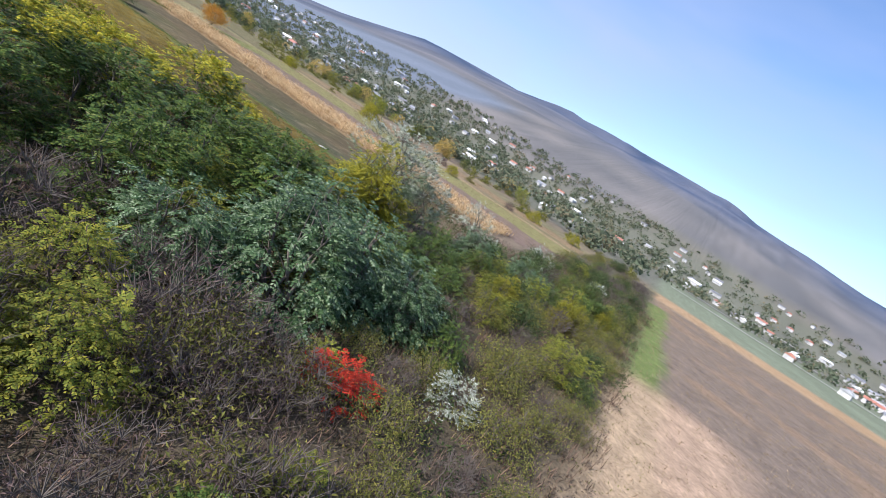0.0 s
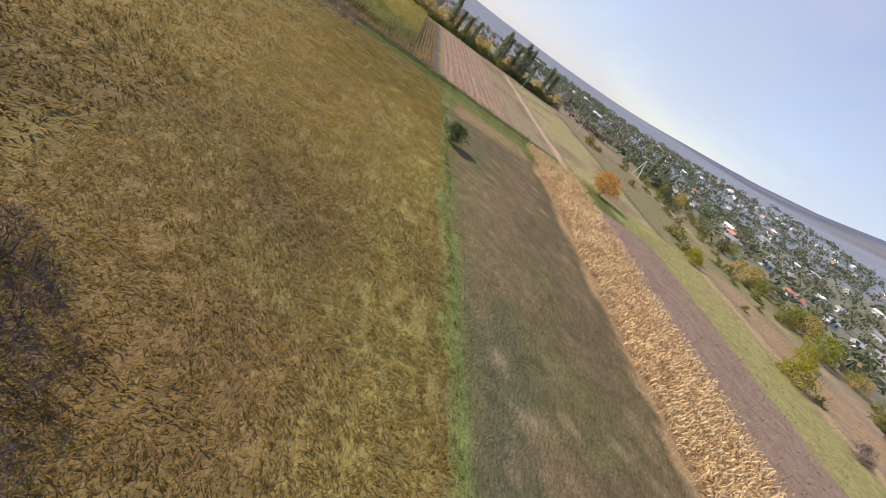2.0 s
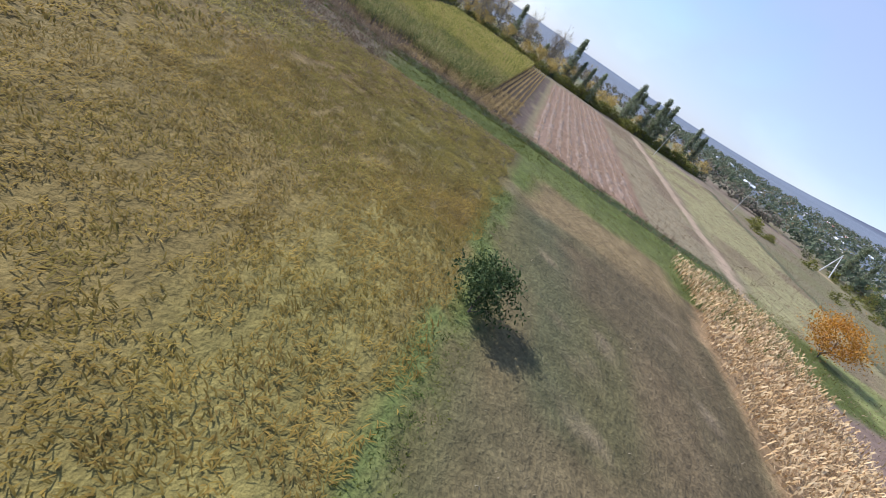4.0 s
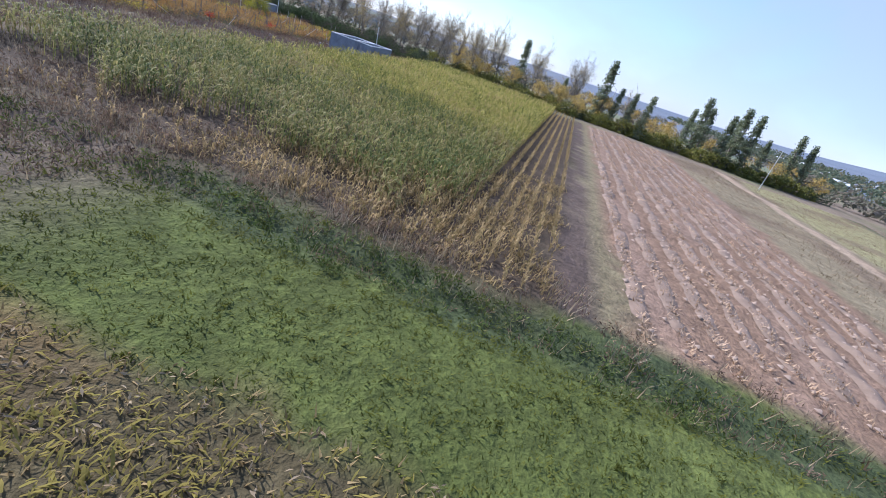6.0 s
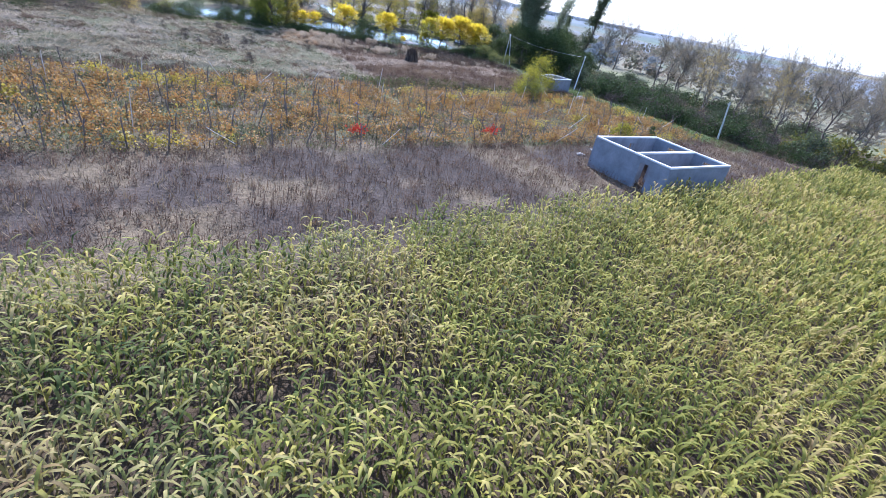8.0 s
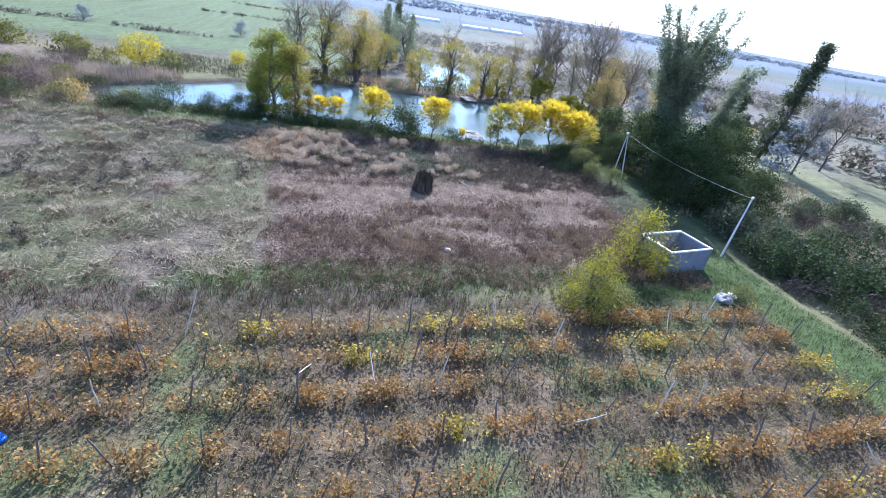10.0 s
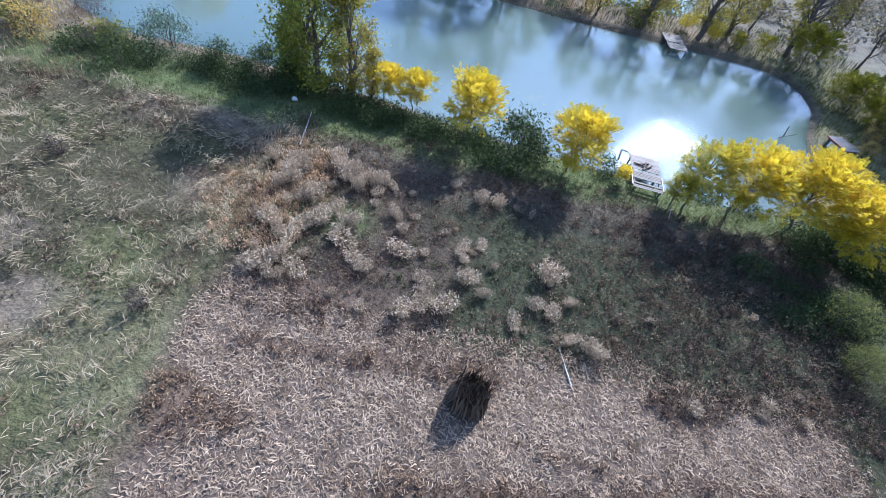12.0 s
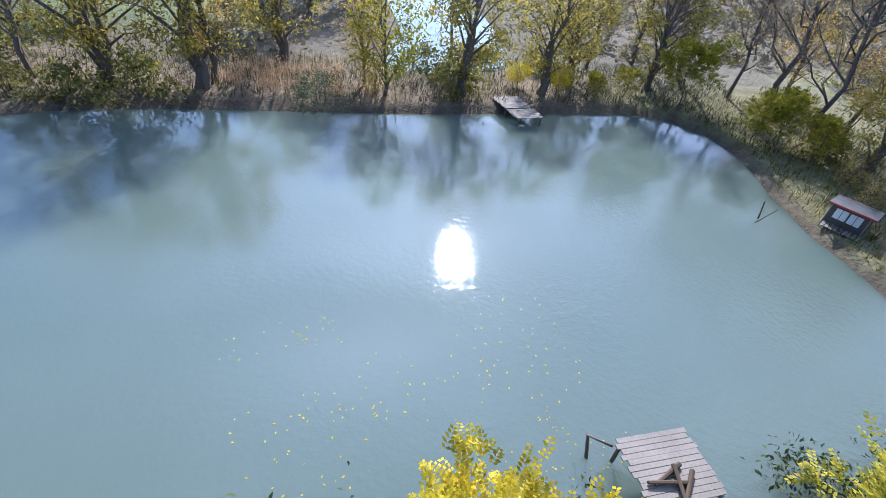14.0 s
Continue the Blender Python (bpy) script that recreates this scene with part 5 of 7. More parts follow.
grow(S_DARK, [(170.8, 51.0, 1.0), (178.2, 87.2, 1.0), (181.6, 31.6, 0.62), (182.2, 26.4, 0.5), (152.6, 24.0, 0.75), (154.2, 25.4, 0.62), (150.4, 23.2, 0.7), (148.6, 21.6, 0.75), (152.0, 26.2, 0.45), (155.4, 23.8, 0.7), (180.8, 74.0, 0.9), (176.4, 30.0, 0.7), (168.6, 40.0, 1.0), (173.6, 35.0, 0.8), (155.6, 18.0, 0.9), (160.4, 19.0, 0.9), (143.0, 17.0, 0.8), (140.0, 14.5, 0.7), (181.0, 60.0, 0.9), (174.0, 20.6, 0.6)] + [(rp.uniform(168, 182), rp.uniform(50, 140), rp.uniform(0.5, 0.9)) for _ in range(14)])
S_OLIVE = plant("thicket_shrub", "olive-green shrub with thinning leaves", "shrub", M_LEAF_OLIVE, 10, 3.2, 1.9, 0.3, 46, 2400, 0.085, 0.36, "mound", stems=3, bare=0.5, group="shrubs of the thicket")
grow(S_OLIVE, [(rp.uniform(171, 183), rp.uniform(-3, 9), rp.uniform(0.55, 0.85)) for _ in range(6)] + [(rp.uniform(160, 181), rp.uniform(-2, 15), rp.uniform(0.6, 0.95)) for _ in range(10)] + [(rp.uniform(167, 182.5), rp.uniform(20, 142), rp.uniform(0.5, 0.9)) for _ in range(34)] + [(177.6, 4.2, 0.9), (180.6, 5.0, 0.6), (179.4, 8.4, 0.62), (182.6, 12.6, 0.5), (181.6, 18.4, 0.62), (182.6, 22.4, 0.6), (179.4, 25.0, 0.7), (182.4, 37.0, 0.6), (182.0, 44.0, 0.6), (176.6, 15.6, 0.6), (174.2, 13.6, 0.55), (174.6, 26.5, 0.9), (178.5, 21.5, 0.85), (180.0, 40.0, 0.95), (176.0, 33.0, 0.85), (181.0, 50.0, 1.0), (180.5, 15.5, 0.75), (177.5, 11.0, 0.7)])
S_BROWN = plant("bare_thorn_bush", "leafless grey-brown thorn bush of fine twigs", "shrub", M_LEAF_BROWN, 12, 3.0, 2.0, 0.2, 46, 1300, 0.11, 0.10, "mound", stems=4, bare=2.2, group="shrubs of the thicket")
grow(S_BROWN, [(rp.uniform(161, 181), rp.uniform(-3, 10), rp.uniform(0.7, 1.0)) for _ in range(10)] + [(178.6, 1.0, 0.8), (176.0, 3.0, 0.8), (180.4, 11.4, 0.55), (181.4, 20.0, 0.55), (171.4, 6.8, 1.15), (169.4, 8.2, 1.0), (173.2, 8.6, 0.85), (172.6, 5.6, 0.95), (174.6, 6.4, 0.8), (166.0, 4.5, 1.1), (176.4, 13.4, 0.6), (174.2, 22.0, 0.75), (171.2, 29.5, 0.7), (177.6, 27.0, 0.6), (178.0, 36.0, 0.8), (173.0, 41.0, 0.8), (180.0, 66.0, 1.0), (177.5, 79.0, 1.1), (181.0, 75.0, 1.0), (181.6, 86.5, 0.9), (143.5, 26.3, 0.7), (141.5, 26.0, 0.6), (146, 28, 0.6), (139.5, 24, 0.6), (144, 22, 0.9), (150.5, 26.5, 0.55), (169.5, 2.0, 1.0), (143.0, 0.5, 1.1)] + [(rp.uniform(168, 182), rp.uniform(50, 140), rp.uniform(0.6, 1.0)) for _ in range(12)])
S_RED = plant("sumac_bush", "scarlet sumac bush among bare brown thorn", "shrub", M_LEAF_RED, 13, 2.6, 1.1, 0.2, 26, 240, 0.028, shape="mound", stems=4, group="shrubs of the thicket", frond=(0.4, 6, 0.13, 0.1), clump_r=0.25)
grow(S_RED, [(175.5, 10.2, 0.8), (176.2, 11.6, 0.5)])

# lone trees of the fields
S_LONE = plant("lone_bush", "round dark green bush beside a field strip", "shrub", M_LEAF_DARK, 14, 2.7, 1.25, 0.3, 40, 2600, 0.10, 0.45, stems=2)
grow(S_LONE, [(96.6, 41.8, 0.95)])
T_ORANGE = plant("cherry_tree", "round orange autumn cherry tree in open fields", "tree", M_LEAF_ORANGE, 15, 4.8, 2.5, 0.9, 55, 3600, 0.13, 0.45)
grow(T_ORANGE, [(65.2, 78.2, 1.0)])
S_FIELD = plant("hedge_bush", "yellow-green bush in a rough field verge", "shrub", M_LEAF_LIME, 16, 3.4, 1.9, 0.3, 36, 2000, 0.14, 0.45, "mound", stems=3, group="bushes along the verges")
grow(S_FIELD, [(66.5, 104, 0.9), (101, 103, 1.25), (60, 109, 0.8), (131, 101.5, 0.75), (150, 118, 0.9), (84, 124, 1.0), (160, 127, 0.9)])
S_HEDGE = plant("hedge_bush", "dull olive bush in a field hedge", "shrub", M_LEAF_OLIVE, 17, 3.0, 1.9, 0.2, 24, 230, 0.34, 0.42, "mound", stems=3, bare=0.4, group="bushes along the verges")
grow(S_HEDGE, [(rp.uniform(-35, 182), y + rp.gauss(0, 2.2), rp.uniform(0.45, 1.0)) for y in (110, 127, 138, 147, 156) for _ in range(15)])
S_PLUM = plant("plum_bush", "dark purple leafless plum bush", "shrub", M_LEAF_BROWN, 18, 2.4, 1.4, 0.2, 30, 1500, 0.1, 0.3, "mound", stems=4, bare=1.0, group="bushes along the verges")
grow(S_PLUM, [(114, 103, 1.0), (122, 112, 0.9), (146, 108, 0.9), (100, 131, 1.0)])

# poplars and thin trees along the far end of the fields
T_POPLAR = plant("poplar_tree", "tall slim poplar in a windbreak", "tree", M_POPLAR, 20, 13.5, 1.3, 0.3, 110, 2600, 0.24, 0.45, "column", clump_r=0.36, hang=-0.2, group="poplars of the windbreak")
grow(T_POPLAR, [(-61.8, 94.0, 0.92), (-62.4, 91.0, 1.02), (-56, 82, 0.75), (-58.5, 79, 1.1), (-60, 76.5, 1.15), (-57, 73, 0.95), (-60, 68.5, 0.95), (-58, 66.5, 1.1), (-50, 53, 0.8), (-52, 49.5, 0.75), (-54, 46, 0.75), (-56, 42.5, 1.15), (-66, 20, 1.05), (-56, 33, 0.6), (-48, 150, 0.9), (-44, 148, 1.0), (-40, 151, 0.8), (-90, 84, 1.0), (-84, 70, 0.9), (-17, -130, 1.0), (-20, -134, 1.1), (-23, -131, 0.9), (-10, -118, 0.8)])
T_BROAD = plant("poplar_tree", "broad grey-green poplar beyond the pond", "tree", M_POPLAR, 220, 13.0, 2.8, 1.2, 80, 4200, 0.15, 0.42, clump_r=0.6, group="trees beyond the pond")
grow(T_BROAD, [(-15, -117, 1.0), (-20.5, -123, 0.95), (-11, -112, 0.8), (4.0, -101, 0.7)])
T_AUTUMN = plant("aspen_tree", "thin yellow-brown autumn tree in a windbreak", "tree", M_ASPEN, 21, 6.5, 2.0, 0.8, 34, 900, 0.20, 0.45, bare=0.8, group="trees of the windbreak")
grow(T_AUTUMN, [(-48, 28, 0.85), (-57, 31, 1.0), (-62, 57, 0.9), (-66, 62, 1.0), (-50, 38, 0.7), (-64, 84, 0.8), (-70, 40, 1.0), (-75, 98, 0.9), (-46, 12, 0.9), (-58, 5, 1.1), (-54, 20, 1.0), (-52, 33, 0.95), (-53.5, 37, 0.8), (-55, 44, 1.1), (-57, 52, 1.0), (-56, 60, 0.8), (-61, 72, 0.9), (-60, 88, 0.9), (-49, 7, 0.7), (-51, 14, 0.8), (-64, 100, 0.9)])
S_BREAK = plant("windbreak_shrub", "dark tangled shrub at the foot of a windbreak", "shrub", M_LEAF_OLIVE, 22, 3.4, 2.2, 0.2, 30, 480, 0.28, 0.42, "mound", stems=3, bare=0.6, group="shrubs of the windbreak")
grow(S_BREAK, [(-46 - 0.12 * y + rp.gauss(0, 2.0), y, rp.uniform(0.6, 1.2)) for y in np.linspace(-2, 96, 54)])
grow_dark = plant("windbreak_shrub", "dull green shrub in a windbreak", "shrub", M_BREAK, 23, 3.2, 2.0, 0.2, 28, 420, 0.28, 0.42, "mound", stems=3, group="shrubs of the windbreak")
grow(grow_dark, [(-49 - 0.12 * y + rp.gauss(0, 2.5), y, rp.uniform(0.5, 1.1)) for y in np.linspace(0, 100, 30)])
def twiggy_tree(name, label, seed, h, spread, limbs, leaves, mat, bend):
    """A tall tree that has shed most leaves: forking limbs, branchlets and a haze of fine twigs."""
    rng = np.random.default_rng(seed)
    ob = thing(name, label, "tree", group="bare trees")
    k = np.linspace(0, 1, 7)[:, None]
    stem = np.array([0, 0, -0.3]) * (1 - k) + np.array([bend, 0, h * 0.9]) * k
    stem[1:-1, :2] += rng.normal(0, 0.018 * h, (5, 2))
    lines, joints, fine, tips = [(stem, np.linspace(0.017 * h, 0.003 * h, 7))], [], [], []
    for i in range(limbs):
        a = rng.uniform(0.2, 0.85)
        start = np.array([np.interp(a, k[:, 0], stem[:, c]) for c in range(3)])
        az, reach = rng.uniform(0, 2 * np.pi), spread * rng.uniform(0.5, 1.0) * (1.15 - 0.7 * a)
        end = start + np.array([reach * math.cos(az), reach * math.sin(az), h * rng.uniform(0.14, 0.34)])
        q = np.linspace(0, 1, 5)[:, None]
        limb = start * (1 - q) + end * q
        limb[1:-1] += rng.normal(0, 0.02 * h, (3, 3))
        lines.append((limb, np.linspace(0.0065 * h, 0.0018 * h, 5)))
        joints.append(int(round(a * 6)))
        for u in rng.uniform(0.3, 1.0, 8):
            s0 = np.array([np.interp(u, q[:, 0], limb[:, c]) for c in range(3)])
            d = (end - start) / np.linalg.norm(end - start) + rng.normal(0, 0.55, 3)
            s1 = s0 + d * h * rng.uniform(0.05, 0.12)
            fine.append((np.array([s0, s1]), [0.002 * h, 0.0012 * h]))
            for _ in range(4):
                s2 = s1 + (d + rng.normal(0, 0.7, 3)) * h * rng.uniform(0.025, 0.06)
                fine.append((np.array([s0 * 0.3 + s1 * 0.7, s2]), [0.0014 * h, 0.0006 * h]))
                tips.append(s2)
    part("trunk", bulk("trunk", *joined_tubes(lines, joints, 5), M_BARK, True), ob)
    # pale bark on the fine twigs puts the same haze into colour
    tagged(part("twig_haze", bulk("twig_haze", *tubes(fine, 3), M_BARK_PALE, True), ob), kind="stuff")
    p = np.array(tips)[rng.integers(0, len(tips), leaves)] + rng.normal(0, 0.018 * h, (leaves, 3))
    part("crown", bulk("crown", *leaf_quads(p, 0.1, 0.4, rng, 0.2, 0.2), mat), ob)
    return ob


T_BARE = twiggy_tree("bare_tree", "tall nearly leafless tree with a haze of pale orange twigs", 24, 12.0, 3.6, 20, 2600, M_TWIG_LEAF, 0.8)
grow(T_BARE, [(-46.5, -104.6, 1.3), (-52.2, -92, 1.45), (-49, -100.4, 1.25), (-83, -64, 1.0), (-77, -47, 0.9), (-95, -48, 0.9), (-81, -22, 1.0), (-82, -16, 0.9), (-85, -7, 1.0), (-66, 9, 0.9), (-1.3, -98.5, 1.15), (2.5, -97.5, 1.0), (-47, 2, 0.75), (-52, -3, 0.85), (-56, 8, 0.9), (-60, -8, 0.95), (-66, -1, 1.0), (-48, -14, 0.7), (-62, -20, 0.9), (-70, -30, 1.0), (-52, -80, 1.05), (-50, -86, 1.25), (-46, -101, 0.95), (-72, -60, 0.9), (-78, -45, 0.9), (-80, -20, 0.9), (-64, -34, 0.8)] + [(rp.uniform(-120, -55), rp.uniform(-40, 40), rp.uniform(0.7, 1.05)) for _ in range(3)])
T_BARE2 = twiggy_tree("bare_tree", "slim thinning tree with a few tan leaves still hanging", 124, 12.5, 2.6, 16, 1700, M_ASPEN, -0.9)
grow(T_BARE2, [(-45, -6, 0.7), (-50, 6, 0.85), (-47.5, 11, 0.75), (-53, 16, 0.9), (-49, -10, 0.65), (-46, -18, 0.7), (-58, 26, 0.9), (-55, -24, 0.8), (-63, 36, 0.9), (-60, 50, 0.7), (-68, 12, 1.0), (-50, -95, 0.9), (-40, -103, 0.8), (-28, -108, 0.9)])

# hedge and trees beside the vineyard
S_VERGE = plant("verge_shrub", "dark green bramble mound along a ditch", "shrub", M_LEAF_DARK, 25, 2.4, 1.9, 0.1, 32, 850, 0.145, 0.42, "mound", stems=3, bare=0.4, group="hedge beside the vineyard")
grow(S_VERGE, [(rp.uniform(-46, -37.2), rp.uniform(-33, -6), rp.uniform(0.7, 1.25)) for _ in range(24)] + [(-38.2 + rp.gauss(0, 0.9), y, rp.uniform(0.65, 1.05)) for y in np.linspace(-31, 1, 15)] + [(rp.uniform(-62, -41), rp.uniform(-55, -8), rp.uniform(0.7, 1.3)) for _ in range(12)])
S_VERGE2 = plant("verge_shrub", "greyish leafless shrub along a ditch", "shrub", M_LEAF_BROWN, 26, 2.3, 1.7, 0.1, 30, 480, 0.16, 0.3, "mound", stems=4, bare=1.4, group="hedge beside the vineyard")
grow(S_VERGE2, [(-39.8 + rp.gauss(0, 1.3), y, rp.uniform(0.6, 1.0)) for y in np.linspace(-30, 4, 14)] + [(rp.uniform(-66, -42), rp.uniform(-50, -4), rp.uniform(0.8, 1.4)) for _ in range(16)])
S_VERGE3 = plant("verge_shrub", "dull olive-green bush in rough ground", "shrub", M_BREAK, 27, 2.8, 1.7, 0.1, 30, 1100, 0.15, 0.42, "mound", stems=4, bare=0.5, group="hedge beside the track")
grow(S_VERGE3, [(-38.4, -37.2, 1.25), (-37.8, -33.8, 0.8), (-40.2, -39.0, 1.0), (-41.5, -35.5, 1.1)] + [(rp.uniform(-64, -40), rp.uniform(-50, 0), rp.uniform(0.6, 1.2)) for _ in range(18)])
T_DARK = plant("shade_tree", "large dense dark green tree throwing deep shade", "tree", M_SHADE_LEAF, 28, 9.5, 4.2, 0.8, 90, 8500, 0.16, 0.4, "mound", stems=2, group="dark trees by the pond", clump_r=0.8)
grow(T_DARK, [(-44.5, -50.5, 0.92), (-41.8, -58.0, 0.85), (-47, -61, 0.95), (-50, -53, 0.85), (-45, -42, 0.6), (-40.4, -41.2, 0.55), (-39.0, -45.2, 0.78), (-42.5, -66.5, 0.7), (-37.6, -57.6, 0.5), (-37.0, -61.6, 0.42), (-56, -60, 0.9), (-40.0, -54.0, 0.8), (-39.6, -47.4, 0.85)])
def fan_poplar(name, label, seed, h, spread, plumes, skirts, leaves, bend, leaf=0.15):
    """A poplar whose limbs all sweep upwards in leafy plumes, fanned out downwind."""
    rng = np.random.default_rng(seed)
    ob = thing(name, label, "tree", group="tall poplars")
    trunk = np.array([(0, 0, -0.4), (0.05, 0, 1.0), (-0.1, 0.1, 3.0), (bend * 0.15, 0, h * 0.4), (bend * 0.4, 0, h * 0.65), (bend * 0.7, 0, h * 0.85)])
    lines, pos = [(trunk, np.linspace(0.42, 0.04, 6))], []
    t = np.linspace(0, 1, 7)[:, None]
    for i in range(plumes + skirts):
        tall = i < plumes
        a = rng.uniform(0, 2 * np.pi)
        z0 = rng.uniform(0.03, 0.28) * h
        start = np.array([np.interp(z0, trunk[:, 2], trunk[:, k]) for k in range(3)])
        end_z = h * (rng.uniform(0.72, 1.0) if tall else rng.uniform(0.22, 0.6))
        out = spread * math.sqrt(rng.uniform(0.02, 1.0)) * (1.0 if tall else 0.85)
        end = np.array([bend * (end_z / h) + out * math.cos(a), out * math.sin(a), max(end_z, z0 + 2.0)])
        way = start * (1 - t) + end * t
        way[:, :2] -= 0.22 * (end - start)[None, :2] * np.sin(t * np.pi) * (0.4 + 0.6 * t)
        way[:, 0] += 0.35 * bend * t[:, 0] ** 4
        lines.append((way, np.linspace(0.12 if tall else 0.08, 0.012, 7)))
        m = int(leaves / (plumes + 0.6 * skirts) * (1.0 if tall else 0.6))
        u = 0.22 + 0.82 * rng.random(m) ** 0.8
        p = np.stack([np.interp(u, t[:, 0], way[:, k]) for k in range(3)], -1)
        wide = 0.16 + 0.46 * np.sin(np.clip((u - 0.1) / 0.98, 0, 1) * np.pi) ** 0.8
        knots = 1 + 0.5 * np.sin(u * 23 + a * 5)
        p += rng.normal(0, 1, (m, 3)) * (wide * knots)[:, None] * np.array([0.75, 0.75, 1.0])
        pos.append(p)
    part("trunk", bulk("trunk", *joined_tubes(lines, [2] * (plumes + skirts), 5), M_BARK_PALE, True), ob)
    p = np.concatenate(pos)
    p[:, 2] = np.maximum(p[:, 2], 0.4)
    v, f = leaf_quads(p, leaf, 0.45, rng, 0.2, -0.3)
    part("crown", bulk("crown", v, f, M_POPLAR), ob)
    return ob


WIND = radians(-42)
put(fan_poplar("old_poplar", "tall fan-shaped poplar with upswept wind-bent limbs", 29, 20.0, 5.4, 36, 22, 44000, -0.5), -44.6, -59.2, 1.0, WIND, True)
put(fan_poplar("old_poplar", "thin leaning poplar with sparse upper limbs", 129, 14.5, 2.0, 9, 12, 7000, -1.4), -54.5, -61.0, 1.0, WIND, True)
# darker leaf colour stands in for a crown seen against the light
T_BIGSLIM = plant("old_poplar", "tall slender leaning poplar", "tree", M_BREAK, 30, 20, 1.9, 0.6, 120, 8200, 0.21, 0.42, "column", bare=0.4, clump_r=0.5, hang=-0.2, lean=-0.13, group="tall poplars")
put(T_BIGSLIM, -74.5, -69.0, 1.0, WIND, True)
put(T_BIGSLIM, -62.0, -66.5, 0.55, WIND)
S_SHED = plant("yellowing_elder", "yellow-green elder bush against the block shed", "shrub", M_LEAF_LIME, 31, 5.0, 1.9, 0.2, 56, 4200, 0.10, 0.36, "mound", stems=5, hang=0.3, group="bushes by the shed")
grow(S_SHED, [(-23.0, -31.3, 1.06), (-15.8, -26.0, 0.85)])
S_SHED2 = plant("yellowing_elder", "low green bush at the vineyard's end", "shrub", M_LEAF_WILLOW, 32, 2.6, 1.5, 0.1, 40, 2600, 0.09, 0.36, "mound", stems=5, group="bushes by the shed")
grow(S_SHED2, [(-16.2, -25.6, 1.0), (-18.4, -26.2, 0.65), (-28.9, -26.4, 0.6)])
S_YB = plant("young_mulberry", "small bright yellow bush in the vineyard", "shrub", M_LEAF_LIME, 33, 2.0, 0.95, 0.2, 26, 1300, 0.10, 0.42, "mound", stems=4)
grow(S_YB, [(-13.9, -8.6, 1.0)])
S_JUN = plant("dark_conifer", "small dark upright conifer among vine posts", "shrub", M_LEAF_DARK, 34, 1.7, 0.42, 0.15, 24, 1100, 0.07, 0.3, "column", clump_r=0.14)
grow(S_JUN, [(-18.3, -8.0, 1.0)])

# round the pond
T_YA = plant("mulberry_tree", "young yellow mulberry tree on the pond dike", "tree", M_LEAF_YELLOW, 40, 5.6, 2.4, 2.1, 105, 1900, 0.04, shape="umbrella", clump_r=0.24, group="yellow trees on the dike", frond=(0.46, 5, 0.15, 0.08), top=(M_LEAF_GOLD, 0.72), girth=0.95)
grow(T_YA, [(-6.4, -64.6, 0.92), (-26.2, -62.7, 1.05), (-2.0, -67.0, 0.58), (0.2, -67.2, 0.55), (-18.2, -64.0, 0.26)])
T_YB = plant("mulberry_tree", "spreading golden mulberry tree on the pond dike", "tree", M_LEAF_YELLOW, 41, 5.8, 2.5, 2.0, 120, 2300, 0.04, shape="umbrella", clump_r=0.26, group="yellow trees on the dike", frond=(0.46, 5, 0.15, 0.08), top=(M_LEAF_GOLD, 0.68), girth=0.95)
grow(T_YB, [(-14.1, -63.7, 0.87), (-30.2, -62.5, 1.12), (-33.0, -60.8, 1.0)])
T_YC = plant("mulberry_tree", "yellow-green mulberry tree beside the fishing deck", "tree", M_LEAF_LEMON, 42, 5.4, 1.8, 1.9, 80, 1250, 0.04, shape="umbrella", clump_r=0.24, group="yellow trees on the dike", frond=(0.46, 5, 0.15, 0.08), top=(M_LEAF_YELLOW, 0.82))
grow(T_YC, [(-22.9, -62.9, 1.0), (-21.9, -62.8, 0.5)])
S_DIKE = plant("dike_shrub", "dark green rounded shrub on the dike", "shrub", M_LEAF_DARK, 43, 3.0, 1.8, 0.2, 60, 3800, 0.10, 0.42, "mound", stems=3, bare=0.4, group="shrubs on the dike")
grow(S_DIKE, [(-10.0, -63.9, 1.22), (9.5, -67.2, 0.8), (12.5, -66.5, 0.75), (7.5, -66.6, 0.7)])
S_DIKE2 = plant("dike_shrub", "low dark bramble on the pond bank", "shrub", M_LEAF_DARK, 44, 1.4, 1.4, 0.1, 36, 950, 0.10, 0.42, "mound", stems=3, group="shrubs on the dike")
grow(S_DIKE2, [(rp.uniform(-33.5, -24.5), rp.uniform(-60, -54.0), rp.uniform(0.5, 1.0)) for _ in range(8)] + [(rp.uniform(-8.5, 4), rp.uniform(-65.2, -63.8), rp.uniform(0.5, 1.0)) for _ in range(14)] + [(rp.uniform(-36, -26), rp.uniform(-63.5, -60), rp.uniform(0.6, 1.1)) for _ in range(9)] + [(x, -66.0 + 0.045 * (6 - x) * -1 + rp.gauss(0, 0.5) if x > 0 else -65.2 - x * 0.02 + rp.gauss(0, 0.4), rp.uniform(0.5, 1.0)) for x in (-3.5, -1.5, 0.5, 2.2, 4.0, 5.4, 7.0, 9.0, 11.0, 13.2, 15.0, 17.5, 20, 22.5, -5, -11.5, -17.2, -25, -28)])
T_BIG = plant("willow_tree", "tall green poplar-like willow on the dike", "tree", M_LEAF_YGREEN, 45, 10.4, 2.5, 0.3, 120, 11500, 0.13, 0.42, "vase", bare=0.6, clump_r=0.55, hang=0.2, group="willows at the pond", girth=1.1, stems=2)
grow(T_BIG, [(5.6, -67.3, 1.0), (7.4, -67.6, 0.5)])
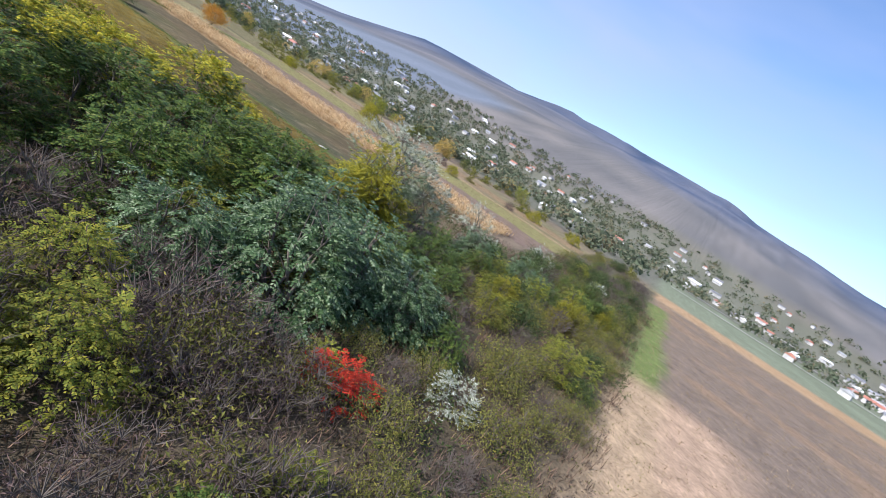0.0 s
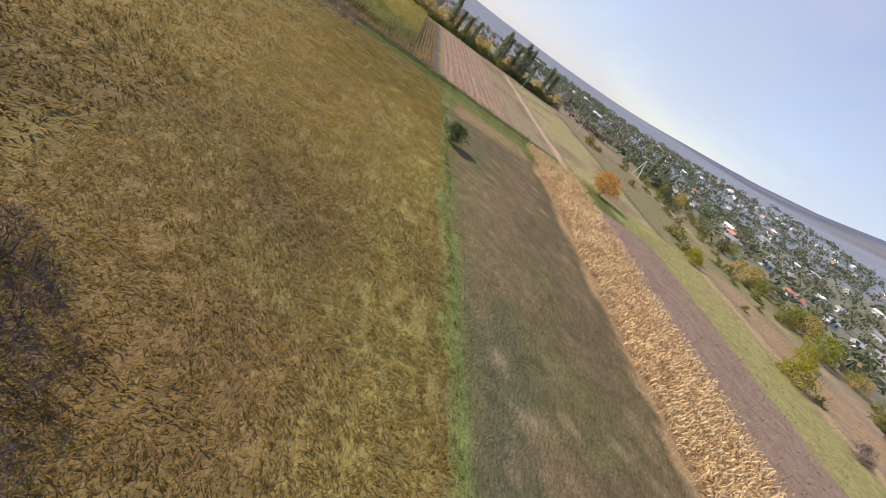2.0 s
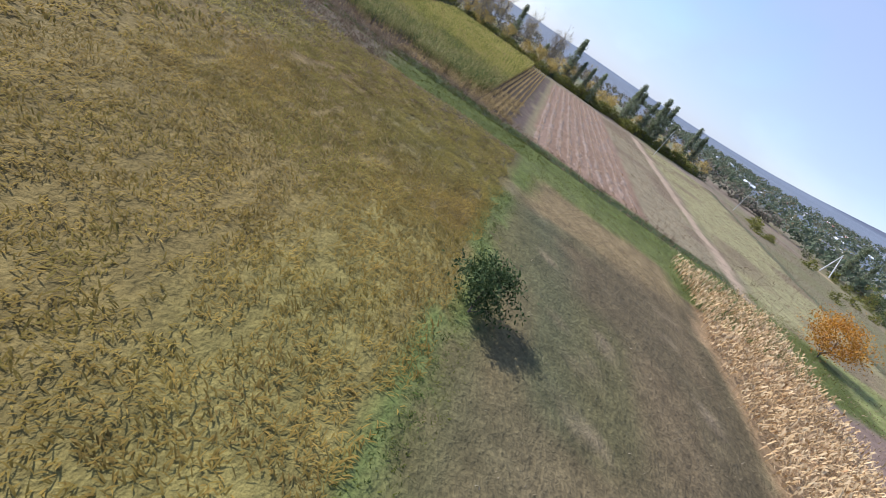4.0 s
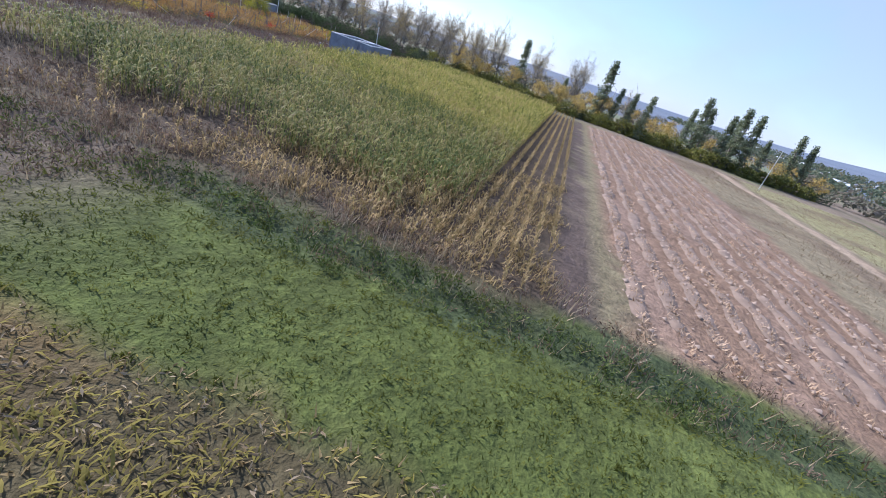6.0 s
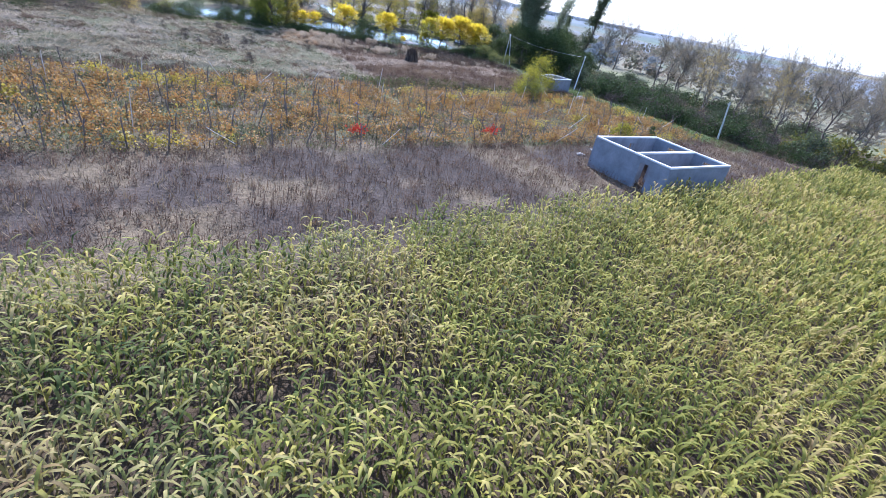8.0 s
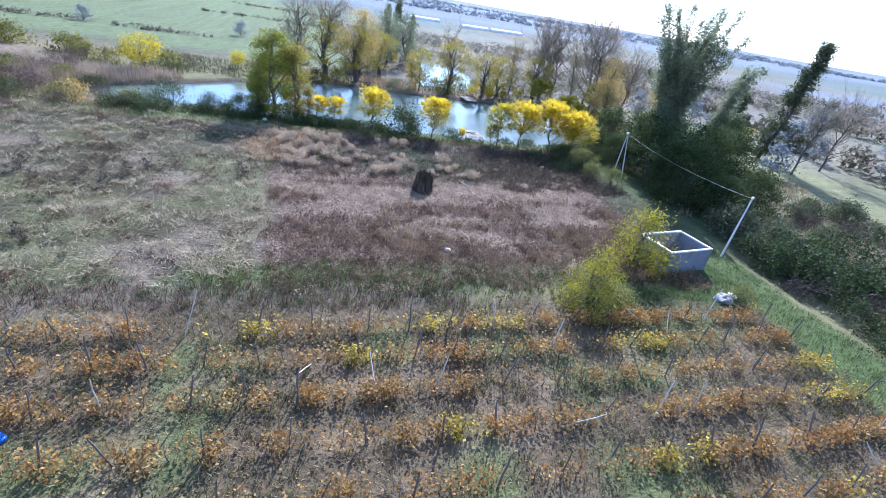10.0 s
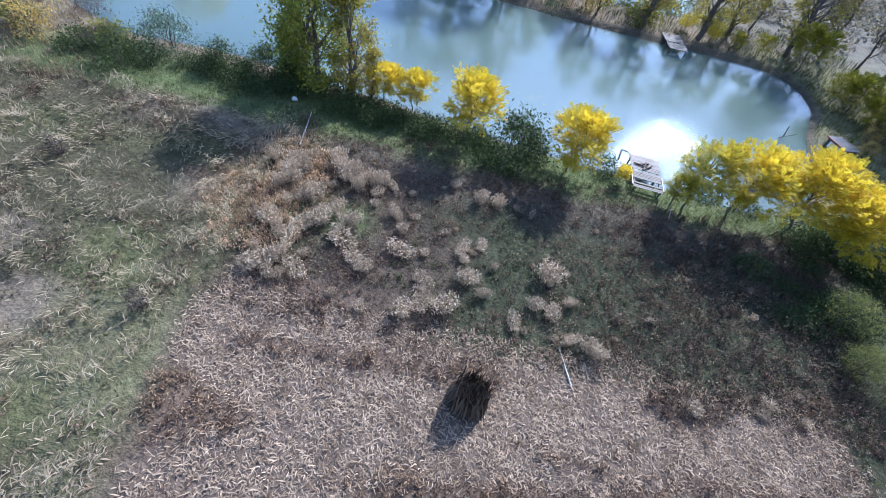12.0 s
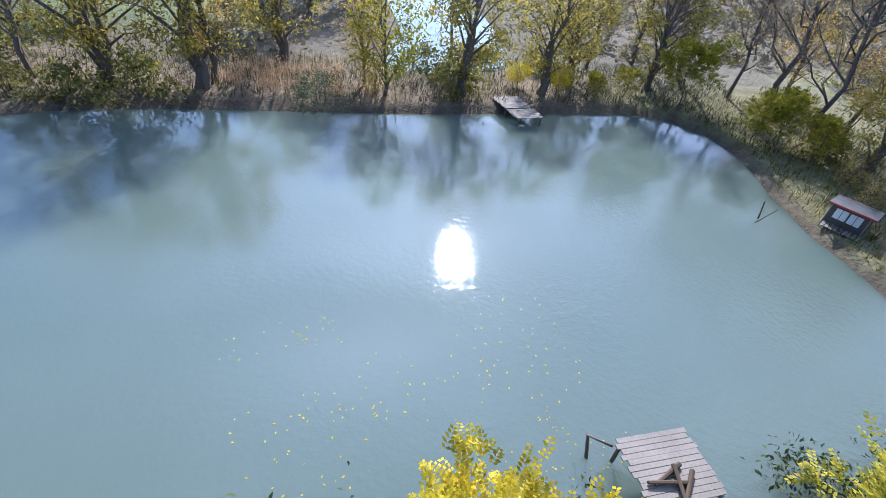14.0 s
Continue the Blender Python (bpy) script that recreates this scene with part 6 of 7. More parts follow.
T_BIG2 = plant("willow_tree", "dark-stemmed willow with yellowing leaves on the dike", "tree", M_WILLOW_GOLD, 145, 9.8, 1.7, 0.4, 80, 5600, 0.125, 0.42, "vase", bare=1.8, clump_r=0.42, hang=0.4, group="willows at the pond", girth=1.2, stems=2)
grow(T_BIG2, [(2.9, -67.4, 0.92), (1.4, -67.6, 0.42)])
S_SILVERP = plant("grey_willow", "grey-leaved willow bush at the water", "shrub", M_LEAF_SAGE, 46, 3.0, 2.0, 0.2, 44, 3000, 0.09, 0.3, "mound", stems=4, bare=0.5, group="willows at the pond")
grow(S_SILVERP, [(17.2, -67.6, 1.0), (-14.1, -94.0, 0.85), (20.5, -66.4, 0.55)])
S_FEATHER = plant("tamarisk_bush", "pale green feathery bush at the track", "shrub", M_LEAF_WILLOW, 146, 2.3, 1.25, 0.1, 40, 3600, 0.075, 0.2, "vase", stems=6, bare=0.3, hang=-0.2, clump_r=0.3, group="feathery bushes by the track")
grow(S_FEATHER, [(-31.0, -54.6, 1.25), (-30.7, -51.4, 0.95), (-32.7, -49.8, 0.95)])
S_OB = plant("orange_bush", "dry yellow-orange bush on the bank", "shrub", M_ASPEN, 47, 3.2, 1.3, 0.3, 28, 900, 0.10, 0.42, "mound", stems=3, bare=0.6, group="bushes at the pond")
grow(S_OB, [(-44.8, -79.6, 0.6), (-47.5, -88.6, 0.8), (-43.8, -77.4, 0.5), (-48.6, -84.4, 0.8), (25.8, -65.2, 1.0), (-18.0, -95.5, 0.8)])
T_YFAR = plant("yellow_maple", "yellow maple beyond the reed bed", "tree", M_LEAF_YELLOW, 48, 5.4, 2.2, 1.2, 46, 2600, 0.14, 0.45, group="trees beyond the pond")
grow(T_YFAR, [(24.3, -85, 1.0), (39, -72, 1.0), (47, -66, 0.9), (13, -97, 0.55), (-33, -96, 0.45), (-30, -97.5, 0.4)])
T_WILLOW = plant("crack_willow", "gnarled dark-stemmed willow leaning over the far bank", "tree", M_WILLOW_GOLD, 49, 10.5, 3.4, 1.6, 64, 3000, 0.16, 0.40, girth=1.8, bare=1.2, stems=2, clump_r=0.6, hang=0.4, group="trees on the far bank")
grow(T_WILLOW, [(-1.5, -96.2, 1.0), (-6.8, -95.8, 0.95), (-24.8, -95.6, 0.95), (-31.2, -95.8, 0.85), (-12, -103, 0.9), (-36, -99, 0.8), (-47, -80, 0.75), (-43, -97, 0.9)])
T_ORG2 = plant("aspen_tree", "tall thinning tree with orange-yellow leaves", "tree", M_ASPEN, 50, 13.0, 2.6, 2.0, 70, 3800, 0.13, 0.42, bare=1.2, group="trees on the far bank")
grow(T_ORG2, [(-7.4, -97.5, 1.0), (-17.5, -97, 0.55), (-62, -82, 0.8), (-49.8, -81.2, 0.95), (-46.6, -76.8, 0.7), (-53.5, -86, 0.8), (-57.0, -95.0, 0.9)])
T_GRN2 = plant("far_bank_tree", "slim green tree on the far bank", "tree", M_LEAF_LIME, 51, 8.0, 2.0, 0.8, 50, 2600, 0.14, 0.42, group="trees on the far bank")
grow(T_GRN2, [(-18.6, -95, 1.0)])
T_SAPLING = plant("bank_sapling", "young yellow-green tree on the grassy pond bank", "tree", M_LEAF_LEMON, 251, 4.2, 1.7, 1.2, 70, 900, 0.045, shape="umbrella", clump_r=0.24, group="saplings on the far bank", frond=(0.44, 5, 0.15, 0.1), top=(M_LEAF_LIME, 0.7))
grow(T_SAPLING, [(-42.4, -92.8, 1.25), (-43.9, -86.2, 0.85), (-45.6, -85.6, 0.95), (-46.0, -83.0, 0.75), (-38.5, -94.6, 0.6), (-35.5, -94.8, 0.5)])
S_BANK = plant("bank_shrub", "olive tangled shrub on the far bank", "shrub", M_LEAF_OLIVE, 52, 2.6, 1.9, 0.1, 30, 700, 0.17, 0.42, "mound", stems=4, bare=0.6, group="shrubs on the far bank")
grow(S_BANK, [(x, -95.6 + rp.gauss(0, 0.7), rp.uniform(0.5, 1.1)) for x in np.linspace(9, -24, 12) if not -23 < x < -5] + [(rp.uniform(-50, 10), rp.uniform(-112, -96), rp.uniform(0.7, 1.2)) for _ in range(14)] + [(rp.uniform(-110, -54), rp.uniform(-135, -70), rp.uniform(0.8, 1.4)) for _ in range(18)] + [(-50 + rp.gauss(0, 2), y, rp.uniform(0.5, 0.8)) for y in np.linspace(-92, -66, 4)] + [(rp.uniform(18, 60), rp.uniform(-76, -64), rp.uniform(0.6, 1.2)) for _ in range(14)] + [(rp.uniform(20, 70), rp.uniform(-100, -84), rp.uniform(0.6, 1.3)) for _ in range(14)])
T_FARW = plant("far_tree", "hazy grey-green tree on the plain", "tree", M_HAZY_TREE, 53, 8.0, 3.4, 0.2, 36, 520, 0.40, 0.45, "mound", group="trees on the plain")
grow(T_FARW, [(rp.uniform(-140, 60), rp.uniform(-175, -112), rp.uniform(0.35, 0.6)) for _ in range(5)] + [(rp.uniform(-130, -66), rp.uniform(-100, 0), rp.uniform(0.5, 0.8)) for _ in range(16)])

S_GREYB = plant("scrub_bush", "grey-green leafless bush in rough scrub above the pond", "shrub", M_LEAF_BROWN, 152, 2.6, 1.8, 0.1, 40, 900, 0.10, 0.3, "mound", stems=3, bare=1.2, group="scrub above the pond")
grow(S_GREYB, [(x, y, rp.uniform(0.6, 1.1)) for x, y in [(40.7, -64.4), (45.3, -72.8), (40.1, -69.2), (46.8, -69.4), (36.4, -61.7), (35.3, -69.7), (32.6, -68.7), (27.0, -63.5), (21.1, -65.5), (33.0, -63.7), (34.3, -57.1), (31.3, -58.4), (32.0, -79.0), (33.0, -87.2), (19.8, -91.8), (41.6, -80.8), (33.4, -76.6)]] + [(rp.uniform(24, 62), rp.uniform(-74, -56), rp.uniform(0.4, 0.9)) for _ in range(14)])
S_OLIVEB = plant("scrub_bush", "dull olive bush in rough scrub above the pond", "shrub", M_SHADE_LEAF, 153, 2.6, 1.9, 0.1, 40, 2200, 0.085, 0.42, "mound", stems=3, bare=0.3, group="scrub above the pond")
grow(S_OLIVEB, [(x + rp.gauss(0, 2.5), y + rp.gauss(0, 2.0), rp.uniform(0.5, 1.0)) for x, y in [(40.7, -64.4), (40.1, -69.2), (36.4, -61.7), (32.6, -68.7), (21.1, -65.5), (34.3, -57.1), (32.0, -79.0), (19.8, -91.8), (33.4, -76.6)]] + [(rp.uniform(26, 66), rp.uniform(-76, -60), rp.uniform(0.4, 0.9)) for _ in range(10)])
S_DOCK = plant("dead_weed_bush", "dark dried-up weed bush standing in the meadow", "shrub", M_STALKS, 154, 1.25, 0.45, 0.1, 22, 260, 0.06, 0.3, "vase", stems=3, bare=1.5, group="dead weeds in the meadow")
grow(S_DOCK, [(x, y, rp.uniform(0.6, 1.1)) for x, y in [(17.2, -46.2), (14.1, -46.0), (17.9, -42.4), (16.4, -54.2), (26.5, -51.1), (6.9, -45.8), (23.4, -50.4), (18.0, -50.4), (22.0, -44.3), (18.2, -45.3), (15.2, -44.8), (18.8, -41.8), (20.7, -43.0), (17.5, -33.5), (16.0, -42.0)]])

for mat, seed, word in ((M_SHADE_LEAF, 160, "dark green"), (M_LEAF_OLIVE, 161, "dull olive"), (M_ASPEN, 162, "orange-brown"), (M_LEAF_YGREEN, 163, "yellowing")):
    T_GARDEN = plant("garden_tree", f"{word} garden tree at the edge of the village", "tree", mat, seed, 6.5, 2.6, 0.7, 40, 800, 0.24, 0.42, "mound", group="garden trees of the village")
    grow(T_GARDEN, [(rp.uniform(-45, 150), rp.uniform(134, 172), rp.uniform(0.55, 1.15)) for _ in range(15)])

# woods of the village and the plain, too many to count
def wood(name, label, x, y, size, mat, seed, per=44, leaf=0.30):
    rng = np.random.default_rng(seed)
    n = len(x)
    s = size * rng.uniform(0.6, 1.4, n)
    z = land(x, y)
    p = rng.normal(size=(n, per, 3))
    p /= np.linalg.norm(p, axis=2, keepdims=True)
    p[..., 2] = np.abs(p[..., 2]) * 1.25
    p = p * (s[:, None] * rng.uniform(0.55, 1.05, (n, per)))[..., None] + np.stack([x, y, z + s * 0.25], -1)[:, None]
    v, f = leaf_quads(p.reshape(-1, 3), size * leaf, 0.6, rng, 0.6)
    tagged(new(name, bulk(name, v, f, mat)), label, "trees", kind="stuff")


rng = np.random.default_rng(31)
x, y = rng.uniform(-520, 620, 5600), 140 + 500 * rng.uniform(0, 1, 5600) ** 1.15
ok = ~((x > 178) & ((y < 240) | (rng.random(5600) < 0.6))) & ~((x > -25) & (y < 150)) & (vnoise(x, y, 40, 81) > 0.2)
for hx, hy, _ in TOWN:
    ok &= (x - hx) ** 2 + (y - hy + 6) ** 2 > 60
wood("village_trees", "dull green and brown garden trees between village houses", x[ok], y[ok], 3.5, M_TOWN_TREE, 1, 24, 0.29)
x, y = rng.uniform(-200, -6, 3400), rng.uniform(-230, -103, 3400)
ok = (vnoise(x, y, 18, 84) > 0.35) & (inside(POND_FAR, x, y) < -3)
wood("plain_scrub", "low brown and olive scrub on the plain beyond the ponds", x[ok], y[ok], 1.15, M_SCRUB, 4, 18, 0.26)
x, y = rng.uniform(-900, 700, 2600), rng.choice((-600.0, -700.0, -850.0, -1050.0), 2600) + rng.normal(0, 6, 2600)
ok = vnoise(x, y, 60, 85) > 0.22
wood("horizon_trees", "hazy rows of trees along the horizon of the plain", x[ok], y[ok], 3.0, M_HAZY_TREE, 5, 14, 0.42)
x, y = rng.uniform(-8, 170, 1500), rng.choice((-131.0, -158.0, -196.0, -250.0), 1500) + rng.normal(0, 0.7, 1500)
ok = (vnoise(x, y, 14, 86) > 0.58)
wood("field_hedges", "thin dark hedges between green fields on the plain", x[ok], y[ok], 0.6, M_SCRUB, 6, 24, 0.3)
x, y = rng.choice((-87.0, -133.0, -192.0, -260.0, -330.0), 620), rng.uniform(-190, 160, 620)
x = x + 0.12 * y + rng.normal(0, 1, 620) * np.where(x > -150, 2.5, 9.0)
ok = vnoise(x, y, 26, 83) > 0.25
wood("scrub_trees", "scrubby woodland beyond the fields", x[ok], y[ok], 2.6, M_SCRUB, 3, 44, 0.26)

# ---- crops, weeds and grass ----
def stuff(name, label, v, f, mat, category="plants"):
    tagged(new(name, bulk(name, v, f, mat)), label, category, kind="stuff")


def soft(n, t, rng):
    """Keep more where the noise is above t, thinning out over a soft margin."""
    return rng.random(len(n)) < sstep(t - 0.16, t + 0.16, n)


def sward(name, label, x, y, mat, rng, length, width, lean=(0.1, 0.7), droop=(0.0, 0.7), per=1, clump=0.12, segs=1, tall=None, lift=-0.02):
    """Blades standing in clumps at the points x, y."""
    n = len(x) * per
    bx = np.repeat(x, per) + rng.normal(0, clump, n)
    by = np.repeat(y, per) + rng.normal(0, clump, n)
    base = np.stack([bx, by, land(bx, by) + lift], -1)
    size = np.repeat(rng.uniform(0.65, 1.35, len(x)), per) * rng.uniform(*length, n)
    if tall is not None:
        size *= np.repeat(tall, per)
    v, f = blades(base, rng.uniform(0, 2 * np.pi, n), size, rng.uniform(*width, n), rng.uniform(*lean, n), rng.uniform(*droop, n), segs)
    stuff(name, label, v, f, mat)


def clumps(name, label, x, y, mat, rng, r, h, n, leaf, aspect=0.4, up=0.25, hang=-0.15):
    """Low leafy clumps: small domes of leaves, some broad, some upright."""
    m = len(x)
    s = rng.uniform(0.55, 1.45, m) ** 1.3
    k = np.repeat(np.arange(m), n)
    q = rng.normal(size=(len(k), 3))
    q /= np.linalg.norm(q, axis=1, keepdims=True)
    q *= rng.uniform(0.5, 1.0, (len(k), 1))
    px, py = x[k] + q[:, 0] * r * s[k], y[k] + q[:, 1] * r * s[k]
    p = np.stack([px, py, land(x, y)[k] + 0.02 + np.abs(q[:, 2]) * h * s[k]], -1)
    v, f = leaf_quads(p, leaf, aspect, rng, up, hang)
    stuff(name, label, v, f, mat)


rng = np.random.default_rng(101)
# yellowing crop: lodged, matted blades that lie in swirls
def lodged(name, label, x, y, mat, rng, length, width, hump, swirl=3.5, spread=1.1, lean=(0.75, 1.3)):
    az = 5.5 * vnoise(x, y, swirl, 141) + 2.0 * vnoise(x, y, 0.9, 142) + rng.normal(0, spread, len(x))
    z = land(x, y) + hump * vnoise(x, y, 0.75, 143) - 0.02
    v, f = blades(np.stack([x, y, z], -1), az, rng.uniform(*length, len(x)), rng.uniform(*width, len(x)), rng.uniform(*lean, len(x)), rng.uniform(0.1, 0.8, len(x)))
    stuff(name, label, v, f, mat)


for x0, x1, y0, y1, d, size, wide in ((66.5, 94, 22, 40.5, 90, (0.12, 0.24), (0.02, 0.036)), (66.5, 151, 21, 40.5, 58, (0.17, 0.34), (0.03, 0.058)), (66.5, 151, -30, 21, 16, (0.3, 0.55), (0.07, 0.12))):
    x, y = strew(x0, x1, y0, y1, d, rng, 0.5)
    keep = (x > 68 + rng.normal(0, 1.0, len(x)) - 3 * sstep(20, 10, y)) & soft(vnoise(x * 0.6, y * 1.4, 0.8, 133), 0.22, rng)
    blur = 16 * (vnoise(x, y, 9, 105) - 0.5) + rng.normal(0, 3, len(x))
    ripe, green = x > 118 + blur, x < 88 + blur
    lodged("yellow_crop", "low matted brownish-yellow crop covering a wide field", x[keep & ripe], y[keep & ripe], M_YELLOW_CROP, rng, size, wide, 0.12)
    lodged("yellow_crop", "golden matted crop in the middle of a wide field", x[keep & ~ripe & ~green], y[keep & ~ripe & ~green], M_CROP_GOLD, rng, size, wide, 0.12)
    lodged("yellow_crop", "greener half-ripe end of the crop field", x[keep & green], y[keep & green], M_CROP_GREEN, rng, size, wide, 0.12)
x, y = strew(66.5, 78, 14, 40.4, 16, rng, 1.2)
sward("dry_grass", "dull dry grass at the field's end", x, y, M_CORN_FADED, rng, (0.12, 0.3), (0.04, 0.08), (0.5, 1.3), per=2)
clumps("dry_grass", "matted brown weeds at the field's end", x[::5], y[::5], M_DRY, rng, 0.25, 0.2, 8, 0.08, 0.25, 0.6)
# green strips
for x0, x1, y0, y1, d in ((79, 152, 40.4, 42.2, 26), (60.4, 66.6, 14, 42, 44), (58, 75.5, 42, 79, 28), (183.5, 187.5, 12, 112, 8), (146, 162, 26, 40, 14), (66, 76, 79, 92, 6)):
    x, y = strew(x0, x1, y0, y1, d, rng, 0.5)
    bare = (x > 71 + rng.normal(0, 0.6, len(x))) & (x < 79) & (y > 43.2) & (y < 58)
    x, y = x[~bare], y[~bare]
    sward("verge_grass", "green grass strip between fields", x, y, M_LAWN, rng, (0.08, 0.2), (0.03, 0.07), (0.7, 1.45), per=2, clump=0.06)
x, y = strew(58.4, 60.6, 10, 44, 10, rng, 0.4)
clumps("ditch_weeds", "lush green weeds in the ditch beside the strip", x, y, M_GRASS, rng, 0.35, 0.4, 14, 0.08, 0.25, 0.2, -0.5)
x, y = strew(55.4, 58.2, 12, 42, 7, rng, 0.7)
keep = soft(vnoise(x, y, 2.0, 134), 0.42, rng)
clumps("ditch_weeds", "tan and rusty weeds on the ditch's edge", x[keep], y[keep], M_RUST, rng, 0.35, 0.55, 16, 0.08, 0.2)
sward("ditch_weeds", "pale grass tufts on the ditch's edge", x[keep], y[keep], M_HAY, rng, (0.3, 0.7), (0.03, 0.05), (0.1, 0.9), per=5, clump=0.2)
x, y = strew(57.5, 67, 22, 44, 1.6, rng)
clumps("verge_grass", "lusher tufts in the green strip", x, y, M_LAWN, rng, 0.3, 0.2, 14, 0.07, 0.25, 0.2, -0.5)
x, y = strew(79.5, 151, 40.75, 41.45, 9, rng, 0.15)
clumps("ditch_weeds", "line of lush dark green weeds between crop and stubble", x, y, M_GRASS, rng, 0.22, 0.24, 12, 0.06, 0.25, 0.2, -0.5)
# stubble plot
x, y = strew(75, 158, 42.2, 58.4, 12, rng)
keep = soft(vnoise(x, y, 4, 92), 0.4, rng)
sward("stubble", "sparse dull stubble and weeds", x[keep][::12], y[keep][::12], M_MEADOW, rng, (0.08, 0.2), (0.03, 0.06), (0.5, 1.3), per=2)
# fallow, verge weeds
x, y = strew(66, 170, 71, 128, 2, rng, 1.5)
sward("verge_weeds", "rough dry weeds along field edges", x, y, M_DRY, rng, (0.15, 0.4), (0.04, 0.09), (0.2, 1.0), per=2)
x, y = strew(-40, 64, 59, 128, 4, rng, 1.5)
keep = (y < 69) | (y > 72.3)
sward("rough_grass", "thin olive field grass", x[keep], y[keep], M_DRY, rng, (0.12, 0.3), (0.04, 0.08), (0.3, 1.1), per=2)
x, y = strew(184, 240, 12, 128, 3, rng, 1.5)
sward("fallow_weeds", "low brown weeds on a bare field", x, y, M_DRY, rng, (0.1, 0.3), (0.04, 0.09), (0.3, 1.1), per=2)
# under the thicket
x, y = strew(140, 184, -14, 100, 4.5, rng, 1.5)
keep = ((y < 60) | (x > 166)) & ((x > 150) | (y < 26))
sward("undergrowth", "tangled brown and green undergrowth of the thicket", x[keep], y[keep], M_WEED, rng, (0.3, 0.8), (0.03, 0.06), (0.1, 0.8), per=3, clump=0.2)
x, y = strew(140, 184, -14, 100, 1.8, rng, 1.5)
keep = ((y < 60) | (x > 166)) & ((x > 150) | (y < 26))
lush = vnoise(x, y, 5, 93) > 0.45
# very dark leaf colours make the shaded gaps of the thicket
clumps("undergrowth", "leafy green undergrowth darkened for the shade between the shrubs", x[keep & lush], y[keep & lush], M_SHADE_LEAF, rng, 0.45, 0.75, 12, 0.10)
clumps("undergrowth", "withered brown undergrowth darkened for the shade between the shrubs", x[keep & ~lush], y[keep & ~lush], M_STALKS, rng, 0.45, 0.75, 12, 0.10, 0.2)


# maize: a stalk with long drooping leaves
def maize(name, label, x, y, mat, rng, height, leaves, length, width, dry=False):
    n = len(x)
    hgt = rng.uniform(*height, n)
    z = land(x, y)
    lean_az = rng.uniform(0, 2 * np.pi, n)
    sv, sf = blades(np.stack([x, y, z - 0.05], -1), lean_az, hgt * 1.08, 0.045, rng.uniform(0.02, 0.16 if not dry else 0.5, n), 0.1, 1)
    k = np.repeat(np.arange(n), leaves)
    m = len(k)
    lev = np.tile(np.linspace(0.25, 0.98, leaves), n) + rng.normal(0, 0.05, m)
    base = np.stack([x[k], y[k], z[k] + hgt[k] * np.clip(lev, 0.1, 1)], -1)
    az = lean_az[k] + np.tile(np.arange(leaves) * 2.4, n) + rng.normal(0, 0.5, m)
    v, f = blades(base, az, rng.uniform(*length, m), rng.uniform(*width, m), rng.uniform(0.25, 0.9, m), rng.uniform(0.8, 1.9, m), 3 if leaves > 6 else 2)
    stuff(name, label, np.concatenate([v, sv]), np.concatenate([f, sf + len(v)]), mat)


def rows_of(x0, x1, y0, y1, gap, step, rng, jitter=0.06):
    ys = np.arange(y0, y1, gap)
    xs = np.arange(x0, x1, step)
    x, y = (a.ravel() for a in np.meshgrid(xs, ys))
    return x + rng.normal(0, 0.1, len(x)), y + rng.normal(0, jitter, len(x))


x, y = rows_of(-38, 55.5, 4.6, 33.5, 0.68, 0.25, rng)
edge = 34 - 6 * sstep(38, 57, x) * vnoise(x, y, 5, 94)
keep = (y < edge + rng.normal(0, 1.3, len(x))) & (soft(vnoise(x, y, 1.5, 95), 0.12, rng)) & (y > 4.5 + 1.5 * vnoise(x, y, 3, 96)) & (x < 55.5 - 5 * vnoise(x, y, 3, 97))
# far leaves are yellower; near dark and far bright are light put into colour
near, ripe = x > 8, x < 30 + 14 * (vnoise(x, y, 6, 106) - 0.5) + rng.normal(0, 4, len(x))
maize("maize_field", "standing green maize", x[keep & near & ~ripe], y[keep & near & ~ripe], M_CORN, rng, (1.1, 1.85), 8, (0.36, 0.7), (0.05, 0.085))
maize("maize_field", "standing maize with yellower, brighter-coloured leaves", x[keep & near & ripe], y[keep & near & ripe], M_CORN_BRIGHT, rng, (1.1, 1.85), 7, (0.4, 0.75), (0.055, 0.09))
maize("maize_field", "standing yellow-green maize at the far end of the field", x[keep & ~near], y[keep & ~near], M_CORN_BRIGHT, rng, (1.1, 1.7), 5, (0.5, 0.85), (0.08, 0.13))
x, y = rows_of(-38, 56.8, 24.6, 38.2, 0.78, 0.2, rng, 0.035)
keep = (y > 30 - 8 * sstep(36, 57, x) * vnoise(x, y, 5, 94) + rng.normal(0, 1.0, len(x))) & (soft(vnoise(x, y, 0.8, 98), 0.25, rng))
maize("faded_maize", "rows of withered straw-coloured maize beside a farm track", x[keep], y[keep], M_CORN_FADED, rng, (0.35, 0.9), 4, (0.2, 0.45), (0.04, 0.08), True)
x, y = strew(36, 57, 18, 38, 24, rng)
keep = soft(vnoise(x, y, 1.4, 103), 0.4, rng) & (y > 27 - 6 * sstep(40, 57, x))
sward("ditch_weeds", "olive and tan weeds at the end of the maize", x[keep], y[keep], M_CORN_FADED, rng, (0.2, 0.5), (0.035, 0.065), (0.2, 1.2), (0.2, 1.0), per=2, clump=0.12, segs=2)
x, y = strew(49, 57, 14, 37, 2.2, rng)
maize("faded_maize", "withered maize plants at the headland", x, y, M_CORN_FADED, rng, (0.3, 0.8), 5, (0.2, 0.45), (0.04, 0.08), True)
x, y = rows_of(67, 161, 59.2, 70.4, 0.62, 0.36, rng, 0.1)
keep = soft(vnoise(x, y, 1.2, 99), 0.15, rng)
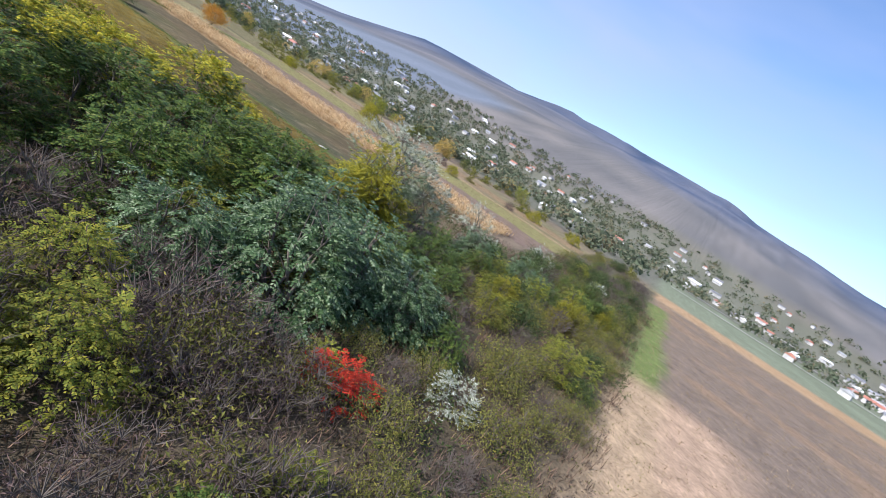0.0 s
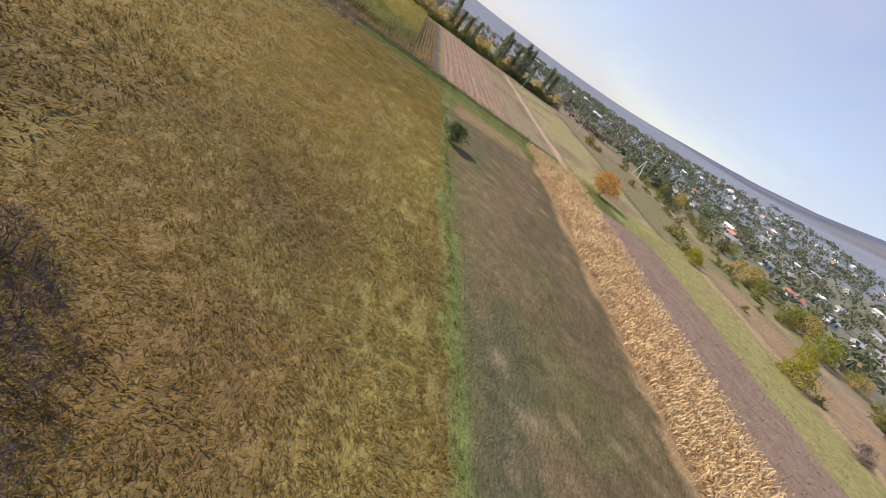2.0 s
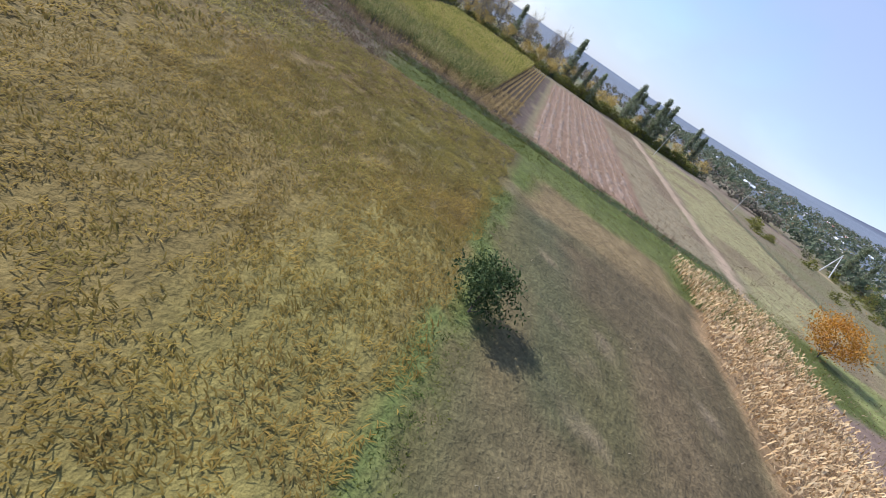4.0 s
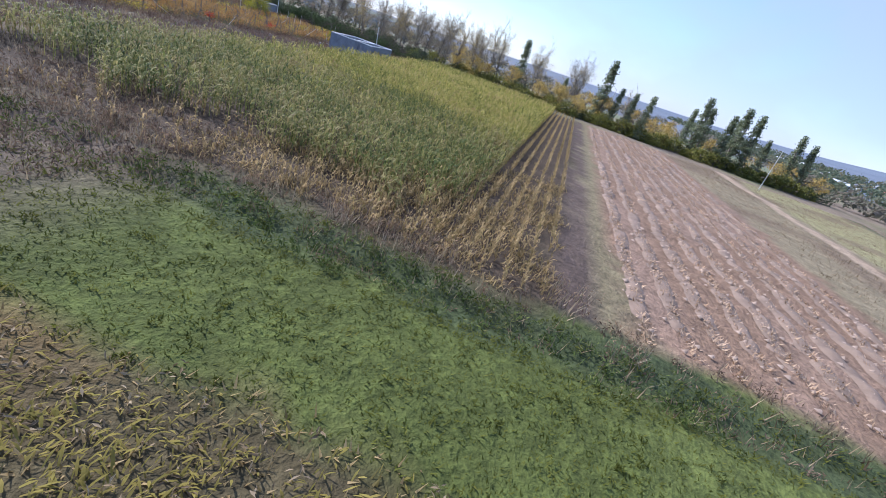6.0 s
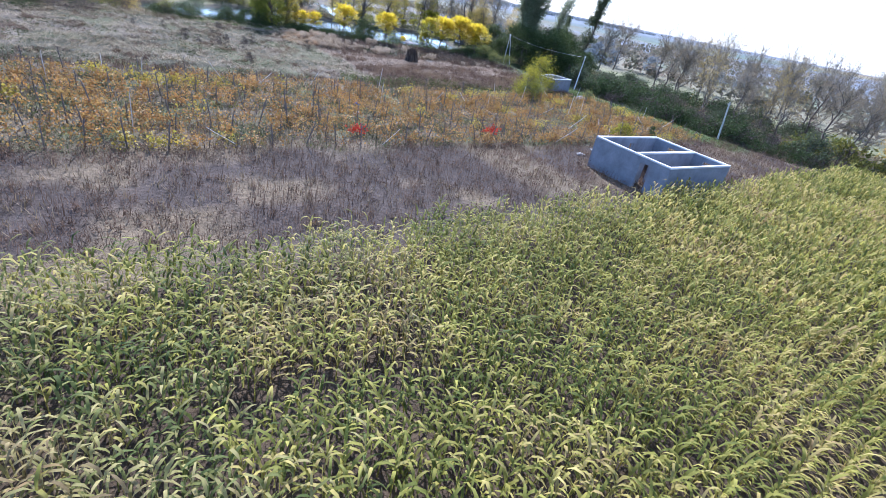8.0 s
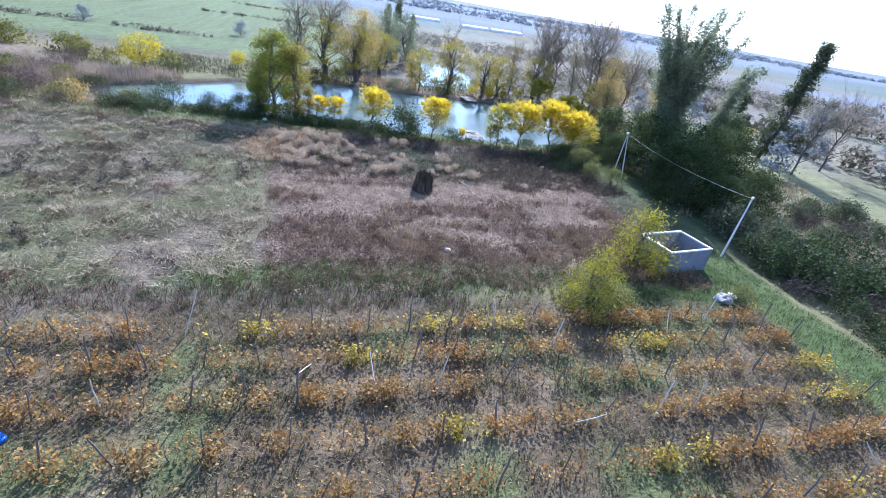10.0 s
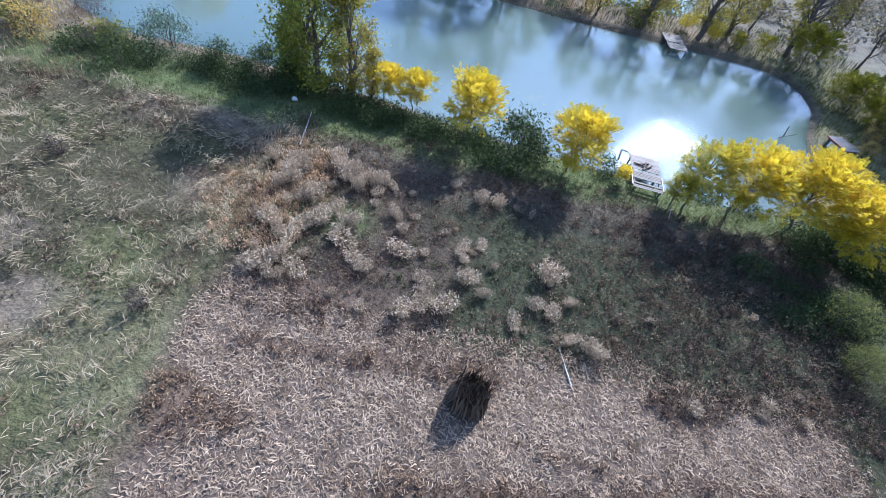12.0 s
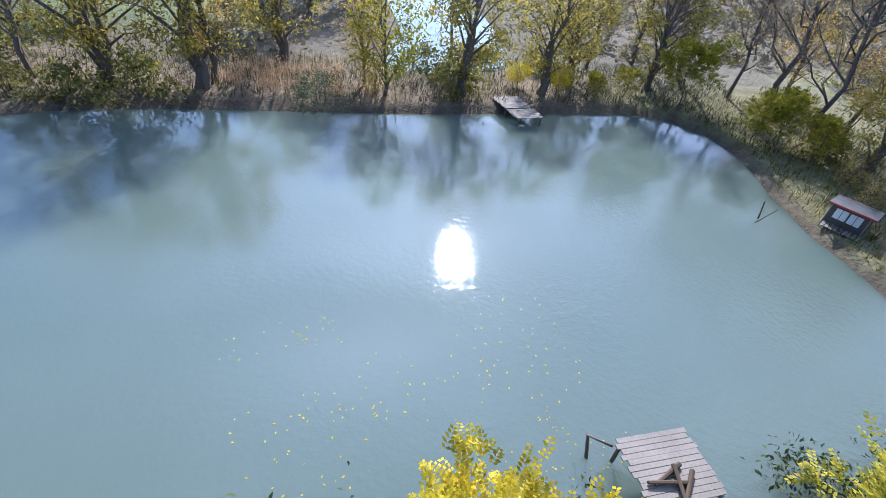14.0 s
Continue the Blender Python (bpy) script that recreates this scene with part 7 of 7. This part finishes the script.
maize("dry_maize", "strip of dead tan maize", x[keep], y[keep], M_CORN_DRY, rng, (0.6, 1.2), 4, (0.45, 0.8), (0.08, 0.14), True)

# ploughed plot: low ridges, pale straw on them and loose clods
rx, across = np.arange(-38.5, 56.9, 0.3), np.array([-0.62, -0.34, -0.1, 0.14, 0.36, 0.62])
for row in np.arange(41.9, 58, 1.62):
    px_, py_ = np.meshgrid(rx, across, indexing="ij")
    wob = (vnoise(px_, 0 * px_ + row, 1.6, 135) - 0.5) * 0.45
    lump = (vnoise(px_, py_ + row, 0.45, 136) - 0.5) * 0.20 + (vnoise(px_, py_ + row, 2.2, 137) - 0.5) * 0.12
    ends = sstep(-38.5, -36.5, px_) * (1 - sstep(54.0, 56.2, px_))
    top_ = (np.array([-0.15, 0.03, 0.09, 0.09, 0.03, -0.15])[None] + lump * np.array([0, 1, 1, 1, 1, 0])[None]) * ends - 0.15 * (1 - ends)
    gy_ = row + py_ + wob
    grid = np.arange(px_.size).reshape(px_.shape)
    f = np.stack([grid[:-1, :-1], grid[1:, :-1], grid[1:, 1:], grid[:-1, 1:]], -1).reshape(-1, 4)
    tagged(new("plough_ridge", bulk("plough_ridge", np.stack([px_, gy_, land(px_, gy_) + top_], -1).reshape(-1, 3), f, M_RIDGE, True)), "long low ridge of ploughed pinkish-brown soil", "ridge", "ridges of the ploughed plot")
x, y = rows_of(-38, 56.8, 41.9, 58, 1.62, 0.03, rng, 0.15)
keep = soft(vnoise(x * 0.3, y, 1.4, 100), 0.34, rng)
sward("straw", "pale straw lying along plough ridges", x[keep], y[keep], M_STRAW_PINK, rng, (0.10, 0.28), (0.04, 0.09), (0.6, 1.4), per=1, clump=0.06, lift=0.07)
n = 1500
x, y = rng.uniform(-38, 56.5, n), 41.9 + 1.62 * rng.integers(0, 10, n) + rng.normal(0, 0.3, n)
s = rng.uniform(0.05, 0.16, n)
c = np.stack([x, y, land(x, y) + s * 0.3 + 0.04], -1)
o = np.array([(1, 0, 0), (-0.5, 0.85, 0), (-0.5, -0.85, 0), (0.1, 0.1, 0.8)])
v = c[:, None] + o[None] * s[:, None, None] * rng.uniform(0.6, 1.4, (n, 4, 1))
f = (4 * np.arange(n)[:, None, None] + np.array([(0, 1, 3), (1, 2, 3), (2, 0, 3)])[None]).reshape(-1, 3)
stuff("clods", "loose pinkish clods of ploughed soil", v.reshape(-1, 3), f, M_CLOD, "soil")

# tall dead weeds round the shell, at the ditch and field edge
x, y = strew(-34, 58, -7.0, 4.6, 23, rng, 1.0)
free = ~((x > -9.3) & (x < -1.0) & (y > -2.4) & (y < 4.9))
keep = free & (soft(vnoise(x, y, 2.2, 111), 0.25, rng))
sward("dead_weeds", "tall purplish-brown dead weeds", x[keep], y[keep], M_WEED, rng, (0.3, 0.7), (0.02, 0.045), (0.05, 0.6), per=1, clump=0.12)
clumps("dead_weeds", "bushy purplish-brown dead weeds", x[keep][::6], y[keep][::6], M_WEED, rng, 0.28, 0.5, 16, 0.06, 0.3)
keep = free & (vnoise(x, y, 2.2, 111) <= 0.45)
sward("dry_grass", "pale dry grass between dead weeds", x[keep][::5], y[keep][::5], M_DRY, rng, (0.25, 0.6), (0.03, 0.06), (0.2, 0.9), per=3, clump=0.1)
x, y = strew(-30, 46, -7.8, -5.4, 3.0, rng, 0.8)
clumps("dead_weeds", "tall dark dead weeds along the vineyard's edge", x, y, M_WEED, rng, 0.4, 0.75, 16, 0.08, 0.2)
x, y = strew(-8.7, -1.6, -1.8, 4.2, 16, rng, 0.1)
sward("room_weeds", "dark weeds grown up inside the roofless rooms", x, y, M_WEED, rng, (0.3, 0.8), (0.03, 0.07), (0.1, 0.8), per=3)
x, y = strew(56.5, 60, -10, 62, 4, rng)
sward("ditch_weeds", "dry tufts along a ditch", x, y, M_DRY, rng, (0.25, 0.6), (0.03, 0.06), (0.1, 1.0), per=3)
clumps("ditch_weeds", "bushy brown weeds along a ditch", x[::3], y[::3], M_WEED, rng, 0.35, 0.4, 16, 0.07, 0.25)
x, y = strew(52, 68, -12, 23, 6, rng, 1.5)
sward("ditch_weeds", "dead brown grass at the end of the maize", x, y, M_DRY, rng, (0.25, 0.6), (0.03, 0.06), (0.2, 1.1), per=3)
clumps("ditch_weeds", "dead brown weeds at the end of the maize", x[::2], y[::2], M_WEED, rng, 0.4, 0.5, 14, 0.09, 0.2)

# vineyard
x, y = strew(-29.5, 46, -26.8, -7.2, 26, rng, 0.6)
keep = soft(vnoise(x, y, 1.8, 112), 0.3, rng)
sward("vineyard_grass", "mixed green and dry grass between vine rows", x[keep], y[keep], M_MEADOW, rng, (0.15, 0.42), (0.025, 0.05), (0.2, 1.1), per=1)
sward("vineyard_grass", "pale dry grass between vine rows", x[keep][::2], y[keep][::2], M_DRY, rng, (0.12, 0.34), (0.025, 0.05), (0.3, 1.2), per=2)
clumps("vineyard_weeds", "leafy dull weeds between vine rows", x[keep][::14], y[keep][::14], M_LEAF_OLIVE, rng, 0.25, 0.22, 10, 0.055)
keep = soft(vnoise(x, y, 2.4, 113), 0.55, rng)
sward("vineyard_grass", "patches of green grass in the vineyard", x[keep], y[keep], M_BANK, rng, (0.15, 0.4), (0.03, 0.06), (0.2, 1.0), per=2)
keep = soft(vnoise(x, y, 2.0, 114), 0.55, rng)
clumps("vineyard_weeds", "brown weeds in the vineyard", x[keep][::6], y[keep][::6], M_WEED, rng, 0.25, 0.35, 10, 0.068, 0.3)
ox = np.concatenate([np.arange(-28.6, 45, 0.8) + rng.normal(0, 0.2, 92) for _ in VINE_ROWS])
oy = np.repeat(VINE_ROWS, 92) + rng.normal(0, 0.1, 92 * len(VINE_ROWS))
lush = np.clip(rng.random(len(ox)) ** 1.2 * (0.15 + 1.2 * vnoise(ox, oy, 5, 116)), 0, 1)
k = np.repeat(np.arange(len(ox)), (lush * 190).astype(int))
p = np.stack([ox[k] + rng.normal(0, 0.3, len(k)), oy[k] + rng.normal(0, 0.30, len(k)), 0.5 + rng.normal(0, 0.24, len(k))], -1)
p[:, 2] = land(p[:, 0], p[:, 1]) + np.clip(p[:, 2], 0.06, 1.3)
gold = (vnoise(ox, oy * 2, 4.5, 117) + rng.normal(0, 0.07, len(ox)) > 0.80)[k]
v, f = leaf_quads(p[~gold], 0.075, 0.75, rng, 0.2, 0.3)
stuff("vine_leaves", "rust and orange autumn vine leaves along the rows", v, f, M_VINE)
v, f = leaf_quads(p[gold], 0.085, 0.75, rng, 0.2, 0.3)
stuff("vine_leaves", "golden vine leaves along the rows", v, f, M_VINE_GOLD)
for cx, cy in ((3.2, -10.0), (16.0, -10.1)):
    q = np.array([cx, cy, 0.5]) + rng.normal(0, 1, (200, 3)) * (0.36, 0.2, 0.18)
    v, f = leaf_quads(q, 0.08, 0.75, rng, 0.2, 0.3)
    stuff("red_vine_leaves", "bright red vine leaves", v, f, M_LEAF_RED)
lines = []
for row in VINE_ROWS:
    for xx in np.arange(-28.5, 45, 1.25):
        a = np.array([xx + rng.normal(0, 0.2), row + rng.normal(0, 0.08), -0.05])
        q = [a]
        for s in range(4):
            q.append(q[-1] + np.array([rng.normal(0, 0.09), rng.normal(0, 0.05), 0.24]))
        e = q[3] + np.array([rng.normal(0, 0.5), rng.normal(0, 0.1), 0.15])
        lines += [(np.array(q), np.linspace(0.03, 0.008, 5)), (np.array([q[3], (q[3] + e) / 2 + (0, 0, 0.1), e]), [0.012, 0.01, 0.005])]
v, f = tubes(lines, 4)
stuff("vine_stems", "gnarled brown vine stems and canes", v, f, M_POST)

x, y = strew(-26, 40, -28.2, -26.6, 2.2, rng, 0.5)
clumps("ditch_grass", "dark green weeds along the vineyard's end", x, y, M_LEAF_DARK, rng, 0.4, 0.45, 16, 0.08, 0.3)
x, y = strew(-22, 9, -31.2, -28.4, 6.5, rng, 0.8)
clumps("ditch_grass", "lush green grass beyond the vineyard's end", x, y, M_GRASS, rng, 0.4, 0.45, 16, 0.09, 0.25, 0.3, -0.4)
clumps("ditch_grass", "pale dry tops in the green strip", x[::3], y[::3], M_TUFT, rng, 0.35, 0.6, 12, 0.08, 0.25, 0.2, -0.4)
# verge by the vineyard, the shed's lawn
x, y = strew(-29.6, -25, -52, -33.5, 9, rng, 1.2)
clumps("verge_weeds", "dead brown weeds along the track", x[::2], y[::2], M_WEED, rng, 0.35, 0.5, 14, 0.08, 0.22)
clumps("verge_weeds", "pale weed tops along the track", x[1::3], y[1::3], M_TUFT, rng, 0.3, 0.5, 16, 0.07, 0.3)
x, y = strew(-35.5, -28, -56, -35, 14, rng, 0.8)
# darker grass colour here carries the shade of the wood
sward("verge_grass", "rank grass along the track, dulled for the wood's shade", x[x > -33.6], y[x > -33.6], M_GRASS, rng, (0.15, 0.45), (0.03, 0.05), (0.2, 1.0), per=2, clump=0.12)
x, y = strew(-34.5, -29.3, -36, -4, 42, rng, 0.7)
sward("verge_grass", "green grass verge with tyre tracks", x, y, M_GRASS, rng, (0.12, 0.34), (0.025, 0.05), (0.1, 0.9), per=2)
x, y = strew(-31, -19, -33, -26.5, 40, rng, 0.8)
keep = ~((np.abs(x + 27.0) < 2.6) & (np.abs(y + 32.1) < 2.0))
sward("lawn_grass", "lush green grass before the block shed", x[keep], y[keep], M_GRASS, rng, (0.12, 0.36), (0.025, 0.05), (0.1, 0.9), per=2)
x, y = strew(-66, -38, -60, 4, 9, rng, 2)
sward("scrub_grass", "rank dull grass under scrub", x, y, M_DRY, rng, (0.3, 0.8), (0.05, 0.1), (0.1, 0.8), per=2)
x, y = strew(-8, 50, -28.8, -26.5, 24, rng, 0.6)
sward("ditch_weeds", "dark dead weeds along the vineyard's end", x, y, M_WEED, rng, (0.25, 0.65), (0.03, 0.06), (0.1, 0.8), per=3)
x, y = strew(-27, 8, -29.8, -26.8, 20, rng, 0.6)
sward("ditch_grass", "green grass tufts along the vineyard's end", x, y, M_GRASS, rng, (0.2, 0.5), (0.03, 0.05), (0.1, 0.9), per=3)

# meadow of lying hay, matted into swirls
x, y = strew(5, 46, -62, -28.6, 54, rng, 0.8)
wx, wy = x + 5 * (vnoise(x, y, 5, 144) - 0.5), y + 5 * (vnoise(x, y, 5, 145) - 0.5)
keep = rng.random(len(x)) < 0.12 + 0.88 * sstep(0.44, 0.56, vnoise(wx * 0.5, wy * 1.5, 1.1, 121))
lodged("meadow_hay", "swirls of flattened pale grass on a rough meadow", x[keep], y[keep], M_HAY, rng, (0.22, 0.5), (0.025, 0.05), 0.8, 2.2)
some = soft(vnoise(x, y, 1.5, 129), 0.72, rng)
clumps("meadow_weeds", "dark dry weed clumps in the meadow", x[some][::4], y[some][::4], M_WEED, rng, 0.25, 0.35, 10, 0.07, 0.3)
keep = soft(vnoise(x, y, 3.0, 122), 0.5, rng)
clumps("meadow_grass", "green tufts in a rough meadow", x[keep][::13], y[keep][::13], M_BANK, rng, 0.25, 0.16, 10, 0.07, 0.3)
x, y = strew(4.6, 7.0, -60, -30, 16, rng, 0.9)
sward("path_grass", "dull green grass path between two fields", x, y, M_BANK, rng, (0.12, 0.35), (0.03, 0.05), (0.2, 1.1), per=2)
x, y = strew(4.6, 7.6, -41, -29.5, 16, rng, 0.8)
sward("meadow_hay", "pale hay lying along the field's edge", x, y, M_STRAW, rng, (0.2, 0.5), (0.03, 0.07), (0.9, 1.5), (0.0, 0.8), per=2, clump=0.15, segs=2)
# brown field: bent stalks, dead weeds, tan tussocks
x, y = strew(-28, 4.2, -48.8, -28.4, 44, rng, 0.7)
pale = rng.random(len(x)) > weed_band(x, y)
sward("fallen_stalks", "pale broken stalks lying on a brown field", x[pale], y[pale], M_STRAW, rng, (0.16, 0.42), (0.026, 0.06), (0.65, 1.45), (0.1, 1.3), per=3, clump=0.14, segs=2)
sward("fallen_stalks", "thin scatter of broken stalks among dead weeds", x[~pale][::5], y[~pale][::5], M_STRAW, rng, (0.15, 0.35), (0.02, 0.04), (0.5, 1.4), (0.2, 1.2), per=2, clump=0.15, segs=2)
keep = ~pale
rusty = keep & (vnoise(x, y, 1.4, 131) + rng.normal(0, 0.12, len(x)) > 0.56)
sward("dead_weeds", "rust-brown dry weeds among the bands", x[rusty], y[rusty], M_RUST, rng, (0.2, 0.55), (0.025, 0.05), (0.1, 1.0), per=1, clump=0.12)
clumps("dead_weeds", "bushy rust-brown weeds among the bands", x[rusty][::5], y[rusty][::5], M_RUST, rng, 0.3, 0.5, 12, 0.10, 0.3)
keep = keep & ~rusty
sward("dead_weeds", "bands of purplish-brown dead weeds", x[keep], y[keep], M_WEED, rng, (0.25, 0.6), (0.02, 0.04), (0.05, 0.8), per=1, clump=0.12)
clumps("dead_weeds", "bushy bands of dead brown weeds", x[keep][::6], y[keep][::6], M_WEED, rng, 0.34, 0.6, 13, 0.10, 0.28)
keep = (soft(vnoise(x * 0.5, y, 2.2, 125), 0.72, rng)) & (y > -37)
sward("dry_tussocks", "rusty dry grass tussocks", x[keep], y[keep], M_DRY, rng, (0.25, 0.5), (0.03, 0.06), (0.1, 0.8), per=2, clump=0.1)
x, y = strew(-33, 5, -62.5, -47, 34, rng, 0.8)
lush = soft(vnoise(x, y, 2.6, 130), 0.66, rng) & (y < -49) & (x > -16 + 2 * rng.normal(0, 1, len(x)))
clumps("bank_grass", "dark leafy green growth sloping to the dike", x[lush][::4], y[lush][::4], M_BANK, rng, 0.25, 0.2, 10, 0.075, 0.32)
sward("bank_grass", "short grass sloping to the dike", x[lush][::2], y[lush][::2], M_BANK, rng, (0.1, 0.3), (0.02, 0.04), (0.2, 1.1), per=1)
sward("bank_weeds", "grey-brown dead weeds before the dike", x[~lush][::2], y[~lush][::2], M_WEED, rng, (0.25, 0.6), (0.02, 0.04), (0.1, 0.8), per=1, clump=0.1)
clumps("bank_weeds", "bushy grey-brown dead weeds before the dike", x[~lush][::9], y[~lush][::9], M_WEED, rng, 0.34, 0.5, 14, 0.09, 0.26)
# near-black clumps: shade of the gaps between weeds put into colour
clumps("bank_weeds", "dead stems before the dike, blackened for the shaded gaps", x[2::15], y[2::15], M_STALKS, rng, 0.3, 0.4, 10, 0.09, 0.25)
sward("bank_weeds", "pale dry stems before the dike", x[1::11], y[1::11], M_MEADOW, rng, (0.2, 0.5), (0.025, 0.05), (0.1, 1.0), per=3, clump=0.12)
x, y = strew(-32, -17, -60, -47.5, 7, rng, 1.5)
# the dark stalk colour holds some of the wood's shade
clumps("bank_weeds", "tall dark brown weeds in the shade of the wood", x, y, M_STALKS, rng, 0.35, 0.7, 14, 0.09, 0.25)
clumps("bank_weeds", "rusty weed tops in the shade of the wood", x[::3], y[::3], M_WEED, rng, 0.35, 0.85, 14, 0.08, 0.3)
x, y = strew(-30, -11, -56, -47.5, 4, rng, 1.5)
clumps("bank_weeds", "pale yellowish weed tops before the dike", x[::2], y[::2], M_MEADOW, rng, 0.32, 0.55, 22, 0.07, 0.4)


def tussock(x, y, r, h, n, mat, name, label, seed):
    g = np.random.default_rng(seed)
    az, rr_ = g.uniform(0, 2 * np.pi, n), r * np.sqrt(g.uniform(0, 1, n)) * 0.6
    base = np.stack([rr_ * np.cos(az), rr_ * np.sin(az), np.zeros(n)], -1)
    v, f = blades(base, az + g.normal(0, 0.6, n), g.uniform(0.6, 1.1, n) * h, 0.02, g.uniform(0.0, 0.5, n), g.uniform(0.1, 0.6, n))
    q = np.stack([rr_ * 1.9 * np.cos(az), rr_ * 1.3 * np.sin(az), h * (0.25 + 0.85 * g.random(n) ** 0.7) * (1 - 0.35 * rr_ / r)], -1)
    lv, lf = leaf_quads(np.repeat(q, 2, 0) + g.normal(0, 0.05, (2 * n, 3)), 0.085, 0.35, g, 0.2)
    ob = new(name, bulk(name, np.concatenate([v, lv]), np.concatenate([f, lf + len(v)]), mat))
    ob.location = (x, y, float(land(x, y)) - 0.02)
    return tagged(ob, label, "grass tussock", "tussocks before the dike")


TUSS = [tussock(-11.9, -50.9, 0.5, 0.7, 105, M_PLUME, "grass_tussock", "pale feathery tussock of dry grass", 1), tussock(-8.0, -51.6, 0.7, 0.85, 150, M_PLUME, "grass_tussock", "broad pale tussock of dry grass", 2)]
rk = random.Random(9)
spots = [(-3.8, -54.1), (-4.0, -52.6), (-5.8, -50.3), (-6.1, -49.7), (-7.5, -53.8), (-7.7, -53.0), (-8.6, -54.4), (-0.4, -52.5), (-0.7, -52.6), (-9.3, -58.2), (-8.1, -58.2), (-1.7, -56.8), (-0.5, -57.2), (-12.7, -53.1), (-13.9, -51.5), (-12.9, -50.6), (-10.8, -49.5), (3.5, -50.6), (1.0, -49.7), (-5.4, -51.0), (-9.0, -50.8)]
spots += [(0.9 + 0.62 * i + rk.gauss(0, 0.15), -54.9 - 0.32 * i + rk.gauss(0, 0.2)) for i in range(-1, 5)] + [(-2.4 + 0.6 * i, -57.6 + rk.gauss(0, 0.25)) for i in range(6)] + [(2.0 + 0.5 * i, -51.4 - 0.35 * i + rk.gauss(0, 0.2)) for i in range(6)]
spots += [(rk.uniform(-4, 4.5), rk.uniform(-57.5, -50)) for _ in range(12)] + [(rk.uniform(0.5, 5.0), rk.uniform(-59, -49)) for _ in range(22)] + [(rk.uniform(-27, 3), rk.uniform(-50, -46.6)) for _ in range(12)]
small = [(rk.uniform(-28, 3), rk.uniform(-60, -48.5)) for _ in range(45)]
for x, y in spots + small:
    ob = new("grass_tussock", rk.choice(TUSS).data)
    s = rk.uniform(0.6, 1.15) if (x, y) in spots else rk.uniform(0.25, 0.55)
    ob.matrix_basis = Matrix.Translation((x, y, float(land(x, y)) - 0.02)) @ Matrix.Rotation(rk.uniform(0, 6), 4, "Z") @ Matrix.Diagonal((s * rk.uniform(0.6, 1.3), s * rk.uniform(0.6, 1.3), s * rk.uniform(0.7, 1.5), 1))
    tagged(ob, "pale feathery tussock of dry grass", "grass tussock", "tussocks before the dike")
# orange reeds at the corner, reed beds
x, y = strew(1.2, 7.5, -59.5, -50, 30, rng, 0.9)
sward("rusty_reeds", "rusty dry reeds at the corner of the field", x[::2], y[::2], M_REED, rng, (0.3, 0.7), (0.025, 0.05), (0.0, 0.8), per=3, clump=0.12)
clumps("rusty_reeds", "feathery tan weeds at the corner of the field", x[::2], y[::2], M_REED, rng, 0.28, 0.5, 12, 0.075, 0.3)
x, y = strew(-34, 24, -67.6, -61.5, 26, rng, 0.6)
keep = inside(POND, x, y) < -0.4
sward("dike_grass", "dark green grass on the pond dike", x[keep], y[keep], M_GRASS, rng, (0.15, 0.45), (0.025, 0.05), (0.1, 0.9), per=2)
x, y = strew(18, 46, -84, -72, 34, rng, 1.0)
d = inside(POND, x, y)
keep = d < -0.2
sward("reed_bed", "brown reed bed along the pond", x[keep], y[keep], M_TUFT, rng, (0.9, 1.7), (0.03, 0.06), (0.0, 0.3), per=2, clump=0.15)
x, y = strew(-16, -8, -101, -94.8, 5, rng, 0.9)
clumps("reed_bed", "feathery tan reed tops on the far bank", x[::2], y[::2], M_REED, rng, 0.5, 1.1, 16, 0.12, 0.3)
x, y = strew(-16, -8, -101, -94.8, 18, rng, 0.9)
sward("reed_bed", "tan reeds on the far bank", x, y, M_REED, rng, (0.7, 1.5), (0.03, 0.06), (0.0, 0.4), per=2, clump=0.15)
x, y = strew(-52, 26, -104, -88, 9, rng, 1.5)
keep = inside(POND, x, y) < -0.5
sward("bank_grass", "rank grass on the far bank", x[keep], y[keep], M_BANK, rng, (0.3, 0.8), (0.04, 0.08), (0.1, 0.8), per=2)
x, y = strew(-58, -36, -90, -62, 9, rng, 1.0)
keep = inside(POND, x, y) < -0.4
sward("bank_grass", "green grass under the bank trees", x[keep], y[keep], M_LAWN, rng, (0.2, 0.6), (0.04, 0.08), (0.1, 0.8), per=2)
x, y = strew(20, 60, -72, -60, 12, rng, 1.0)
sward("scrub_grass", "dry grass and scrub above the pond", x, y, M_DRY, rng, (0.3, 0.7), (0.04, 0.07), (0.1, 0.9), per=2)
